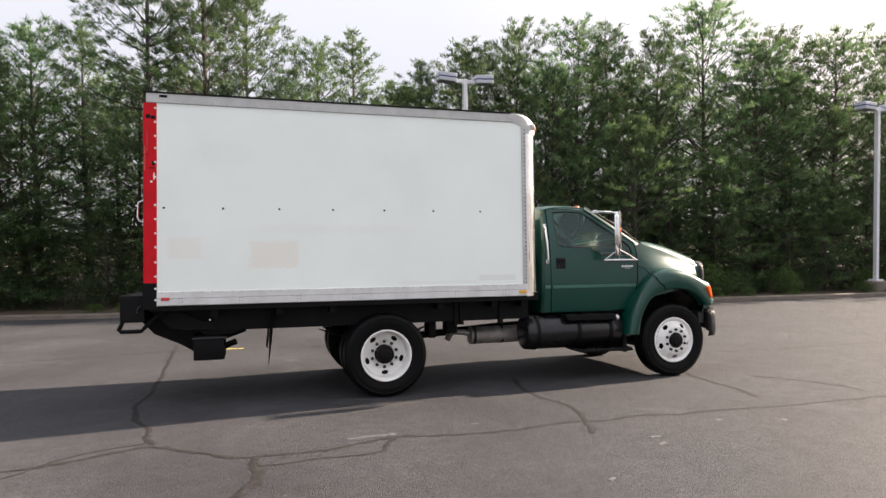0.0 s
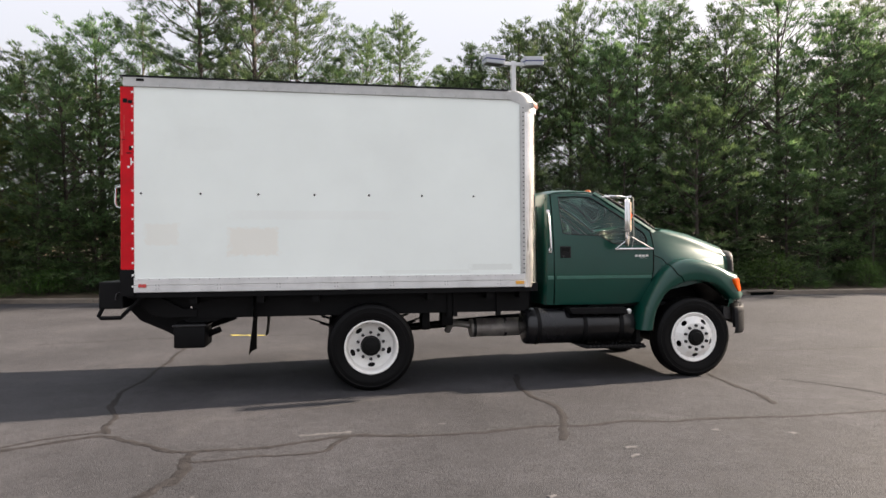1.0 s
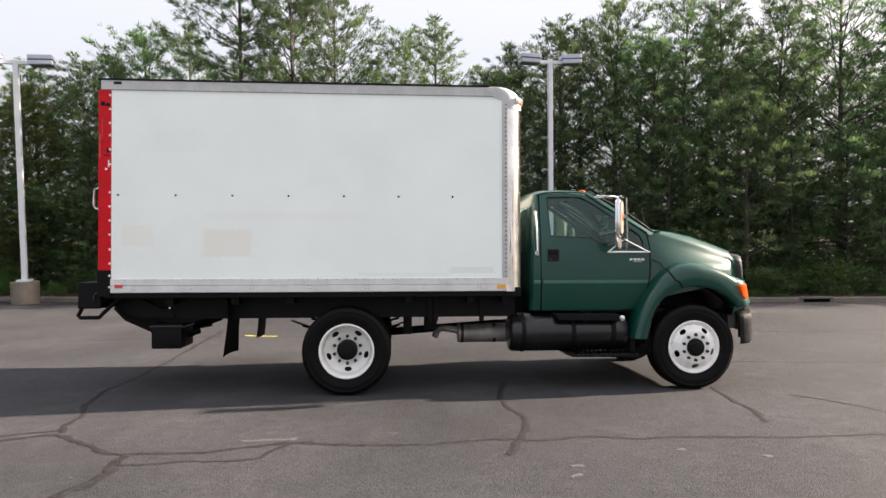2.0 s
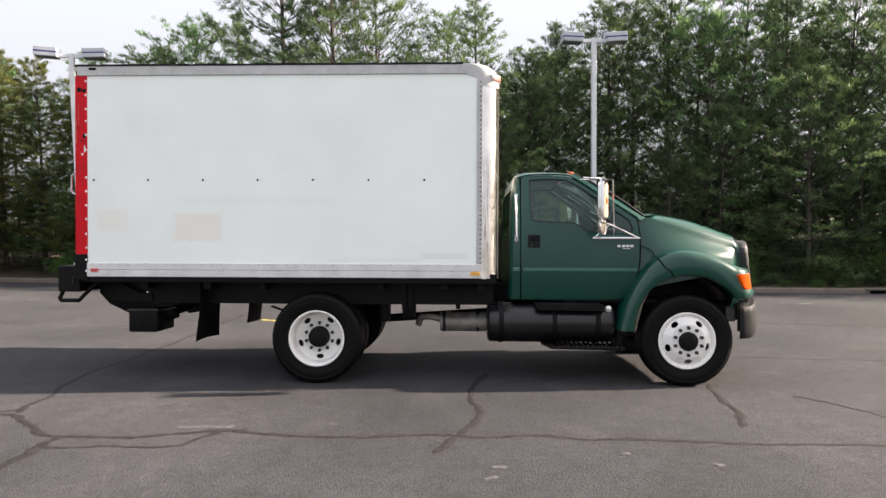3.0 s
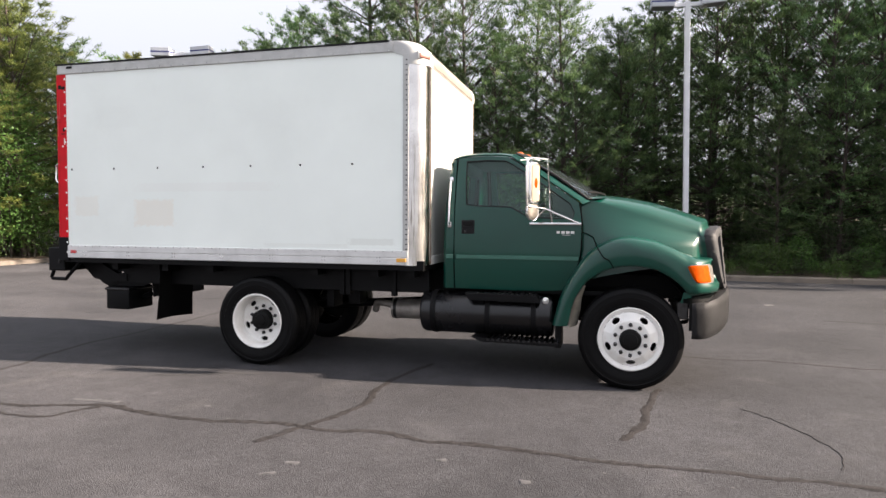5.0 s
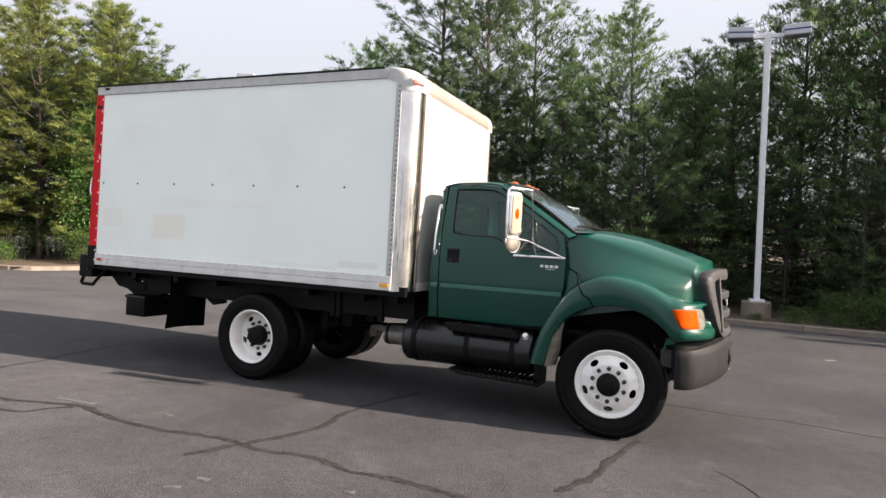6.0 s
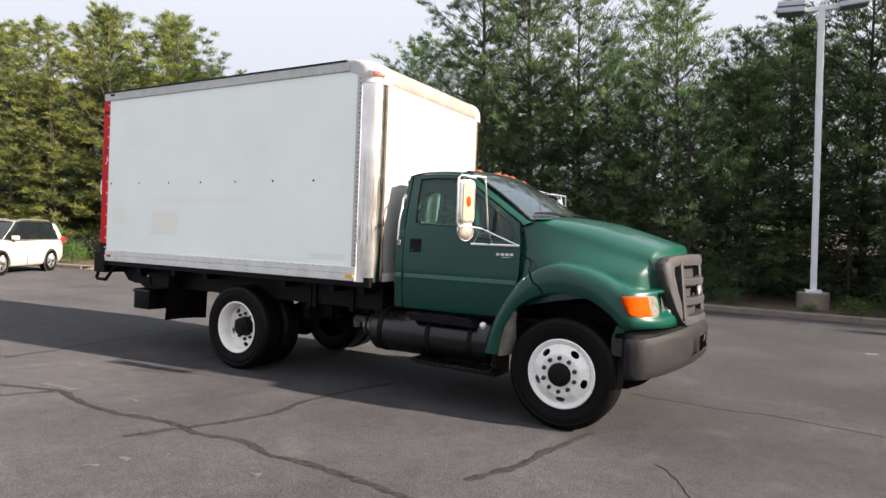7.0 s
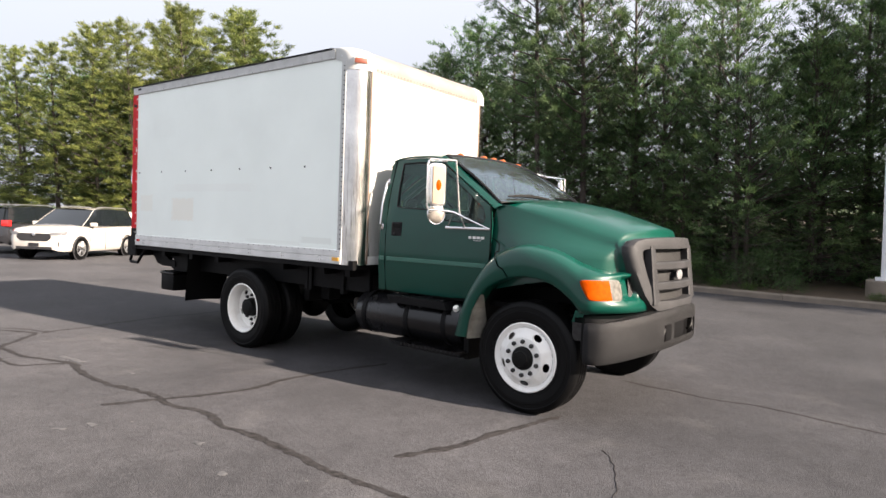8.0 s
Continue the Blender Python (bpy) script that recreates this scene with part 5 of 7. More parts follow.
# front fenders: the flared wheel arch runs on into the nose panel round the headlamp
CROWN = [(-0.735, 0.60), (-0.655, 0.89), (-0.515, 1.15), (-0.34, 1.355), (-0.10, 1.452), (0.16, 1.430), (0.36, 1.365), (0.52, 1.285)]
ARCH = [(-0.585, 0.60), (-0.530, 0.84), (-0.40, 1.05), (-0.21, 1.16), (0.0, 1.195), (0.22, 1.15), (0.39, 1.03), (0.490, 0.91)]
NOSE = [  # height, plan from the arch round to the grille
    (0.945, [(0.500, 0.056), (0.605, 0.082), (0.705, 0.19), (0.785, 0.34), (0.830, 0.50), (0.850, 0.67)]),
    (0.985, [(0.510, 0.050), (0.615, 0.076), (0.72, 0.18), (0.80, 0.33), (0.835, 0.49), (0.855, 0.66)]),
    (1.02, [(0.515, 0.048), (0.620, 0.075), (0.73, 0.18), (0.80, 0.33), (0.835, 0.48), (0.850, 0.64)]),
    (1.05, [(0.505, 0.048), (0.605, 0.078), (0.70, 0.19), (0.765, 0.34), (0.81, 0.48), (0.825, 0.62)]),
    (1.215, [(0.465, 0.050), (0.585, 0.085), (0.680, 0.20), (0.735, 0.33), (0.765, 0.43), (0.765, 0.53)]),
    (1.250, [(0.450, 0.058), (0.575, 0.100), (0.675, 0.21), (0.735, 0.33), (0.765, 0.42), (0.768, 0.52)]),
    (1.30, [(0.42, 0.105), (0.545, 0.140), (0.640, 0.235), (0.705, 0.335), (0.745, 0.415), (0.755, 0.50)]),
    (1.37, [(0.34, 0.185), (0.48, 0.205), (0.58, 0.270), (0.645, 0.345), (0.70, 0.41), (0.725, 0.475)]),
]


def nose_at(z, u):
    """A point of the nose panel at height z, u from the arch (0) to the grille (1)."""
    z = min(max(z, NOSE[0][0]), NOSE[-1][0])
    k = next(i for i in range(len(NOSE) - 1) if z <= NOSE[i + 1][0])
    f = (z - NOSE[k][0]) / (NOSE[k + 1][0] - NOSE[k][0])
    pl = [(a[0] + (b[0] - a[0]) * f, a[1] + (b[1] - a[1]) * f, 0) for a, b in zip(NOSE[k][1], NOSE[k + 1][1])]
    c = smooth_curve(pl, 40)
    i = min(len(c) - 1.001, max(0, u * (len(c) - 1)))
    q = c[int(i)].lerp(c[int(i) + 1], i - int(i))
    # the hollow between the headlamp and the grille
    step = lambda a, c, v: min(1, max(0, (v - a) / (c - a)))
    hollow = 0.055 * step(1.048, 1.072, z) * step(1.240, 1.218, z) * step(0.60, 0.66, u) * step(0.97 - 0.10 * step(1.13, 1.06, z), 0.91 - 0.10 * step(1.13, 1.06, z), u)
    return Vector((q.x - hollow, q.y + 0.4 * hollow, z))


SECTION = [  # share between arch and crown, side, lean, height and place at which it meets the nose, shelf towards the hood
    (0.0, 0.032, 0.06, 0.945, 0.02, 0), (0.05, 0.026, 0.065, 0.985, 0.02, 0), (0.15, 0.022, 0.07, 1.02, 0.02, 0), (0.28, 0.018, 0.08, 1.05, 0.02, 0), (0.35, 0.0175, 0.084, 1.072, 0.02, 0), (0.45, 0.017, 0.09, 1.095, 0.02, 0), (0.62, 0.021, 0.10, 1.14, 0.03, 0), (0.76, 0.031, 0.11, 1.18, 0.04, 0),
    (0.88, 0.047, 0.12, 1.215, 0.06, 0), (0.92, 0.058, 0.125, 1.236, 0.07, 0), (0.96, 0.070, 0.13, 1.250, 0.08, 0), (1.02, 0.105, 0.14, 1.275, 0.10, 0), (1.045, 0.150, 0.14, 1.300, 0.10, 0), (1.05, 0.20, 0.14, 1.320, 0.10, 0.02), (1.05, 0.26, 0.14, 1.335, 0.10, 0.07), (1.05, 0.34, 0.12, 1.345, 0.10, 0.15), (1.03, 0.43, 0.10, 1.350, 0.10, 0.24)]
for side in (0, 1):
    yy = (lambda y: far(y)) if side else (lambda y: y)
    N = 40
    crown = smooth_curve([(x, 0, z) for x, z in CROWN], N)
    arch = smooth_curve([(x, 0, z) for x, z in ARCH], N)
    bm = bmesh.new()
    rows = []
    for mix, y, lean, zn, u0, shelf in SECTION:
        inner = Vector((-0.25 * shelf, shelf, 0))
        row = [Vector((a.x + (c.x - a.x) * mix, y + lean * max(0, i / N - 0.62), a.z + (c.z - a.z) * mix)) for i, (a, c) in enumerate(zip(arch, crown))]
        gap = nose_at(zn, u0) + inner - row[-1]
        for i, q in enumerate(row):
            w = min(1, max(0, (i / (len(row) - 1) - 0.52) / 0.48))
            row[i] = q + gap * (w * w * (3 - 2 * w))
        fall = 0.80 * max(0, zn - 1.255)
        row += [nose_at(zn, u0 + (1 - u0) * k / 40) + inner - Vector((0, 0, fall * math.sin(math.pi / 2 * min(1, k / 20)))) for k in range(1, 41)]
        rows.append(row)
    # the lip turns in under the arch and along the nose's foot
    rows.insert(0, [Vector((q.x, q.y + 0.03, q.z - 0.004)) if i <= N else Vector((q.x - 0.02, q.y + 0.02, q.z - 0.004)) for i, q in enumerate(rows[0])])
    rows.insert(0, [Vector((q.x, q.y + 0.13, q.z)) if i <= N else Vector((q.x - 0.08, q.y + 0.05, q.z)) for i, q in enumerate(rows[0])])
    grid(bm, [[(q.x, yy(q.y), q.z) for q in r] for r in rows])
    fender = part("fender", bm, GREEN, truck, "flared dark green front fender", smooth="all")
    body_rows = rows[2:]
    bm = bmesh.new()
    k0 = 18
    tube(bm, [Vector((r[k0 - (1 if j > 4 else 0)].x, yy(r[k0].y - 0.003), r[k0].z)) for j, r in enumerate(body_rows[:13])] + [Vector((-0.36, yy(0.19), 1.462)), Vector((-0.42, yy(0.222), 1.492)), Vector((-0.472, yy(0.228), 1.512))], 0.0055, 5)
    part("fender_gap", bm, SEAM, fender)
    bm = bmesh.new()
    rows = [[(a.x * 1.0, yy(y), a.z - 0.01) for a in arch] for y in (0.19, 0.5, 0.72)]
    grid(bm, rows)
    part("wheel_well", bm, FRAME, fender)
    bm = bmesh.new()
    grid(bm, [[(xa + (xb - xa) * k / 3, yy(ya + (yb - ya) * k / 3), z) for k in range(4)] for z, xa, ya, xb, yb in ((0.585, -0.575, 0.035, -0.505, 0.21), (0.75, -0.552, 0.035, -0.47, 0.20), (0.87, -0.514, 0.033, -0.46, 0.15), (1.0, -0.438, 0.033, -0.42, 0.06))])
    part("fender_liner", bm, mat("pale_dusty_liner", (0.17, 0.16, 0.135), 0.9, 0, 0.5, 8, dirt=0.8, dirt_colour=(0.10, 0.08, 0.06), dirt_scale=9), fender, smooth=False)
    # dark recess between the nose and the bumper
    bm = bmesh.new()
    grid(bm, [[(q.x - 0.035, yy(q.y + 0.012), z) for q in (nose_at(0.945, k / 14) for k in range(15))] for z in (0.86, 0.96)])
    part("bumper_recess", bm, SEAM, fender)
    bm = bmesh.new()
    grid(bm, [[(q.x - 0.030 - (0.96 - z) * 0.3, yy(q.y + 0.010), z) for q in (nose_at(0.945, k / 14) for k in range(9))] for z in (0.86, 0.96)])
    part("valance", bm, GREEN, fender)
    # turn signal and headlamp in one wrap-round housing

    def lamp(name, s0, s1, za, zb, out, material, label, grow=0.0):
        """A piece of the wrap-round housing, between s0 and s1 of its length; the housing's corners are rounded."""
        bm = bmesh.new()
        rows = []
        for k in range(13):
            row = []
            for j in range(21):
                u = (s0 + (s1 - s0) * j / 20) * 2 - 1
                v = k / 6 - 1
                uu, vv_ = u * math.sqrt(1 - 0.20 * v * v * v * v), v * math.sqrt(1 - 0.26 * u ** 6)
                t, h = (uu + 1) / 2, (vv_ + 1) / 2
                z = za + (zb - za) * h
                pos = 0.018 - grow + (0.575 + 2 * grow) * t + 0.115 * (1 - h) ** 1.3 * (1 - t)
                a = nose_at(z, pos)
                edge = min(k / 12, 1 - k / 12, j / 20 if s0 == 0 else 1, 1 - j / 20 if s1 == 1 else 1)
                o = out * min(1, edge / 0.10) ** 0.5 - 0.012
                nrm = Vector((0.35 + 0.6 * pos, -0.9 + 0.5 * pos, 0)).normalized()
                q = a + nrm * o
                row.append((q.x, yy(q.y), z))
            rows.append(row)
        grid(bm, rows)
        return part(name, bm, material, fender, label)
    lamp("lamp_surround", 0, 1, 1.028, 1.232, 0.0165, LAMP_RIM, "pale rim round the lamps", 0.013)
    lamp("turn_signal", 0, 0.68, 1.038, 1.222, 0.024, AMBER, "orange wrap-round turn signal")
    lamp("headlamp", 0.68, 1, 1.038, 1.222, 0.024, WHITELENS, "clear headlamp")

# grille: grey plastic surround, bars and dark mesh


def bar(bm, y0, y1, z0, z1, depth=0.07, front=0.0, n=14, slope=0.0):
    """A rounded bar across the grille that follows its curve."""
    rows = []
    for k in range(n + 1):
        y = y0 + (y1 - y0) * k / n
        a, b = z0 + slope * k / n, z1 + slope * k / n
        x = gx_at(y, (a + b) / 2) + front
        e = min(0.012, (b - a) * 0.3)
        rows.append([(x - depth, y, a), (x - e, y, a), (x, y, a + e), (x, y, b - e), (x - e, y, b), (x - depth, y, b)])
    vv = grid(bm, rows, close_u=True)
    bm.faces.new(vv[0]), bm.faces.new(vv[-1][::-1])


bm = bmesh.new()
INNER = [(0.0, 1.475), (0.33, 1.475), (0.58, 1.472), (0.635, 1.465), (0.655, 1.445), (0.655, 1.39), (0.61, 1.24), (0.565, 1.13), (0.53, 1.05), (0.47, 1.025), (0.30, 1.02), (0.0, 1.02)]


def mirror_loop(lp):
    return [(-y, z) for y, z in lp] + [(y, z) for y, z in reversed(lp[1:-1])]


o, w = refine(mirror_loop(OUTER), 3), refine(mirror_loop(INNER), 3)
P = lambda q, d: Vector((gx_at(MID + q[0], q[1]) - d, MID + q[0], q[1]))
mid = [((a[0] + b[0]) / 2, (a[1] + b[1]) / 2) for a, b in zip(o, w)]
grid(bm, [[P((q[0] * 0.93, q[1] - 0.02), 0.16 if q[1] > 1.2 else 0.12) for q in o], [P((q[0] * 1.0, q[1]), 0.085) for q in o], [P((q[0] * 1.004, q[1] + 0.002), 0.03) for q in o], [P((q[0] * .985, q[1]), 0.005) for q in o], [P(q, -0.004) for q in mid], [P(q, 0.004) for q in w], [P(q, 0.08) for q in w]], close_u=True)
grille = part("grille", bm, GREYPL, truck, "grey plastic grille surround")
for z in (1.325, 1.150):
    bm = bmesh.new()
    bar(bm, 0.70, 1.74, z - 0.036, z + 0.036, 0.07, 0.004)
    part("grille_bar", bm, GREYPL, grille)
for s in (-1, 1):
    bm = bmesh.new()
    rows = []
    for k in range(17):
        t = k / 16
        z = 1.50 - 0.50 * t
        yc = MID + s * (0.520 - 0.02 * t)
        half = 0.042 + 0.030 * t
        x = gx_at(yc, z) + 0.004
        rows.append([(x - 0.07, yc - half, z), (x - 0.01, yc - half, z), (x, yc - half + 0.012, z), (x, yc + half - 0.012, z), (x - 0.01, yc + half, z), (x - 0.07, yc + half, z)])
    vv = grid(bm, rows, close_u=True)
    part("grille_post", bm, GREYPL, grille)
bm = bmesh.new()
grid(bm, [[(gx_at(MID + y, z) - 0.085, MID + y, z) for y in (-0.74, -.6, -.4, -.2, 0, .2, .4, .6, .74)] for z in (0.96, 1.1, 1.3, 1.53)])
part("grille_mesh", bm, MESH_DARK, grille, "dark grille mesh")
bm = bmesh.new()
rows = [[(gx_at(MID, 1.238) + 0.010 * (1 - k * k) - 0.018, MID + 0.078 * k * math.cos(a), 1.238 + 0.045 * k * math.sin(a)) for a in (2 * math.pi * j / 24 for j in range(24))] for k in (0.05, 0.5, 0.85, 1.0)]
rows.append([(p[0] - 0.012, p[1], p[2]) for p in rows[-1]])
vv = grid(bm, rows, close_u=True)
bm.faces.new(vv[-1])
emblem = part("emblem", bm, EMBLEM, grille, "plain bright oval emblem")
part("emblem_stalk", solid(gx_at(MID, 1.238) - 0.09, gx_at(MID, 1.238) - 0.029, MID - 0.03, MID + 0.03, 1.21, 1.265, 0.008), MESH_DARK, emblem, smooth=False)

# bumper: one moulded sweep with openings
BUMP = [(0.545, 0.085), (0.60, 0.085), (0.69, 0.13), (0.80, 0.30), (0.90, 0.55), (0.965, 0.82), (0.995, 1.05), (1.0, 1.22)]
half = smooth_curve([(x, y, 0) for x, y in BUMP], 30)
plan = half + [Vector((p.x, far(p.y), 0)) for p in reversed(half[:-1])]
prof = [(-0.04, 0.575), (0.0, 0.585), (0.012, 0.61), (0.016, 0.66), (0.018, 0.71), (0.018, 0.765), (0.016, 0.80), (0.016, 0.855), (0.010, 0.90), (-0.006, 0.922), (-0.07, 0.928)]
bm = bmesh.new()
rows = []
for i, p in enumerate(plan):
    d = (plan[min(i + 1, len(plan) - 1)] - plan[max(i - 1, 0)]).normalized()
    nrm = Vector((d.y, -d.x, 0))
    drop = 0.10 * min(1, abs(p.y - MID) / 1.12) ** 1.6 - 0.012
    rows.append([Vector((p.x + nrm.x * u, p.y + nrm.y * u, z - drop + 0.03)) for u, z in prof])
vv = [[bm.verts.new(q) for q in r] for r in rows]
for i in range(len(vv) - 1):
    for j in range(len(prof) - 1):
        yc = abs((rows[i][j].y + rows[i + 1][j].y) / 2 - MID)
        if 3 <= j <= 5 and 0.33 < yc < 0.48:
            continue
        if 3 <= j <= 5 and yc < 0.25:
            continue
        bm.faces.new((vv[i][j], vv[i + 1][j], vv[i + 1][j + 1], vv[i][j + 1]))
bmesh.ops.solidify(bm, geom=bm.faces, thickness=-0.02)
bumper = part("bumper", bm, GREYPL, truck, "grey moulded front bumper with openings")
bm = bmesh.new()
grid(bm, [[(p.x - 0.05, p.y, z) for p in plan[2:-2]] for z in (0.60, 0.90)])
part("bumper_core", bm, FRAME, bumper)
for y in (0.815, 1.625):
    bm = bmesh.new()
    tube(bm, smooth_curve([(0.90, y - 0.03, 0.70), (0.945, y - 0.03, 0.71), (0.955, y, 0.75), (0.945, y + 0.03, 0.79), (0.90, y + 0.03, 0.80)], 12), 0.012, 8)
    part("tow_hook", bm, HUB, bumper)
for y in (0.68, 1.0, 1.44, 1.76):
    bm = bmesh.new()
    lathe(bm, [(0.012, 0.0), (0.011, -0.008), (0.0005, -0.010)], 10)
    bmesh.ops.transform(bm, matrix=Matrix.Translation((1.005 - 0.24 * (y - MID) ** 2, y, 0.615)) @ Matrix.Rotation(math.pi / 2, 4, "Z"), verts=bm.verts)
    part("bumper_bolt", bm, CHROME, bumper)
part("bumper_bracket", solid(0.42, 0.52, 0.12, 0.5, 0.70, 0.86, 0.01), NUT, bumper, smooth=False)
part("bumper_bracket", solid(0.42, 0.52, 1.94, 2.32, 0.70, 0.86, 0.01), NUT, bumper, smooth=False)
part("radiator", solid(0.55, 0.62, 0.6, 1.84, 0.75, 1.5, 0.01), FRAME, truck, smooth=False)

# mirrors on chrome arms
for side in (0, 1):
    yy = (lambda y: far(y)) if side else (lambda y: y)
    dirn = -1 if side else 1
    tilt = Matrix.Rotation(radians(-31 * dirn), 4, "Z")
    head = Matrix.Translation((-0.92, yy(-0.03), 1.98)) @ tilt
    bm = bmesh.new()
    ring_at = lambda d, c: [(d, sx * (0.080 - c - 0.045) + 0.045 * math.cos(a), sz * (0.205 - c - 0.045) + 0.045 * math.sin(a)) for sx, sz, a in ((1 if math.cos(a) > 0 else -1, 1 if math.sin(a) > 0 else -1, a) for a in (2 * math.pi * (j + 0.5) / 32 for j in range(32)))]
    vv = grid(bm, [ring_at(-0.035, 0.004), ring_at(-0.026, 0), ring_at(0.010, 0), ring_at(0.022, 0.008), ring_at(0.024, 0.018), ring_at(0.018, 0.022)], close_u=True)
    bm.faces.new(vv[0]), bm.faces.new(vv[-1])
    bmesh.ops.transform(bm, matrix=head, verts=bm.verts)
    mirror = part("mirror", bm, CHROME, truck, "tall chrome mirror with an orange lamp")
    bm = bmesh.new()
    box(bm, 0.018, 0.030, -0.056, 0.056, -0.172, 0.172, 0.006, head)
    part("mirror_back", bm, IVORY, mirror, "ivory mirror back")
    bm = bmesh.new()
    rows = [[(0.031 + 0.012 * (1 - k), 0.026 * k * math.cos(a), 0.050 * k * math.sin(a) + 0.0) for a in (2 * math.pi * j / 20 for j in range(20))] for k in (0.05, 0.7, 1.0)]
    grid(bm, rows, close_u=True)
    bmesh.ops.transform(bm, matrix=head, verts=bm.verts)
    part("mirror_lamp", bm, AMBER, mirror, "orange side lamp")
    bm = bmesh.new()
    rows = [[(-0.006 + 0.014 * math.sqrt(max(0, 1 - k * k)), 0.084 * k * math.cos(a), -0.268 + 0.092 * k * math.sin(a)) for a in (2 * math.pi * j / 28 for j in range(28))] for k in (0.02, 0.3, 0.55, 0.75, 0.9, 0.98, 1.0)]
    rows.append([(-0.03, p[1], p[2]) for p in rows[-1]])
    vv = grid(bm, rows, close_u=True)
    bm.faces.new(vv[-1])
    bmesh.ops.transform(bm, matrix=head, verts=bm.verts)
    spot = part("spot_mirror", bm, MOTTLED_CHROME, mirror, "round convex mirror with a chrome rim")
    bm = bmesh.new()
    tube(bm, [head @ Vector((-0.008, 0.086 * math.cos(a), -0.268 + 0.094 * math.sin(a))) for a in (2 * math.pi * j / 28 for j in range(29))], 0.008, 6, cap=False)
    part("rim", bm, CHROME, spot)
    bm = bmesh.new()
    hv = lambda x, y, z: head @ Vector((x, y, z))
    # the bail round the head, then in to the cab above and to the door below
    loop = [hv(0, 0.10, 0.20), hv(0, 0.085, 0.225), hv(0, -0.07, 0.23), hv(0, -0.090, 0.218), hv(0, -0.098, 0.19), hv(0, -0.098, -0.19), hv(0, -0.090, -0.218), hv(0, -0.07, -0.23), hv(0, 0.09, -0.235)]
    tube(bm, [Vector((-1.02, yy(tumble(2.2) + 0.0), 2.245)), Vector((-0.94, yy(0.14), 2.235))] + loop[1:] + [Vector((-0.82, yy(0.10), 1.735))], 0.0105, 8)
    tube(bm, [Vector((-1.10, yy(tumble(2.22)), 2.24)), Vector((-0.80, yy(0.09), 2.215)), hv(0.03, -0.09, 0.235)], 0.009, 8)
    tube(bm, [Vector((-0.82, yy(0.10), 1.735)), Vector((-0.50, yy(tumble(1.6) - 0.012), 1.595))], 0.010, 8)
    tube(bm, [Vector((-0.82, yy(0.10), 1.735)), Vector((-0.96, yy(tumble(1.6) - 0.01), 1.60))], 0.009, 8)
    tube(bm, [Vector((-0.80, yy(0.09), 2.215)), Vector((-0.775, yy(0.13), 1.74)), Vector((-0.76, yy(tumble(1.6) - 0.01), 1.60))], 0.009, 8)
    tube(bm, [Vector((-0.80, yy(0.09), 2.215)), Vector((-0.98, yy(0.2), 2.24)), Vector((-1.06, yy(tumble(2.2)), 2.26))], 0.009, 8)
    part("mirror_arm", bm, CHROME, mirror, "chrome mirror arm")
    bm = bmesh.new()
    y_ = tumble(1.585)
    a, b = sorted((yy(y_ - 0.022), yy(y_ + 0.01)))
    box(bm, -0.985, -0.475, a, b, 1.578, 1.602, 0.005)
    part("arm_foot", bm, CHROME, mirror)

# cab interior
bm = bmesh.new()
box(bm, -0.95, -0.50, 0.30, 2.14, 1.25, 1.70, 0.06)
part("dashboard", bm, INTERIOR, truck, "grey dashboard")
for y in (0.36, 0.98, 1.62):
    bm = bmesh.new()
    w = 0.5
    box(bm, -1.75, -1.25, y, y + w, 1.15, 1.38, 0.05)
    seat = part("seat", bm, SEATCLOTH, truck, "grey vinyl cab seat")
    bm = bmesh.new()
    box(bm, -0.06, 0.06, 0, w, 0, 0.44, 0.05, Matrix.Translation((-1.72, y, 1.30)) @ Matrix.Rotation(radians(-8), 4, "Y"))
    part("backrest", bm, SEATCLOTH, seat)
bm = bmesh.new()
cen, rot = Vector((-1.12, 1.75, 1.68)), Matrix.Rotation(radians(-52), 4, "Y")
ring = [cen + (rot @ Vector((0.2 * math.cos(a), 0.2 * math.sin(a), 0))) for a in (2 * math.pi * k / 28 for k in range(29))]
tube(bm, ring, 0.014, 8, cap=False)
for a in (0.5, math.pi - 0.5, -math.pi / 2):
    tube(bm, [cen, cen + (rot @ Vector((0.2 * math.cos(a), 0.2 * math.sin(a), 0)))], 0.012, 6)
part("steering_wheel", bm, BLACK_TRIM, truck, "black steering wheel")
bm = bmesh.new()
grid(bm, [[(x, y, 2.285 - 0.03 * abs(y - MID)) for y in (0.42, 1.22, 2.02)] for x in (-1.80, -1.5, -1.2)])
part("headliner", bm, INTERIOR, truck)
bm = bmesh.new()
box(bm, -1.86, -0.5, 0.27, 2.17, 0.95, 1.0)
part("cab_pan", bm, INTERIOR, truck, smooth=False)
for side in (0, 1):
    bm = bmesh.new()
    y = far(0.29) if side else 0.29
    grid(bm, [[(x, y, z) for x in (-1.74, -1.2, -0.55)] for z in (0.96, 1.62)])
    part("door_card", bm, INTERIOR, truck)
bm = tube(bmesh.new(), [(-1.80, 0.42, 2.1), (-1.77, 0.44, 1.6), (-1.7, 0.45, 1.3)], 0.012, 6)
part("seat_belt", bm, INTERIOR, truck)

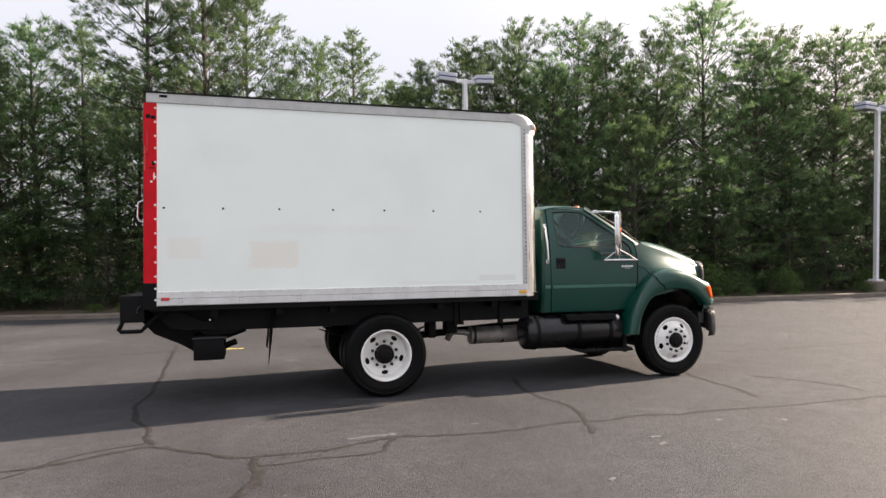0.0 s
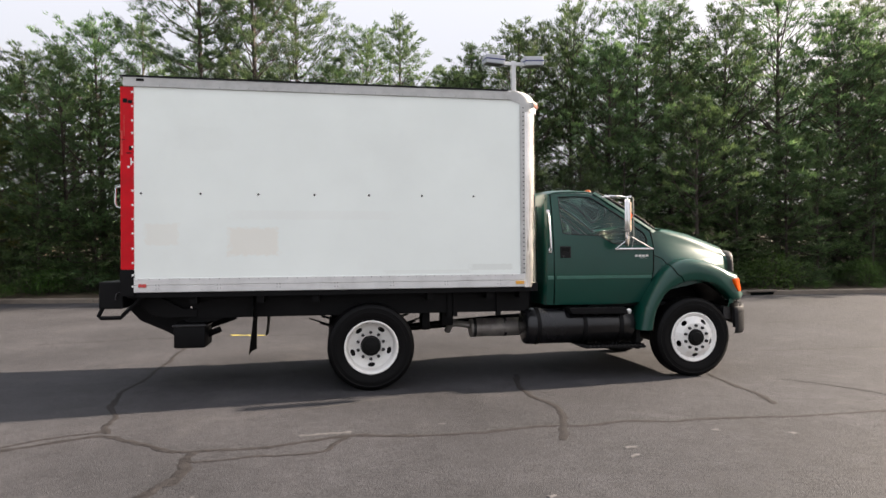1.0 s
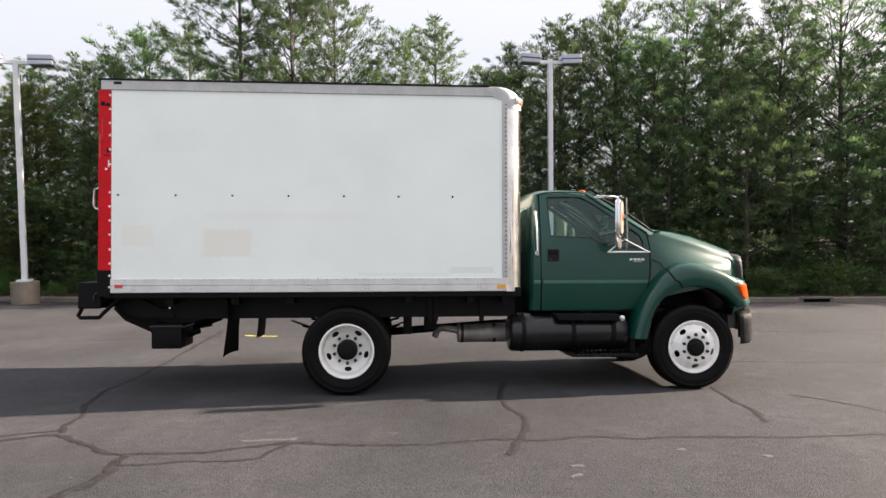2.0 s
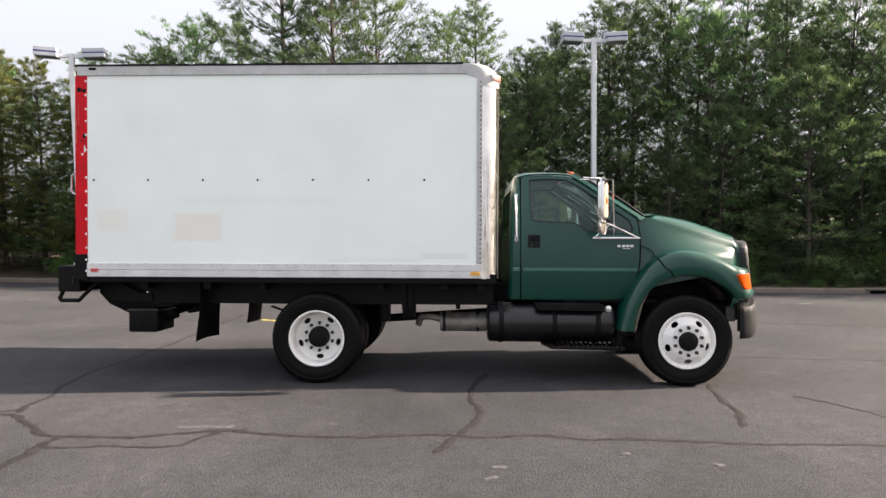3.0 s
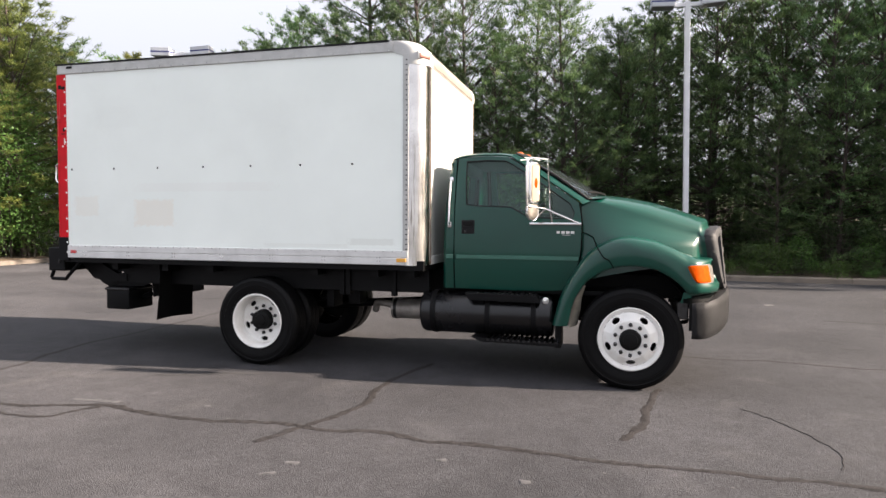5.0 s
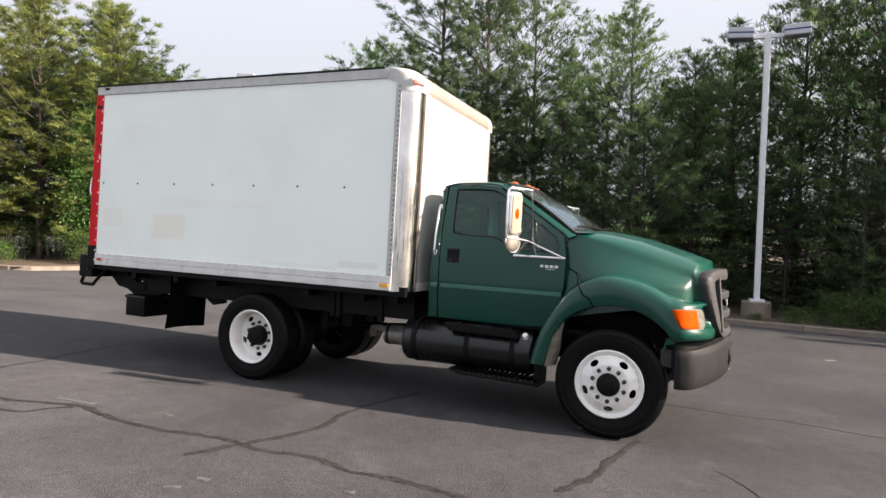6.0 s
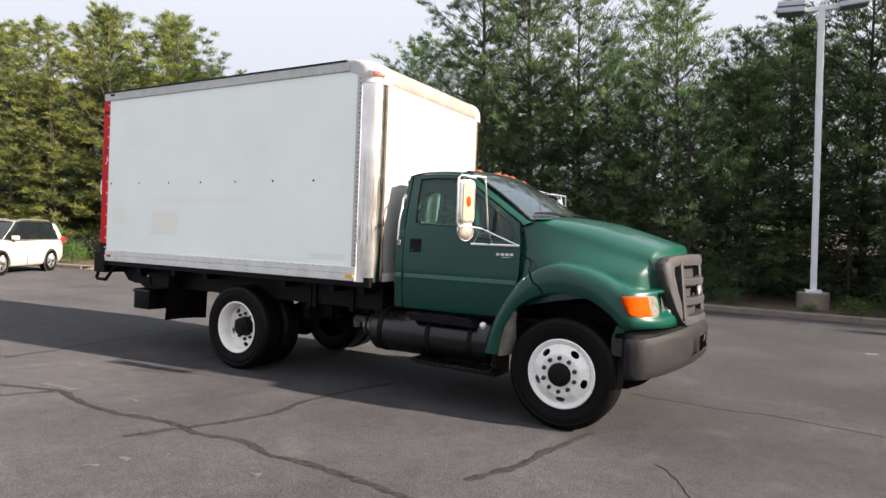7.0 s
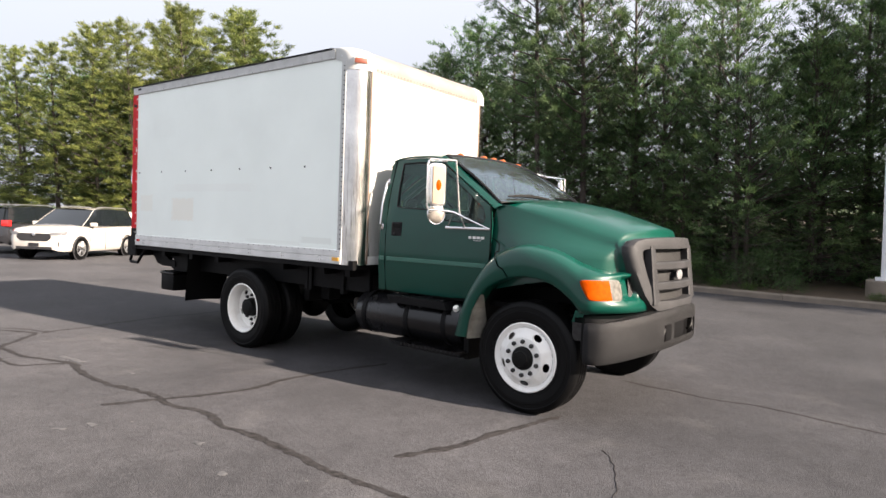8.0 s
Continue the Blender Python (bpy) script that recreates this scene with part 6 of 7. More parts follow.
# ---- lot lamps ----
def lot_lamp(x, y, height, turn, base_h=0.55):
    z = ground_height(x, y)
    lamp = thing("parking_lot_lamp", "tall grey twin-head lot lamp on a concrete base", "lamp post", Matrix.Translation((x, y, z)) @ Matrix.Rotation(radians(turn), 4, "Z"), "lot lamps")
    bm = bmesh.new()
    tube(bm, [(0, 0, -0.2), (0, 0, base_h - 0.015), (0, 0, base_h)], [0.40, 0.40, 0.38], 28)
    part("concrete_base", bm, CONCRETE, lamp, "stained round concrete base")
    part("base_plate", solid(-0.2, 0.2, -0.2, 0.2, base_h, base_h + 0.07, 0.012), POLE_PAINT, lamp)
    bm = bmesh.new()
    box(bm, -0.078, 0.078, -0.078, 0.078, base_h + 0.06, height, 0.012)
    part("pole", bm, POLE_PAINT, lamp, "square grey steel pole", smooth=False)
    part("hand_hole_cover", solid(-0.03, 0.03, -0.085, -0.076, base_h + 0.45, base_h + 0.62, 0.004), POLE_PAINT, lamp, smooth=False)
    part("arm", solid(-0.42, 0.42, -0.06, 0.06, height - 0.15, height - 0.03, 0.01), POLE_PAINT, lamp, smooth=False)
    for s in (-1, 1):
        bm = bmesh.new()
        a, b = sorted((s * 0.38, s * 1.06))
        m = Matrix.Translation((0, 0, height)) @ Matrix.Rotation(radians(-3 * s), 4, "Y")
        box(bm, a, b, -0.25, 0.25, -0.18, 0.12, 0.02, m)
        head = part("lamp_head", bm, LAMP_PAINT, lamp, "grey box lamp head with a dark stripe", smooth=False)
        part("stripe", solid(a - 0.004, b + 0.004, -0.254, 0.254, -0.055, -0.01, 0, m), LAMP_STRIPE, head, smooth=False)
        part("lens", solid(a + 0.03, b - 0.03, -0.22, 0.22, -0.195, -0.175, 0.004, m), LAMP_LENS, head, smooth=False)
    return lamp


lot_lamp(2.02, 14.95, 8.32, 4, 0.58)
lot_lamp(-15.3, 14.3, 7.75, 14, 0.72)
lot_lamp(19.9, 13.4, 7.95, 4, 0.6)


# ---- storm drain in the kerb ----
drain = thing("storm_drain", "dark storm drain opening in the concrete kerb", "drain", Matrix.Translation((10.3, kerb_y(10.3) - 0.03, ground_height(10.3, kerb_y(10.3)))) @ Matrix.Rotation(radians(-1.7), 4, "Z"))
part("drain_mouth", solid(-0.42, 0.42, -0.012, 0.10, 0.01, 0.105), SEAM, drain, smooth=False)
part("drain_hood", solid(-0.55, 0.55, -0.02, 0.25, 0.11, 0.165, 0.012), KERB, drain, smooth=False)


HEADLAMP = mat("grey_headlamp", (0.22, 0.22, 0.23), 0.15, 0.3, 0.1, 8, coat=1)


# ---- parked cars ----
def car(name, label, paint, m, rear_lamps=True):
    """A mid-size SUV: x forward, origin on the ground under its middle, front at +2.47."""
    c = thing(name, label, "car", m, "parked cars")
    W = 0.96
    # lower body: sections along the length
    ST = [  # x, half width, sill z, bumper/mid z, shoulder z, top z
        (-2.44, 0.78, 0.44, 0.66, 0.96, 1.02), (-2.38, 0.88, 0.36, 0.66, 1.04, 1.11), (-2.1, 0.945, 0.28, 0.66, 1.08, 1.14), (-1.2, 0.965, 0.26, 0.66, 1.07, 1.13),
        (0.0, 0.955, 0.26, 0.64, 1.04, 1.11), (0.9, 0.955, 0.26, 0.64, 1.03, 1.12), (1.2, 0.955, 0.26, 0.64, 1.03, 1.14), (1.75, 0.945, 0.28, 0.64, 1.00, 1.10), (2.08, 0.90, 0.29, 0.62, 0.94, 1.04), (2.27, 0.80, 0.31, 0.58, 0.86, 0.95), (2.34, 0.66, 0.36, 0.56, 0.78, 0.86)]
    bm = bmesh.new()
    rows = []
    for x, w, z0, z1, z2, z3 in ST:
        h = [(w * 0.90, z0), (w * 0.985, z0 + 0.10), (w, z1), (w * 0.985, z1 + (z2 - z1) * 0.6), (w * 0.95, z2), (w * 0.86, z2 + (z3 - z2) * 0.6), (w * 0.5, z3), (0, z3 + 0.012)]
        rows.append([(x, -y, z) for y, z in h] + [(x, y, z) for y, z in reversed(h[:-1])])
    vv = grid(bm, rows)
    bm.faces.new(vv[0]), bm.faces.new(vv[-1][::-1])
    body = part("body", bm, paint, c)
    # cabin: glass block with painted pillars and roof
    GB = [(-2.36, 0.84, 1.12), (-1.2, 0.88, 1.11), (0.0, 0.88, 1.10), (0.65, 0.87, 1.10), (1.16, 0.82, 1.11)]
    GT = [(-2.12, 0.68, 1.64), (-1.2, 0.72, 1.68), (-0.4, 0.72, 1.70), (0.05, 0.70, 1.685), (0.30, 0.67, 1.65)]
    bm = bmesh.new()
    lo, hi = smooth_curve(GB, 17), smooth_curve(GT, 17)
    for s in (-1, 1):
        grid(bm, [[(p.x, s * p.y, p.z) for p in r] for r in (lo, [a.lerp(b, 0.5) + Vector((0, 0.015, 0)) for a, b in zip(lo, hi)], hi)])
    for e in (0, -1):
        grid(bm, [[(p.x + (0.10 if e else -0.05) * (1 - u * u), u * p.y, p.z) for u in (-1, -.6, -.2, .2, .6, 1)] for p in (lo[e], lo[e].lerp(hi[e], .5), hi[e])])
    cabin = part("window_glass", bm, CARGLASS, c, "dark tinted car glass")
    bm = bmesh.new()
    rows = [[(p.x + (0.09 * (1 - u * u) if p.x > 0.2 else 0), u * (p.y + 0.012), p.z + 0.035 * (1 - u ** 4) + 0.004) for u in (-1, -.9, -.6, -.2, .2, .6, .9, 1)] for p in smooth_curve([(-2.24, 0.66, 1.63)] + GT, 14)]
    grid(bm, rows)
    roof = part("roof", bm, paint, c)
    for s in (-1, 1):
        bm = bmesh.new()
        tube(bm, [(-1.8, s * 0.66, 1.72), (-1.7, s * 0.66, 1.755), (-0.2, s * 0.66, 1.765), (0.05, s * 0.65, 1.73)], 0.018, 6)
        part("roof_rail", bm, CAR_RIM, roof)
        for i0, i1, wd in ((0, 0, 0.12), (5, 5, 0.035), (10, 10, 0.045), (16, 16, 0.05)):
            bm = bmesh.new()
            a, b = lo[i0], hi[i1]
            grid(bm, [[(a.lerp(b, t).x + d, s * (a.lerp(b, t).y + 0.010 + 0.015 * math.sin(math.pi * t)), a.lerp(b, t).z) for d in ((-wd / 2, wd / 2) if i0 else (-0.04, 0.24))] for t in (0, .33, .66, 1)])
            part("pillar", bm, paint if i0 in (0, 16) else CARGLASS, cabin)
        bm = bmesh.new()
        box(bm, -0.06, 0.08, -0.10, 0.10, -0.06, 0.07, 0.03, Matrix.Translation((0.78, s * 1.0, 1.16)))
        part("side_mirror", bm, paint, c)
        bm = bmesh.new()
        tube(bm, [(-2.2, s * 0.905, 1.115), (0, s * 0.92, 1.10), (0.9, s * 0.905, 1.105)], 0.010, 5)
        part("window_trim", bm, CHROME, cabin)
        for hx in (-0.75, 0.30):
            bm = bmesh.new()
            box(bm, hx - 0.10, hx + 0.10, s * 0.955 - 0.02, s * 0.955 + 0.02, 0.95, 0.98, 0.008)
            part("door_handle", bm, paint, c)
        for hx, za in ((-1.05, 0.30), (0.02, 0.30), (0.95, 0.32)):
            bm = bmesh.new()
            tube(bm, [(hx, s * 0.955, za), (hx - 0.01, s * 0.972, 0.62), (hx - 0.02, s * 0.93, 1.02)], 0.005, 4)
            part("door_gap", bm, SEAM, body)
        bm = bmesh.new()
        grid(bm, [[(x, s * y, z0 + 0.012 * k) for z0 in (0.80, 0.90)] for k, (x, y) in enumerate(((2.356, 0.52), (2.335, 0.68), (2.29, 0.80), (2.20, 0.875), (2.10, 0.915)))])
        part("headlamp", bm, HEADLAMP, body, "slim clear headlamp")
        bm = bmesh.new()
        box(bm, 2.18, 2.30, s * 0.72 - 0.05, s * 0.72 + 0.05, 0.46, 0.62, 0.02)
        part("fog_lamp", bm, PLATE_BAR, body)
        bm = bmesh.new()
        box(bm, -2.47, -2.28, min(s * 0.66, s * 0.93), max(s * 0.66, s * 0.93), 0.98, 1.20, 0.03)
        part("tail_lamp", bm, REDLENS, body, "red tail lamp")
        for wx in (-1.43, 1.42):
            bm = bmesh.new()
            tube(bm, [(wx + 0.40 * math.cos(a), s * 0.945, 0.36 + 0.40 * math.sin(a)) for a in (-0.25 + (math.pi + .5) * k / 16 for k in range(17))], 0.035, 6)
            part("wheel_arch", bm, PLATE_BAR, body)
            bm = bmesh.new()
            lathe(bm, [(0.42, 0.02), (0.0005, 0.02)], 28)
            bmesh.ops.transform(bm, matrix=Matrix.Translation((wx, s * 0.96 - s * .0, 0.36)) @ Matrix.Rotation(0 if s < 0 else math.pi, 4, "Z"), verts=bm.verts)
            part("arch_shade", bm, PLATE_BAR, body)
            bm = bmesh.new()
            lathe(bm, [(0.23, 0.012), (0.25, -0.012), (0.30, -0.02), (0.35, -0.01), (0.37, 0.02), (0.37, 0.2), (0.3, 0.22)], 40)
            wheel = part("wheel", bm, RUBBER, c, "black tyre with alloy rim")
            wheel.matrix_local = Matrix.Translation((wx, s * 0.955, 0.37)) @ Matrix.Rotation(0 if s < 0 else math.pi, 4, "Z")
            bm = bmesh.new()
            for k in range(5):
                a = 2 * math.pi * k / 5 + 0.3
                for da in (-0.16, 0.16):
                    tube(bm, [(0.05 * math.cos(a), -0.015, 0.05 * math.sin(a)), (0.235 * math.cos(a + da), -0.012, 0.235 * math.sin(a + da))], 0.017, 5)
            lathe(bm, [(0.25, 0.0), (0.245, -0.018), (0.225, -0.016), (0.222, 0.01)], 36)
            part("rim", bm, CAR_RIM, wheel)
    bm = bmesh.new()
    grid(bm, [[(2.352, y * (0.8 if z < 0.7 else 1.0), z) for y in (-0.55, -.4, -.2, 0, .2, .4, .55)] for z in (0.62, 0.72, 0.86)])
    part("grille", bm, PLATE_BAR, body, "black front grille")
    bm = bmesh.new()
    grid(bm, [[(2.352, y, z) for y in (-0.58, -.4, -.2, 0, .2, .4, .58)] for z in (0.36, 0.44)])
    part("lower_intake", bm, PLATE_BAR, body)
    part("emblem", lathe(bmesh.new(), [(0.06, 0), (0.05, -0.012), (0.0005, -0.014)], 16), CHROME, body).matrix_local = Matrix.Translation((2.365, 0, 0.82)) @ Matrix.Rotation(math.pi / 2, 4, "Z")
    part("front_plate", solid(2.34, 2.37, -0.16, 0.16, 0.46, 0.56, 0.006), PLATE_BAR, body, "dark blank plate", smooth=False)
    part("rear_plate", solid(-2.475, -2.44, -0.16, 0.16, 0.78, 0.90, 0.006), IVORY, body, smooth=False)
    bm = bmesh.new()
    box(bm, -2.46, -2.40, -0.60, 0.60, 0.42, 0.60, 0.03)
    part("rear_bumper_trim", bm, PLATE_BAR, body)
    bm = bmesh.new()
    grid(bm, [[(-2.395 + 0.22 * t - 0.03, y, 1.15 + 0.45 * t) for y in (-0.7 + .1 * t, 0, 0.7 - .1 * t)] for t in (0, 1)])
    part("rear_window", bm, CARGLASS, cabin)
    return c


def park(x, y, heading):
    z = ground_height(x, y)
    e = 0.5
    nx, ny = (ground_height(x + e, y) - ground_height(x - e, y)), (ground_height(x, y + e) - ground_height(x, y - e))
    up = Vector((-nx, -ny, 1)).normalized()
    f = Vector((math.cos(radians(heading)), math.sin(radians(heading)), 0))
    f = (f - up * f.dot(up)).normalized()
    s = up.cross(f)
    m = Matrix((f, s, up)).transposed().to_4x4()
    m.translation = (x, y, z)
    return m


SUV = park(-20.95, 5.4, -55)
car("white_suv", "white family SUV with dark windows, parked near the kerb", CAR_WHITE, SUV)
car("dark_suv", "dark grey SUV with red tail lamps, parked beside the white one", CAR_DARK, park(-24.8, 5.4, 122))


# ---- trees ----
def mesh_from(name, verts, faces, material, paleness):
    me = bpy.data.meshes.new(name)
    me.from_pydata(verts.tolist(), [], faces.tolist())
    me.materials.append(material)
    me.attributes.new("paleness", "FLOAT", "FACE").data.foreach_set("value", paleness.astype(np.float32))
    me.update()
    return me


def limb_mesh(name, paths, sides=4):
    bm = bmesh.new()
    for pts, r in paths:
        tube(bm, pts, r, sides, cap=False)
    me = bpy.data.meshes.new(name)
    bm.to_mesh(me)
    bm.free()
    me.materials.append(BARK)
    me.shade_smooth()
    return me


def unit(v):
    return v / np.maximum(1e-6, np.linalg.norm(v, axis=-1, keepdims=True))


def needle_sprays(rng, centres, dirs, size, per, width, spread, lift, flat):
    """Tufts of narrow needles: per thin triangles about each centre, leaning along dirs. flat: how level the blades lie."""
    n = len(centres)
    c = np.repeat(centres, per, axis=0)
    d = np.repeat(unit(dirs), per, axis=0) + rng.normal(0, spread, (n * per, 3)) * np.array((1, 1, 0.55)) + np.array((0, 0, lift))
    d = unit(d)
    up = rng.normal(0, 1, (n * per, 3)) * (1 - flat) + np.array((0, 0, 1.0)) * flat
    side = unit(np.cross(d, up))
    ln = size * rng.uniform(0.6, 1.25, (n * per, 1))
    c = c + rng.normal(0, size * 0.28, c.shape) * np.array((1, 1, 0.5))
    w = width * rng.uniform(0.7, 1.3, (n * per, 1))
    a, b, t = c - side * w / 2, c + side * w / 2, c + d * ln
    verts = np.stack((a, b, t), axis=1).reshape(-1, 3)
    faces = np.arange(len(verts)).reshape(-1, 3)
    return verts, faces


def conifer(seed, h, spread, bare, whorls, per_whorl, tuft, openness=0.0, droop=0.25, taper=0.75, lean=0.0):
    """Trunk and limbs, and where the needle tufts sit. bare: share of the trunk without live limbs.
    Each limb carries side twigs in one level spray, and each twig its tufts, so that the crown shows tiers and clumps with gaps between."""
    rng = np.random.default_rng(seed)
    trunk_pts = [np.array((lean * (t ** 2) * h + 0.12 * math.sin(3 * t + seed) * t, 0.10 * math.sin(4.1 * t + 2 * seed) * t, h * t)) for t in np.linspace(0, 1, 12)]
    at = lambda z: np.array([np.interp(z, [p[2] for p in trunk_pts], [p[k] for p in trunk_pts]) for k in range(3)])
    paths = [([tuple(p) for p in trunk_pts], [0.012 + 0.013 * h * (1 - i / 11) ** 0.9 for i in range(12)])]
    C, D, A = [], [], []
    up = np.array((0, 0, 1.0))
    for i in range(whorls):
        t = bare + (1 - bare) * (i + rng.uniform(-0.35, 0.35)) / whorls
        t = min(0.985, max(bare * 0.9, t))
        u = (t - bare) / (1 - bare)
        prof = (1 - u) ** taper * (0.62 + 0.38 * min(1, u / 0.25)) + 0.025
        a0 = rng.uniform(0, 6.28)
        for k in range(per_whorl):
            if rng.uniform() < openness:
                continue
            a = a0 + 6.28 * k / per_whorl + rng.normal(0, 0.3)
            L = spread * prof * rng.uniform(0.55, 1.3)
            out = np.array((math.cos(a), math.sin(a), 0))
            lat = np.array((math.sin(a), -math.cos(a), 0))
            rise = 0.95 * u + 0.10 - 0.25 * (1 - u) * droop
            p0 = at(h * t + rng.normal(0, 0.012) * h)
            ss = np.linspace(0, 1, 6)
            pts = np.array([p0 + out * L * s + up * L * (rise * s + (0.30 * s * s if u > .35 else -droop * s * s + 0.32 * s ** 3)) + up * rng.normal(0, 0.015) * L for s in ss])
            paths.append(([tuple(p) for p in pts], [0.006 + 0.010 * L * (1 - s) for s in ss]))
            young = rng.normal(0, 0.10)
            twigs = 1 + int(round(2.9 * math.sqrt(L)))
            each = max(2, int(round(tuft * (L / spread) ** 0.6 / twigs)))
            for j in range(twigs + 1):
                end = j == twigs
                s = 0.9 if end else 0.18 + 0.74 * (j + rng.uniform(0.1, 0.9)) / twigs
                base = np.array([np.interp(s, ss, pts[:, q]) for q in range(3)])
                side = 0.0 if end else (1 if j % 2 else -1)
                way = unit(out * (0.85 + 0.3 * s) + lat * side * rng.uniform(0.55, 1.0) + up * (0.10 + 0.5 * u + rng.normal(0, 0.10)))
                ln = (0.40 * L * (1.2 - s) + 0.05 + 0.11 * min(1, L)) * rng.uniform(0.7, 1.25)
                q = rng.uniform(0.15, 1.05, each) ** 0.8
                P = base + way * (q * ln)[:, None] + rng.normal(0, 0.045 + 0.035 * ln, (each, 3)) * np.array((1, 1, 0.6)) - up * (0.10 * ln * q * q)[:, None]
                C.append(P)
                D.append(way + up * (0.10 + 0.75 * u * q)[:, None])
                # shaded insides and lit ends put into the tone, besides young growth
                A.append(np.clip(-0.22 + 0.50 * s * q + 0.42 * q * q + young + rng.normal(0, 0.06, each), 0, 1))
    # leading shoots
    top = trunk_pts[-1]
    C.append(top + np.stack([rng.normal(0, .015, 12), rng.normal(0, .015, 12), -np.linspace(0, 1.1, 12)], axis=1))
    D.append(np.repeat(up[None], 12, axis=0) * 1.6 + rng.normal(0, .2, (12, 3)))
    A.append(np.full(12, 0.5))
    return paths, np.concatenate(C), np.concatenate(D), np.concatenate(A), rng


def conifer_proto(name, label, seed, h, spread, bare, whorls, per_whorl, tuft, per, size, width, material, openness=0.0, droop=0.25, lean=0.0, category="pine tree", taper=0.75, flat=0.75):
    paths, C, D, A, rng = conifer(seed, h, spread, bare, whorls, per_whorl, tuft, openness, droop, taper, lean)
    t = thing(name, label, category, Matrix.Translation((0, 0, -200)), "trees round the lot")
    v, f = needle_sprays(rng, C, D, size, per, width, 0.75, 0.10, flat)
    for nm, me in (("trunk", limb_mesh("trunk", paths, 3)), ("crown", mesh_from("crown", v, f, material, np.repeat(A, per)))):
        ob = new(nm, me)
        ob.parent = t
    return t


def leafy_proto(name, label, seed, h, spread, stems, clumps, leaves, leaf, material, category):
    """Broad-leaved tree or shrub: stems, and leaves in loose clumps."""
    rng = np.random.default_rng(seed)
    paths, C = [], []
    for s in range(stems):
        a = rng.uniform(0, 6.28)
        r = spread * rng.uniform(0.1, 0.6)
        tip = np.array((r * math.cos(a), r * math.sin(a), h * rng.uniform(0.75, 1.0)))
        pts = [np.array((0.08 * math.cos(a) * stems / 3, 0.08 * math.sin(a) * stems / 3, 0)) * (1 - q) + tip * q ** 1.0 + np.array((0, 0, 1)) * 0.05 * math.sin(q * 3) for q in np.linspace(0, 1, 7)]
        paths.append(([tuple(p) for p in pts], [0.006 + 0.010 * h * (1 - q) / max(1, stems ** 0.4) for q in np.linspace(0, 1, 7)]))
        for k in range(max(3, clumps // stems // 4)):
            q = rng.uniform(0.25, 1)
            p = pts[int(q * 6)]
            b = rng.uniform(0, 6.28)
            e = p + np.array((math.cos(b), math.sin(b), rng.uniform(0.0, 0.6))) * spread * rng.uniform(0.3, 0.7)
            paths.append(([tuple(p), tuple((p + e) / 2 + np.array((0, 0, .06))), tuple(e)], [0.012, 0.009, 0.004]))
    for k in range(clumps):
        a, z = rng.uniform(0, 6.28), rng.uniform(0.12, 1.0)
        r = spread * math.sqrt(rng.uniform(0.1, 1)) * math.sqrt(max(0.01, 1 - ((z - 0.42) / 0.60) ** 2))
        C.append((r * math.cos(a), r * math.sin(a), h * z))
    C = np.array(C)
    cs = spread * 0.20 + 0.06
    P = np.repeat(C, leaves, axis=0)
    P = P + rng.normal(0, cs, P.shape) * np.array((1, 1, 0.7))
    P[:, 2] = np.maximum(P[:, 2], 0.05)
    d = unit(rng.normal(0, 1, P.shape) + np.array((0, 0, -0.2)))
    s = unit(np.cross(d, rng.normal(0, 1, P.shape)))
    ln = leaf * rng.uniform(0.6, 1.3, (len(P), 1))
    n0, n1, n2, n3 = P, P + d * ln * 0.5 + s * ln * 0.3, P + d * ln, P + d * ln * 0.5 - s * ln * 0.3
    verts = np.stack((n0, n1, n2, n3), axis=1).reshape(-1, 3)
    faces = np.arange(len(verts)).reshape(-1, 4)
    t = thing(name, label, category, Matrix.Translation((0, 0, -200)), "shrubs and young trees" if h < 4 else "trees round the lot")
    for nm, me in (("trunk", limb_mesh("trunk", paths, 4)), ("crown", mesh_from("crown", verts, faces, material, np.repeat(rng.uniform(0, 0.75, len(C)), leaves)))):
        ob = new(nm, me)
        ob.parent = t
    return t


PROTO = {}
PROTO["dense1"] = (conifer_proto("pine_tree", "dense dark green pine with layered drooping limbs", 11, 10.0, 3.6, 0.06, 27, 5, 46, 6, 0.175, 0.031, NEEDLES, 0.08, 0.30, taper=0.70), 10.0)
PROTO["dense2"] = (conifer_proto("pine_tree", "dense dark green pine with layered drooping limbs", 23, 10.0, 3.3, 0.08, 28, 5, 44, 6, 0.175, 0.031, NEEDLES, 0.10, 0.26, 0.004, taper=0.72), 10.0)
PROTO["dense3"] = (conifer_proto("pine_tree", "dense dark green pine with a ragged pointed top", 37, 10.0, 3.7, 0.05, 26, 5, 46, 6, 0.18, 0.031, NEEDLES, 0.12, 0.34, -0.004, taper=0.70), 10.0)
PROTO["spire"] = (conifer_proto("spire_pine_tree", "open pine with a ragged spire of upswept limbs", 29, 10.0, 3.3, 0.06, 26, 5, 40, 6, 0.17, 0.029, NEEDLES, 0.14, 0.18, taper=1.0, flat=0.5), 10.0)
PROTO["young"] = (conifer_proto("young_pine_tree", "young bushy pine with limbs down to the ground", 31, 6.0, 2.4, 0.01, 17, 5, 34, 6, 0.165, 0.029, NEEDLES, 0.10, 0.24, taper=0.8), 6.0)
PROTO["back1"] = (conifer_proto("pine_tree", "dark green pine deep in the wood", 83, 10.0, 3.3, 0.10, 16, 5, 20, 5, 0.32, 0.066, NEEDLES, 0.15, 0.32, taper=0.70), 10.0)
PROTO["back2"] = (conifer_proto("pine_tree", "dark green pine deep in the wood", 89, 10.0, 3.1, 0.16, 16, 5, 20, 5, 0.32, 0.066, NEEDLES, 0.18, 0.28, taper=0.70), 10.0)
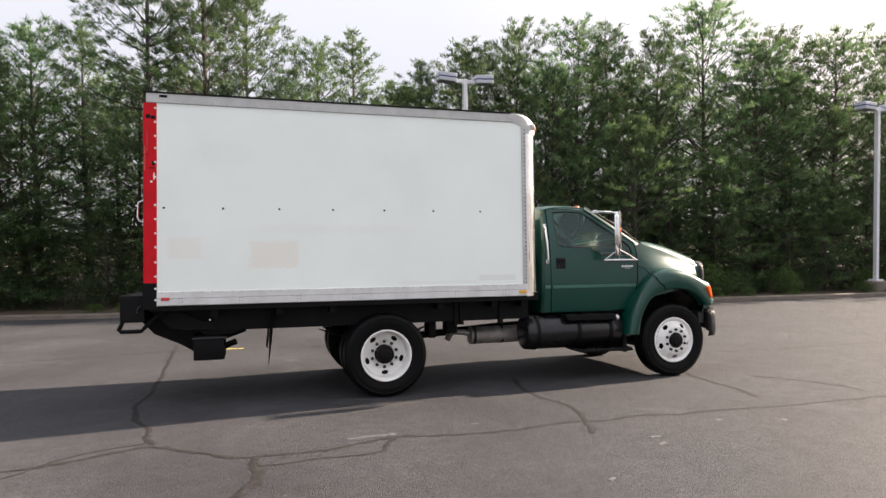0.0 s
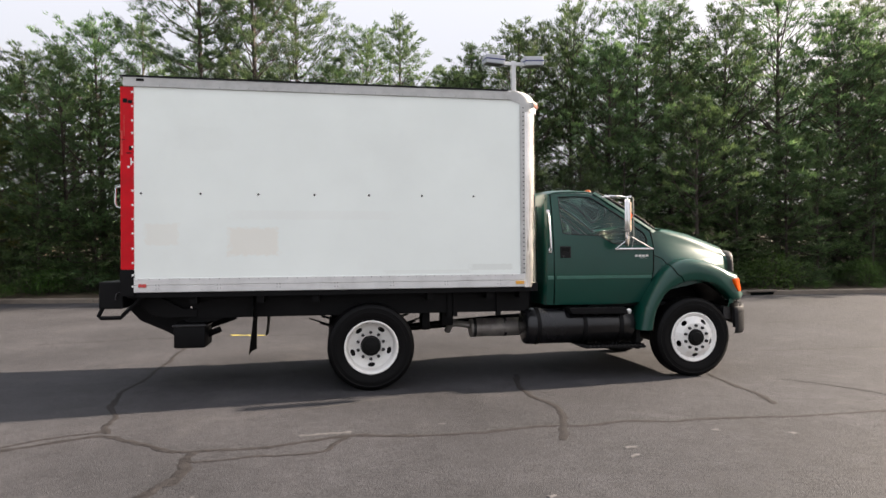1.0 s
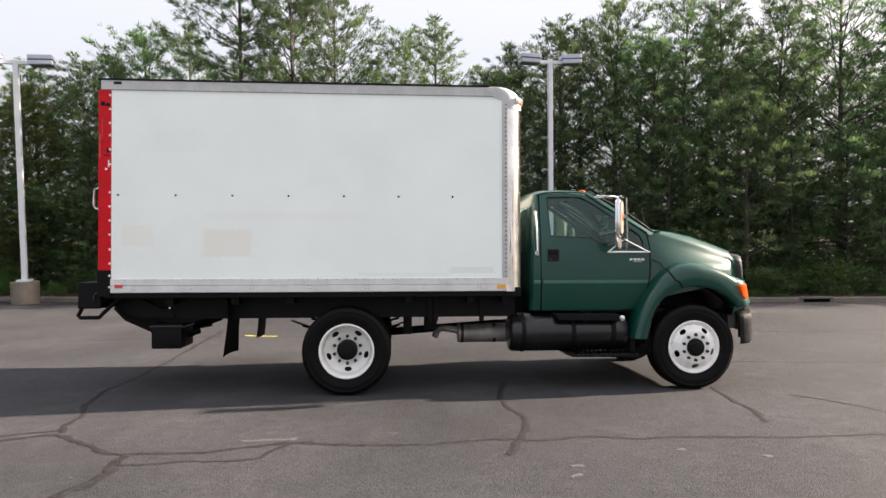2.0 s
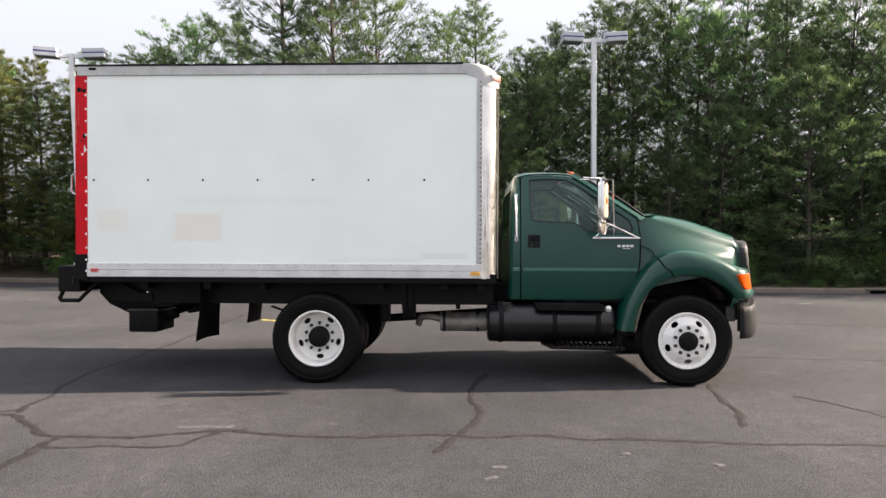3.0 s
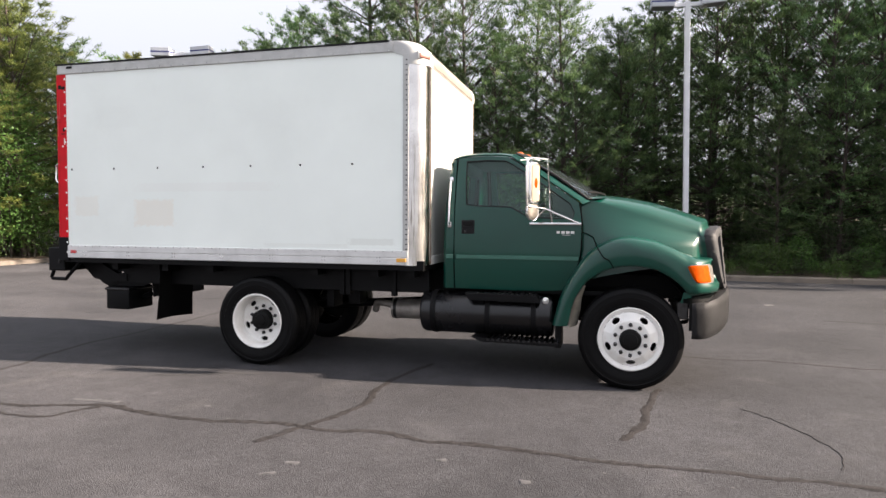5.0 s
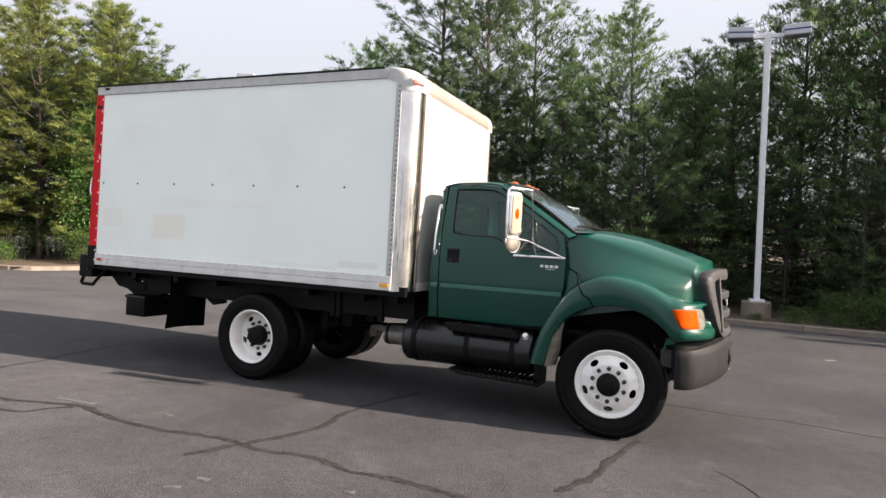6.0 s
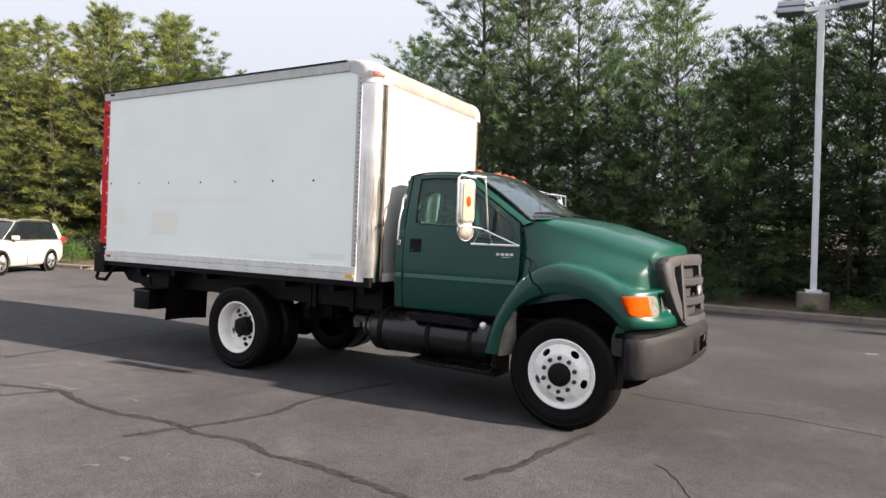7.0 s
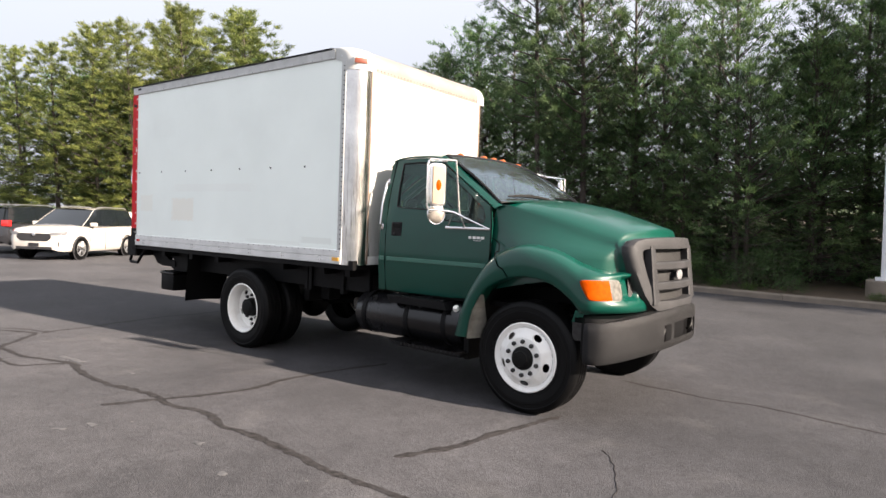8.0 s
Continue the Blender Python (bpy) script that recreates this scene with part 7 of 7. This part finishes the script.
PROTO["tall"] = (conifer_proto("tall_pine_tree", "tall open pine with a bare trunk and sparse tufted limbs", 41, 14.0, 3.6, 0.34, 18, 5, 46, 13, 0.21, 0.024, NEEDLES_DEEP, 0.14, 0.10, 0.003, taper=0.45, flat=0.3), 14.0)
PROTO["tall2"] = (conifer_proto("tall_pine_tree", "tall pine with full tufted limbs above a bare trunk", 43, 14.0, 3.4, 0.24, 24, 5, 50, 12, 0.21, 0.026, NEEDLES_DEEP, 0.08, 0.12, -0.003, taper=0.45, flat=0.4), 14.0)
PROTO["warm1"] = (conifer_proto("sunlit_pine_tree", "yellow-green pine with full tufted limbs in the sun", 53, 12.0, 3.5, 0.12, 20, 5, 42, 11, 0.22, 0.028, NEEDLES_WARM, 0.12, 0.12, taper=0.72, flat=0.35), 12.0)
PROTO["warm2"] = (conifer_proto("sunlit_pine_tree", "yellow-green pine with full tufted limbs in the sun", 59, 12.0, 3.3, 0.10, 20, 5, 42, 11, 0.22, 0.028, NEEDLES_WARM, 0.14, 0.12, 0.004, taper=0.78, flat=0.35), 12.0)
PROTO["thicket"] = (leafy_proto("thicket", "dark tangled undergrowth between the trunks", 101, 3.0, 1.7, 9, 110, 18, 0.10, LEAVES_DARK, "undergrowth"), 3.0)
PROTO["leafy"] = (leafy_proto("young_broadleaf_tree", "young broad-leaved tree with light green leaves", 61, 8.0, 1.9, 5, 420, 34, 0.12, LEAVES, "tree"), 8.0)
PROTO["shrub"] = (leafy_proto("shrub", "low leafy shrub at the wood's edge", 67, 1.4, 0.8, 6, 80, 22, 0.09, LEAVES, "shrub"), 1.4)
PROTO["shrub2"] = (leafy_proto("shrub", "loose green shrub with thin stems", 71, 2.2, 0.8, 7, 90, 20, 0.09, LEAVES, "shrub"), 2.2)


def bed_height(x, y):
    return ground_height(x, min(y, 17)) + 0.10


def plant(kind, x, y, height, turn, wide=1.0):
    t, h0 = PROTO[kind]
    k = height / h0
    c = copy_thing(t, Matrix.Translation((x, y, bed_height(x, y))) @ Matrix.Rotation(turn, 4, "Z"))
    c.scale = (k * wide, k * wide, k)
    return c


tree_rng = random.Random(17)


def plant_all(rows, lo=0.9, hi=1.1):
    for kind, x, y, h in rows:
        plant(kind, x, y, h, tree_rng.uniform(0, 6.28), tree_rng.uniform(lo, hi))


# the wood behind the kerb: kind, x, y, height
plant_all([
    ("dense3", -13.0, 19.0, 9.9), ("spire", -11.5, 19.5, 10.5), ("dense2", -13.8, 17.8, 8.6), ("dense1", -5.6, 18.0, 11.4), ("dense2", -3.0, 18.8, 10.0), ("spire", -1.8, 16.2, 10.0), ("dense1", -4.2, 16.8, 8.0),
    ("spire", 1.35, 18.6, 9.7), ("dense2", 0.1, 17.2, 8.2), ("dense1", 3.4, 19.0, 10.6), ("dense1", 5.6, 18.6, 11.4), ("dense3", 6.6, 17.2, 9.6), ("dense2", 8.5, 18.5, 11.8), ("spire", 10.4, 19.0, 12.4), ("dense1", 12.2, 17.8, 11.3),
    ("dense3", 15.2, 18.4, 13.2), ("dense2", 17.4, 17.4, 11.4), ("dense1", 19.8, 18.4, 12.4), ("dense3", 22.6, 18.0, 12.4), ("dense2", 25.6, 17.5, 12.4), ("dense1", 29.0, 17.0, 12.4), ("dense3", 33.0, 17.0, 12.4),
    ("dense1", -17.4, 19.2, 8.5), ("warm1", -19.2, 18.2, 8.4), ("dense2", -15.8, 19.8, 8.9), ("warm2", -21.4, 19.0, 9.0), ("warm1", -17.0, 17.8, 7.6)])
plant("tall", -8.8, 16.6, 15.5, 0.8, 0.72)
plant("tall2", -7.0, 16.6, 15.0, 2.9, 0.72)
plant("dense2", -9.6, 18.8, 8.4, 1.1, 1.0)
plant("dense3", -7.6, 19.4, 8.6, 4.1, 1.0)
# young pines along its edge, their limbs close to the kerb
for x in [-7.5 + 2.05 * i for i in range(20)]:
    far_off = 1.6 if abs(x - 2.0) < 1.7 else 0.0
    plant("young", x + tree_rng.uniform(-.5, .5), kerb_y(x) + far_off + tree_rng.uniform(2.2, 3.2), tree_rng.uniform(4.6, 7.4), tree_rng.uniform(0, 6.28), tree_rng.uniform(0.85, 1.1))
for x in [-19.5 + 2.2 * i for i in range(5)]:
    plant("young", x + tree_rng.uniform(-.5, .5), kerb_y(x) + tree_rng.uniform(2.0, 3.0), tree_rng.uniform(3.6, 5.6), tree_rng.uniform(0, 6.28), tree_rng.uniform(0.85, 1.1))
# rows behind, filling the wood
for x in [-26 + 3.1 * i for i in range(21)]:
    h = 8.6 if x < -13 else 8.2 if x < 1 else 9.2 if x < 4 else 11.2
    plant(tree_rng.choice(("back1", "back2")), x + tree_rng.uniform(-1, 1), 22.0 + tree_rng.uniform(-1, 1), h + tree_rng.uniform(-0.8, 0.5), tree_rng.uniform(0, 6.28), 1.15)
for x in [-25 + 3.9 * i for i in range(16)]:
    plant(tree_rng.choice(("back1", "back2")), x + tree_rng.uniform(-1, 1), 26.0 + tree_rng.uniform(-1, 1), (8.6 if x < -8 else 8.5 if x < 2 else 10.6) + tree_rng.uniform(-1, 0.4), tree_rng.uniform(0, 6.28), 1.3)
# sunlit belt beyond the parked cars
plant_all([("warm1", -22.8, 13.8, 10.8), ("warm2", -24.8, 15.2, 11.8), ("warm1", -25.4, 12.2, 11.2), ("warm2", -27.0, 10.6, 10.4), ("warm1", -29.0, 9.8, 10.0), ("warm2", -31.4, 9.0, 9.6), ("warm1", -34.0, 8.4, 9.6), ("warm2", -37.0, 8.0, 9.6),
           ("warm1", -31.8, 16.0, 13.2), ("warm2", -28.4, 14.4, 11.4), ("warm2", -29.0, 18.4, 12.0), ("dense2", -26.6, 17.6, 9.8), ("dense3", -23.6, 17.0, 9.2), ("warm1", -34.5, 13.0, 12.0), ("dense1", -31.0, 12.4, 8.4)], 0.95, 1.15)
plant_all([("thicket", x, side_kerb(x) + dy, h) for x, dy, h in ((-22.0, 6.4, 1.6), (-23.8, 4.4, 1.3), (-25.4, 3.6, 1.5), (-27.2, 3.8, 1.3), (-29.2, 3.4, 1.6), (-31.2, 3.6, 1.4), (-33.2, 3.4, 1.6), (-24.6, 6.4, 2.6), (-26.6, 6.2, 2.4), (-28.8, 6.0, 2.6), (-31.2, 6.0, 2.8))])
plant_all([("leafy", -22.8, 13.2, 6.4), ("shrub2", -22.0, 11.6, 1.3), ("shrub2", -22.2, 13.6, 1.9), ("shrub", -23.4, side_kerb(-23.4) + 1.3, 0.8), ("shrub2", -25.0, side_kerb(-25) + 1.5, 1.5)])
for x, y, h in ((-23.2, 20.0, 9.0), (-26.2, 19.6, 9.4), (-27.6, 16.4, 9.6), (-30.0, 20.0, 10.0), (-30.2, 15.2, 9.6), (-33.6, 17.4, 10.4), (-33.2, 11.6, 8.8), (-36.4, 11.6, 9.0), (-36.8, 15.4, 10.0), (-29.6, 12.0, 8.0), (-39.6, 10.6, 9.0), (-40.0, 14.0, 10.0), (-26.0, 14.2, 8.4)):
    plant(tree_rng.choice(("back1", "back2")), x, y, h, tree_rng.uniform(0, 6.28), 1.25)
# thickets between the trunks
for x in [-26 + 2.3 * i for i in range(27)]:
    plant("thicket", x + tree_rng.uniform(-.6, .6), 20.2 + tree_rng.uniform(-1.6, 1.6), tree_rng.uniform(1.8, 3.4), tree_rng.uniform(0, 6.28), 1.1)
    plant("thicket", x + 1 + tree_rng.uniform(-.6, .6), 28.5 + tree_rng.uniform(-1.0, 1.0), tree_rng.uniform(3.0, 4.6), tree_rng.uniform(0, 6.28), 1.2)
for x in [-18 + 1.9 * i for i in range(25)]:
    if abs(x - 2.0) < 1.7:
        continue
    plant("thicket", x + tree_rng.uniform(-.6, .6), kerb_y(x) + tree_rng.uniform(1.9, 3.0), tree_rng.uniform(0.8, 1.9), tree_rng.uniform(0, 6.28), 1.2)
# low dark growth close behind the kerb
for x in [-8.6 + 1.25 * i for i in range(20)]:
    if abs(x - 2.0) > 1.3:
        plant("thicket", x + tree_rng.uniform(-.4, .4), kerb_y(x) + tree_rng.uniform(1.0, 1.5), tree_rng.uniform(0.45, 1.0), tree_rng.uniform(0, 6.28), 1.5)
# weeds and shrubs along the kerb
for x in [-18 + 0.95 * i for i in range(44)]:
    if tree_rng.random() < 0.5:
        plant("shrub", x, kerb_y(x) + tree_rng.uniform(0.4, 0.9), tree_rng.uniform(0.15, 0.5), tree_rng.uniform(0, 6.28), 1.4)
    if tree_rng.random() < 0.4 and abs(x - 2.0) > 1.5:
        plant(tree_rng.choice(("shrub", "shrub", "shrub2")), x + tree_rng.uniform(-.4, .4), kerb_y(x) + tree_rng.uniform(1.0, 2.0), tree_rng.uniform(0.5, 1.3), tree_rng.uniform(0, 6.28), tree_rng.uniform(0.8, 1.4))
for t, _ in PROTO.values():
    for o in (*t.children_recursive, t):
        bpy.data.objects.remove(o)
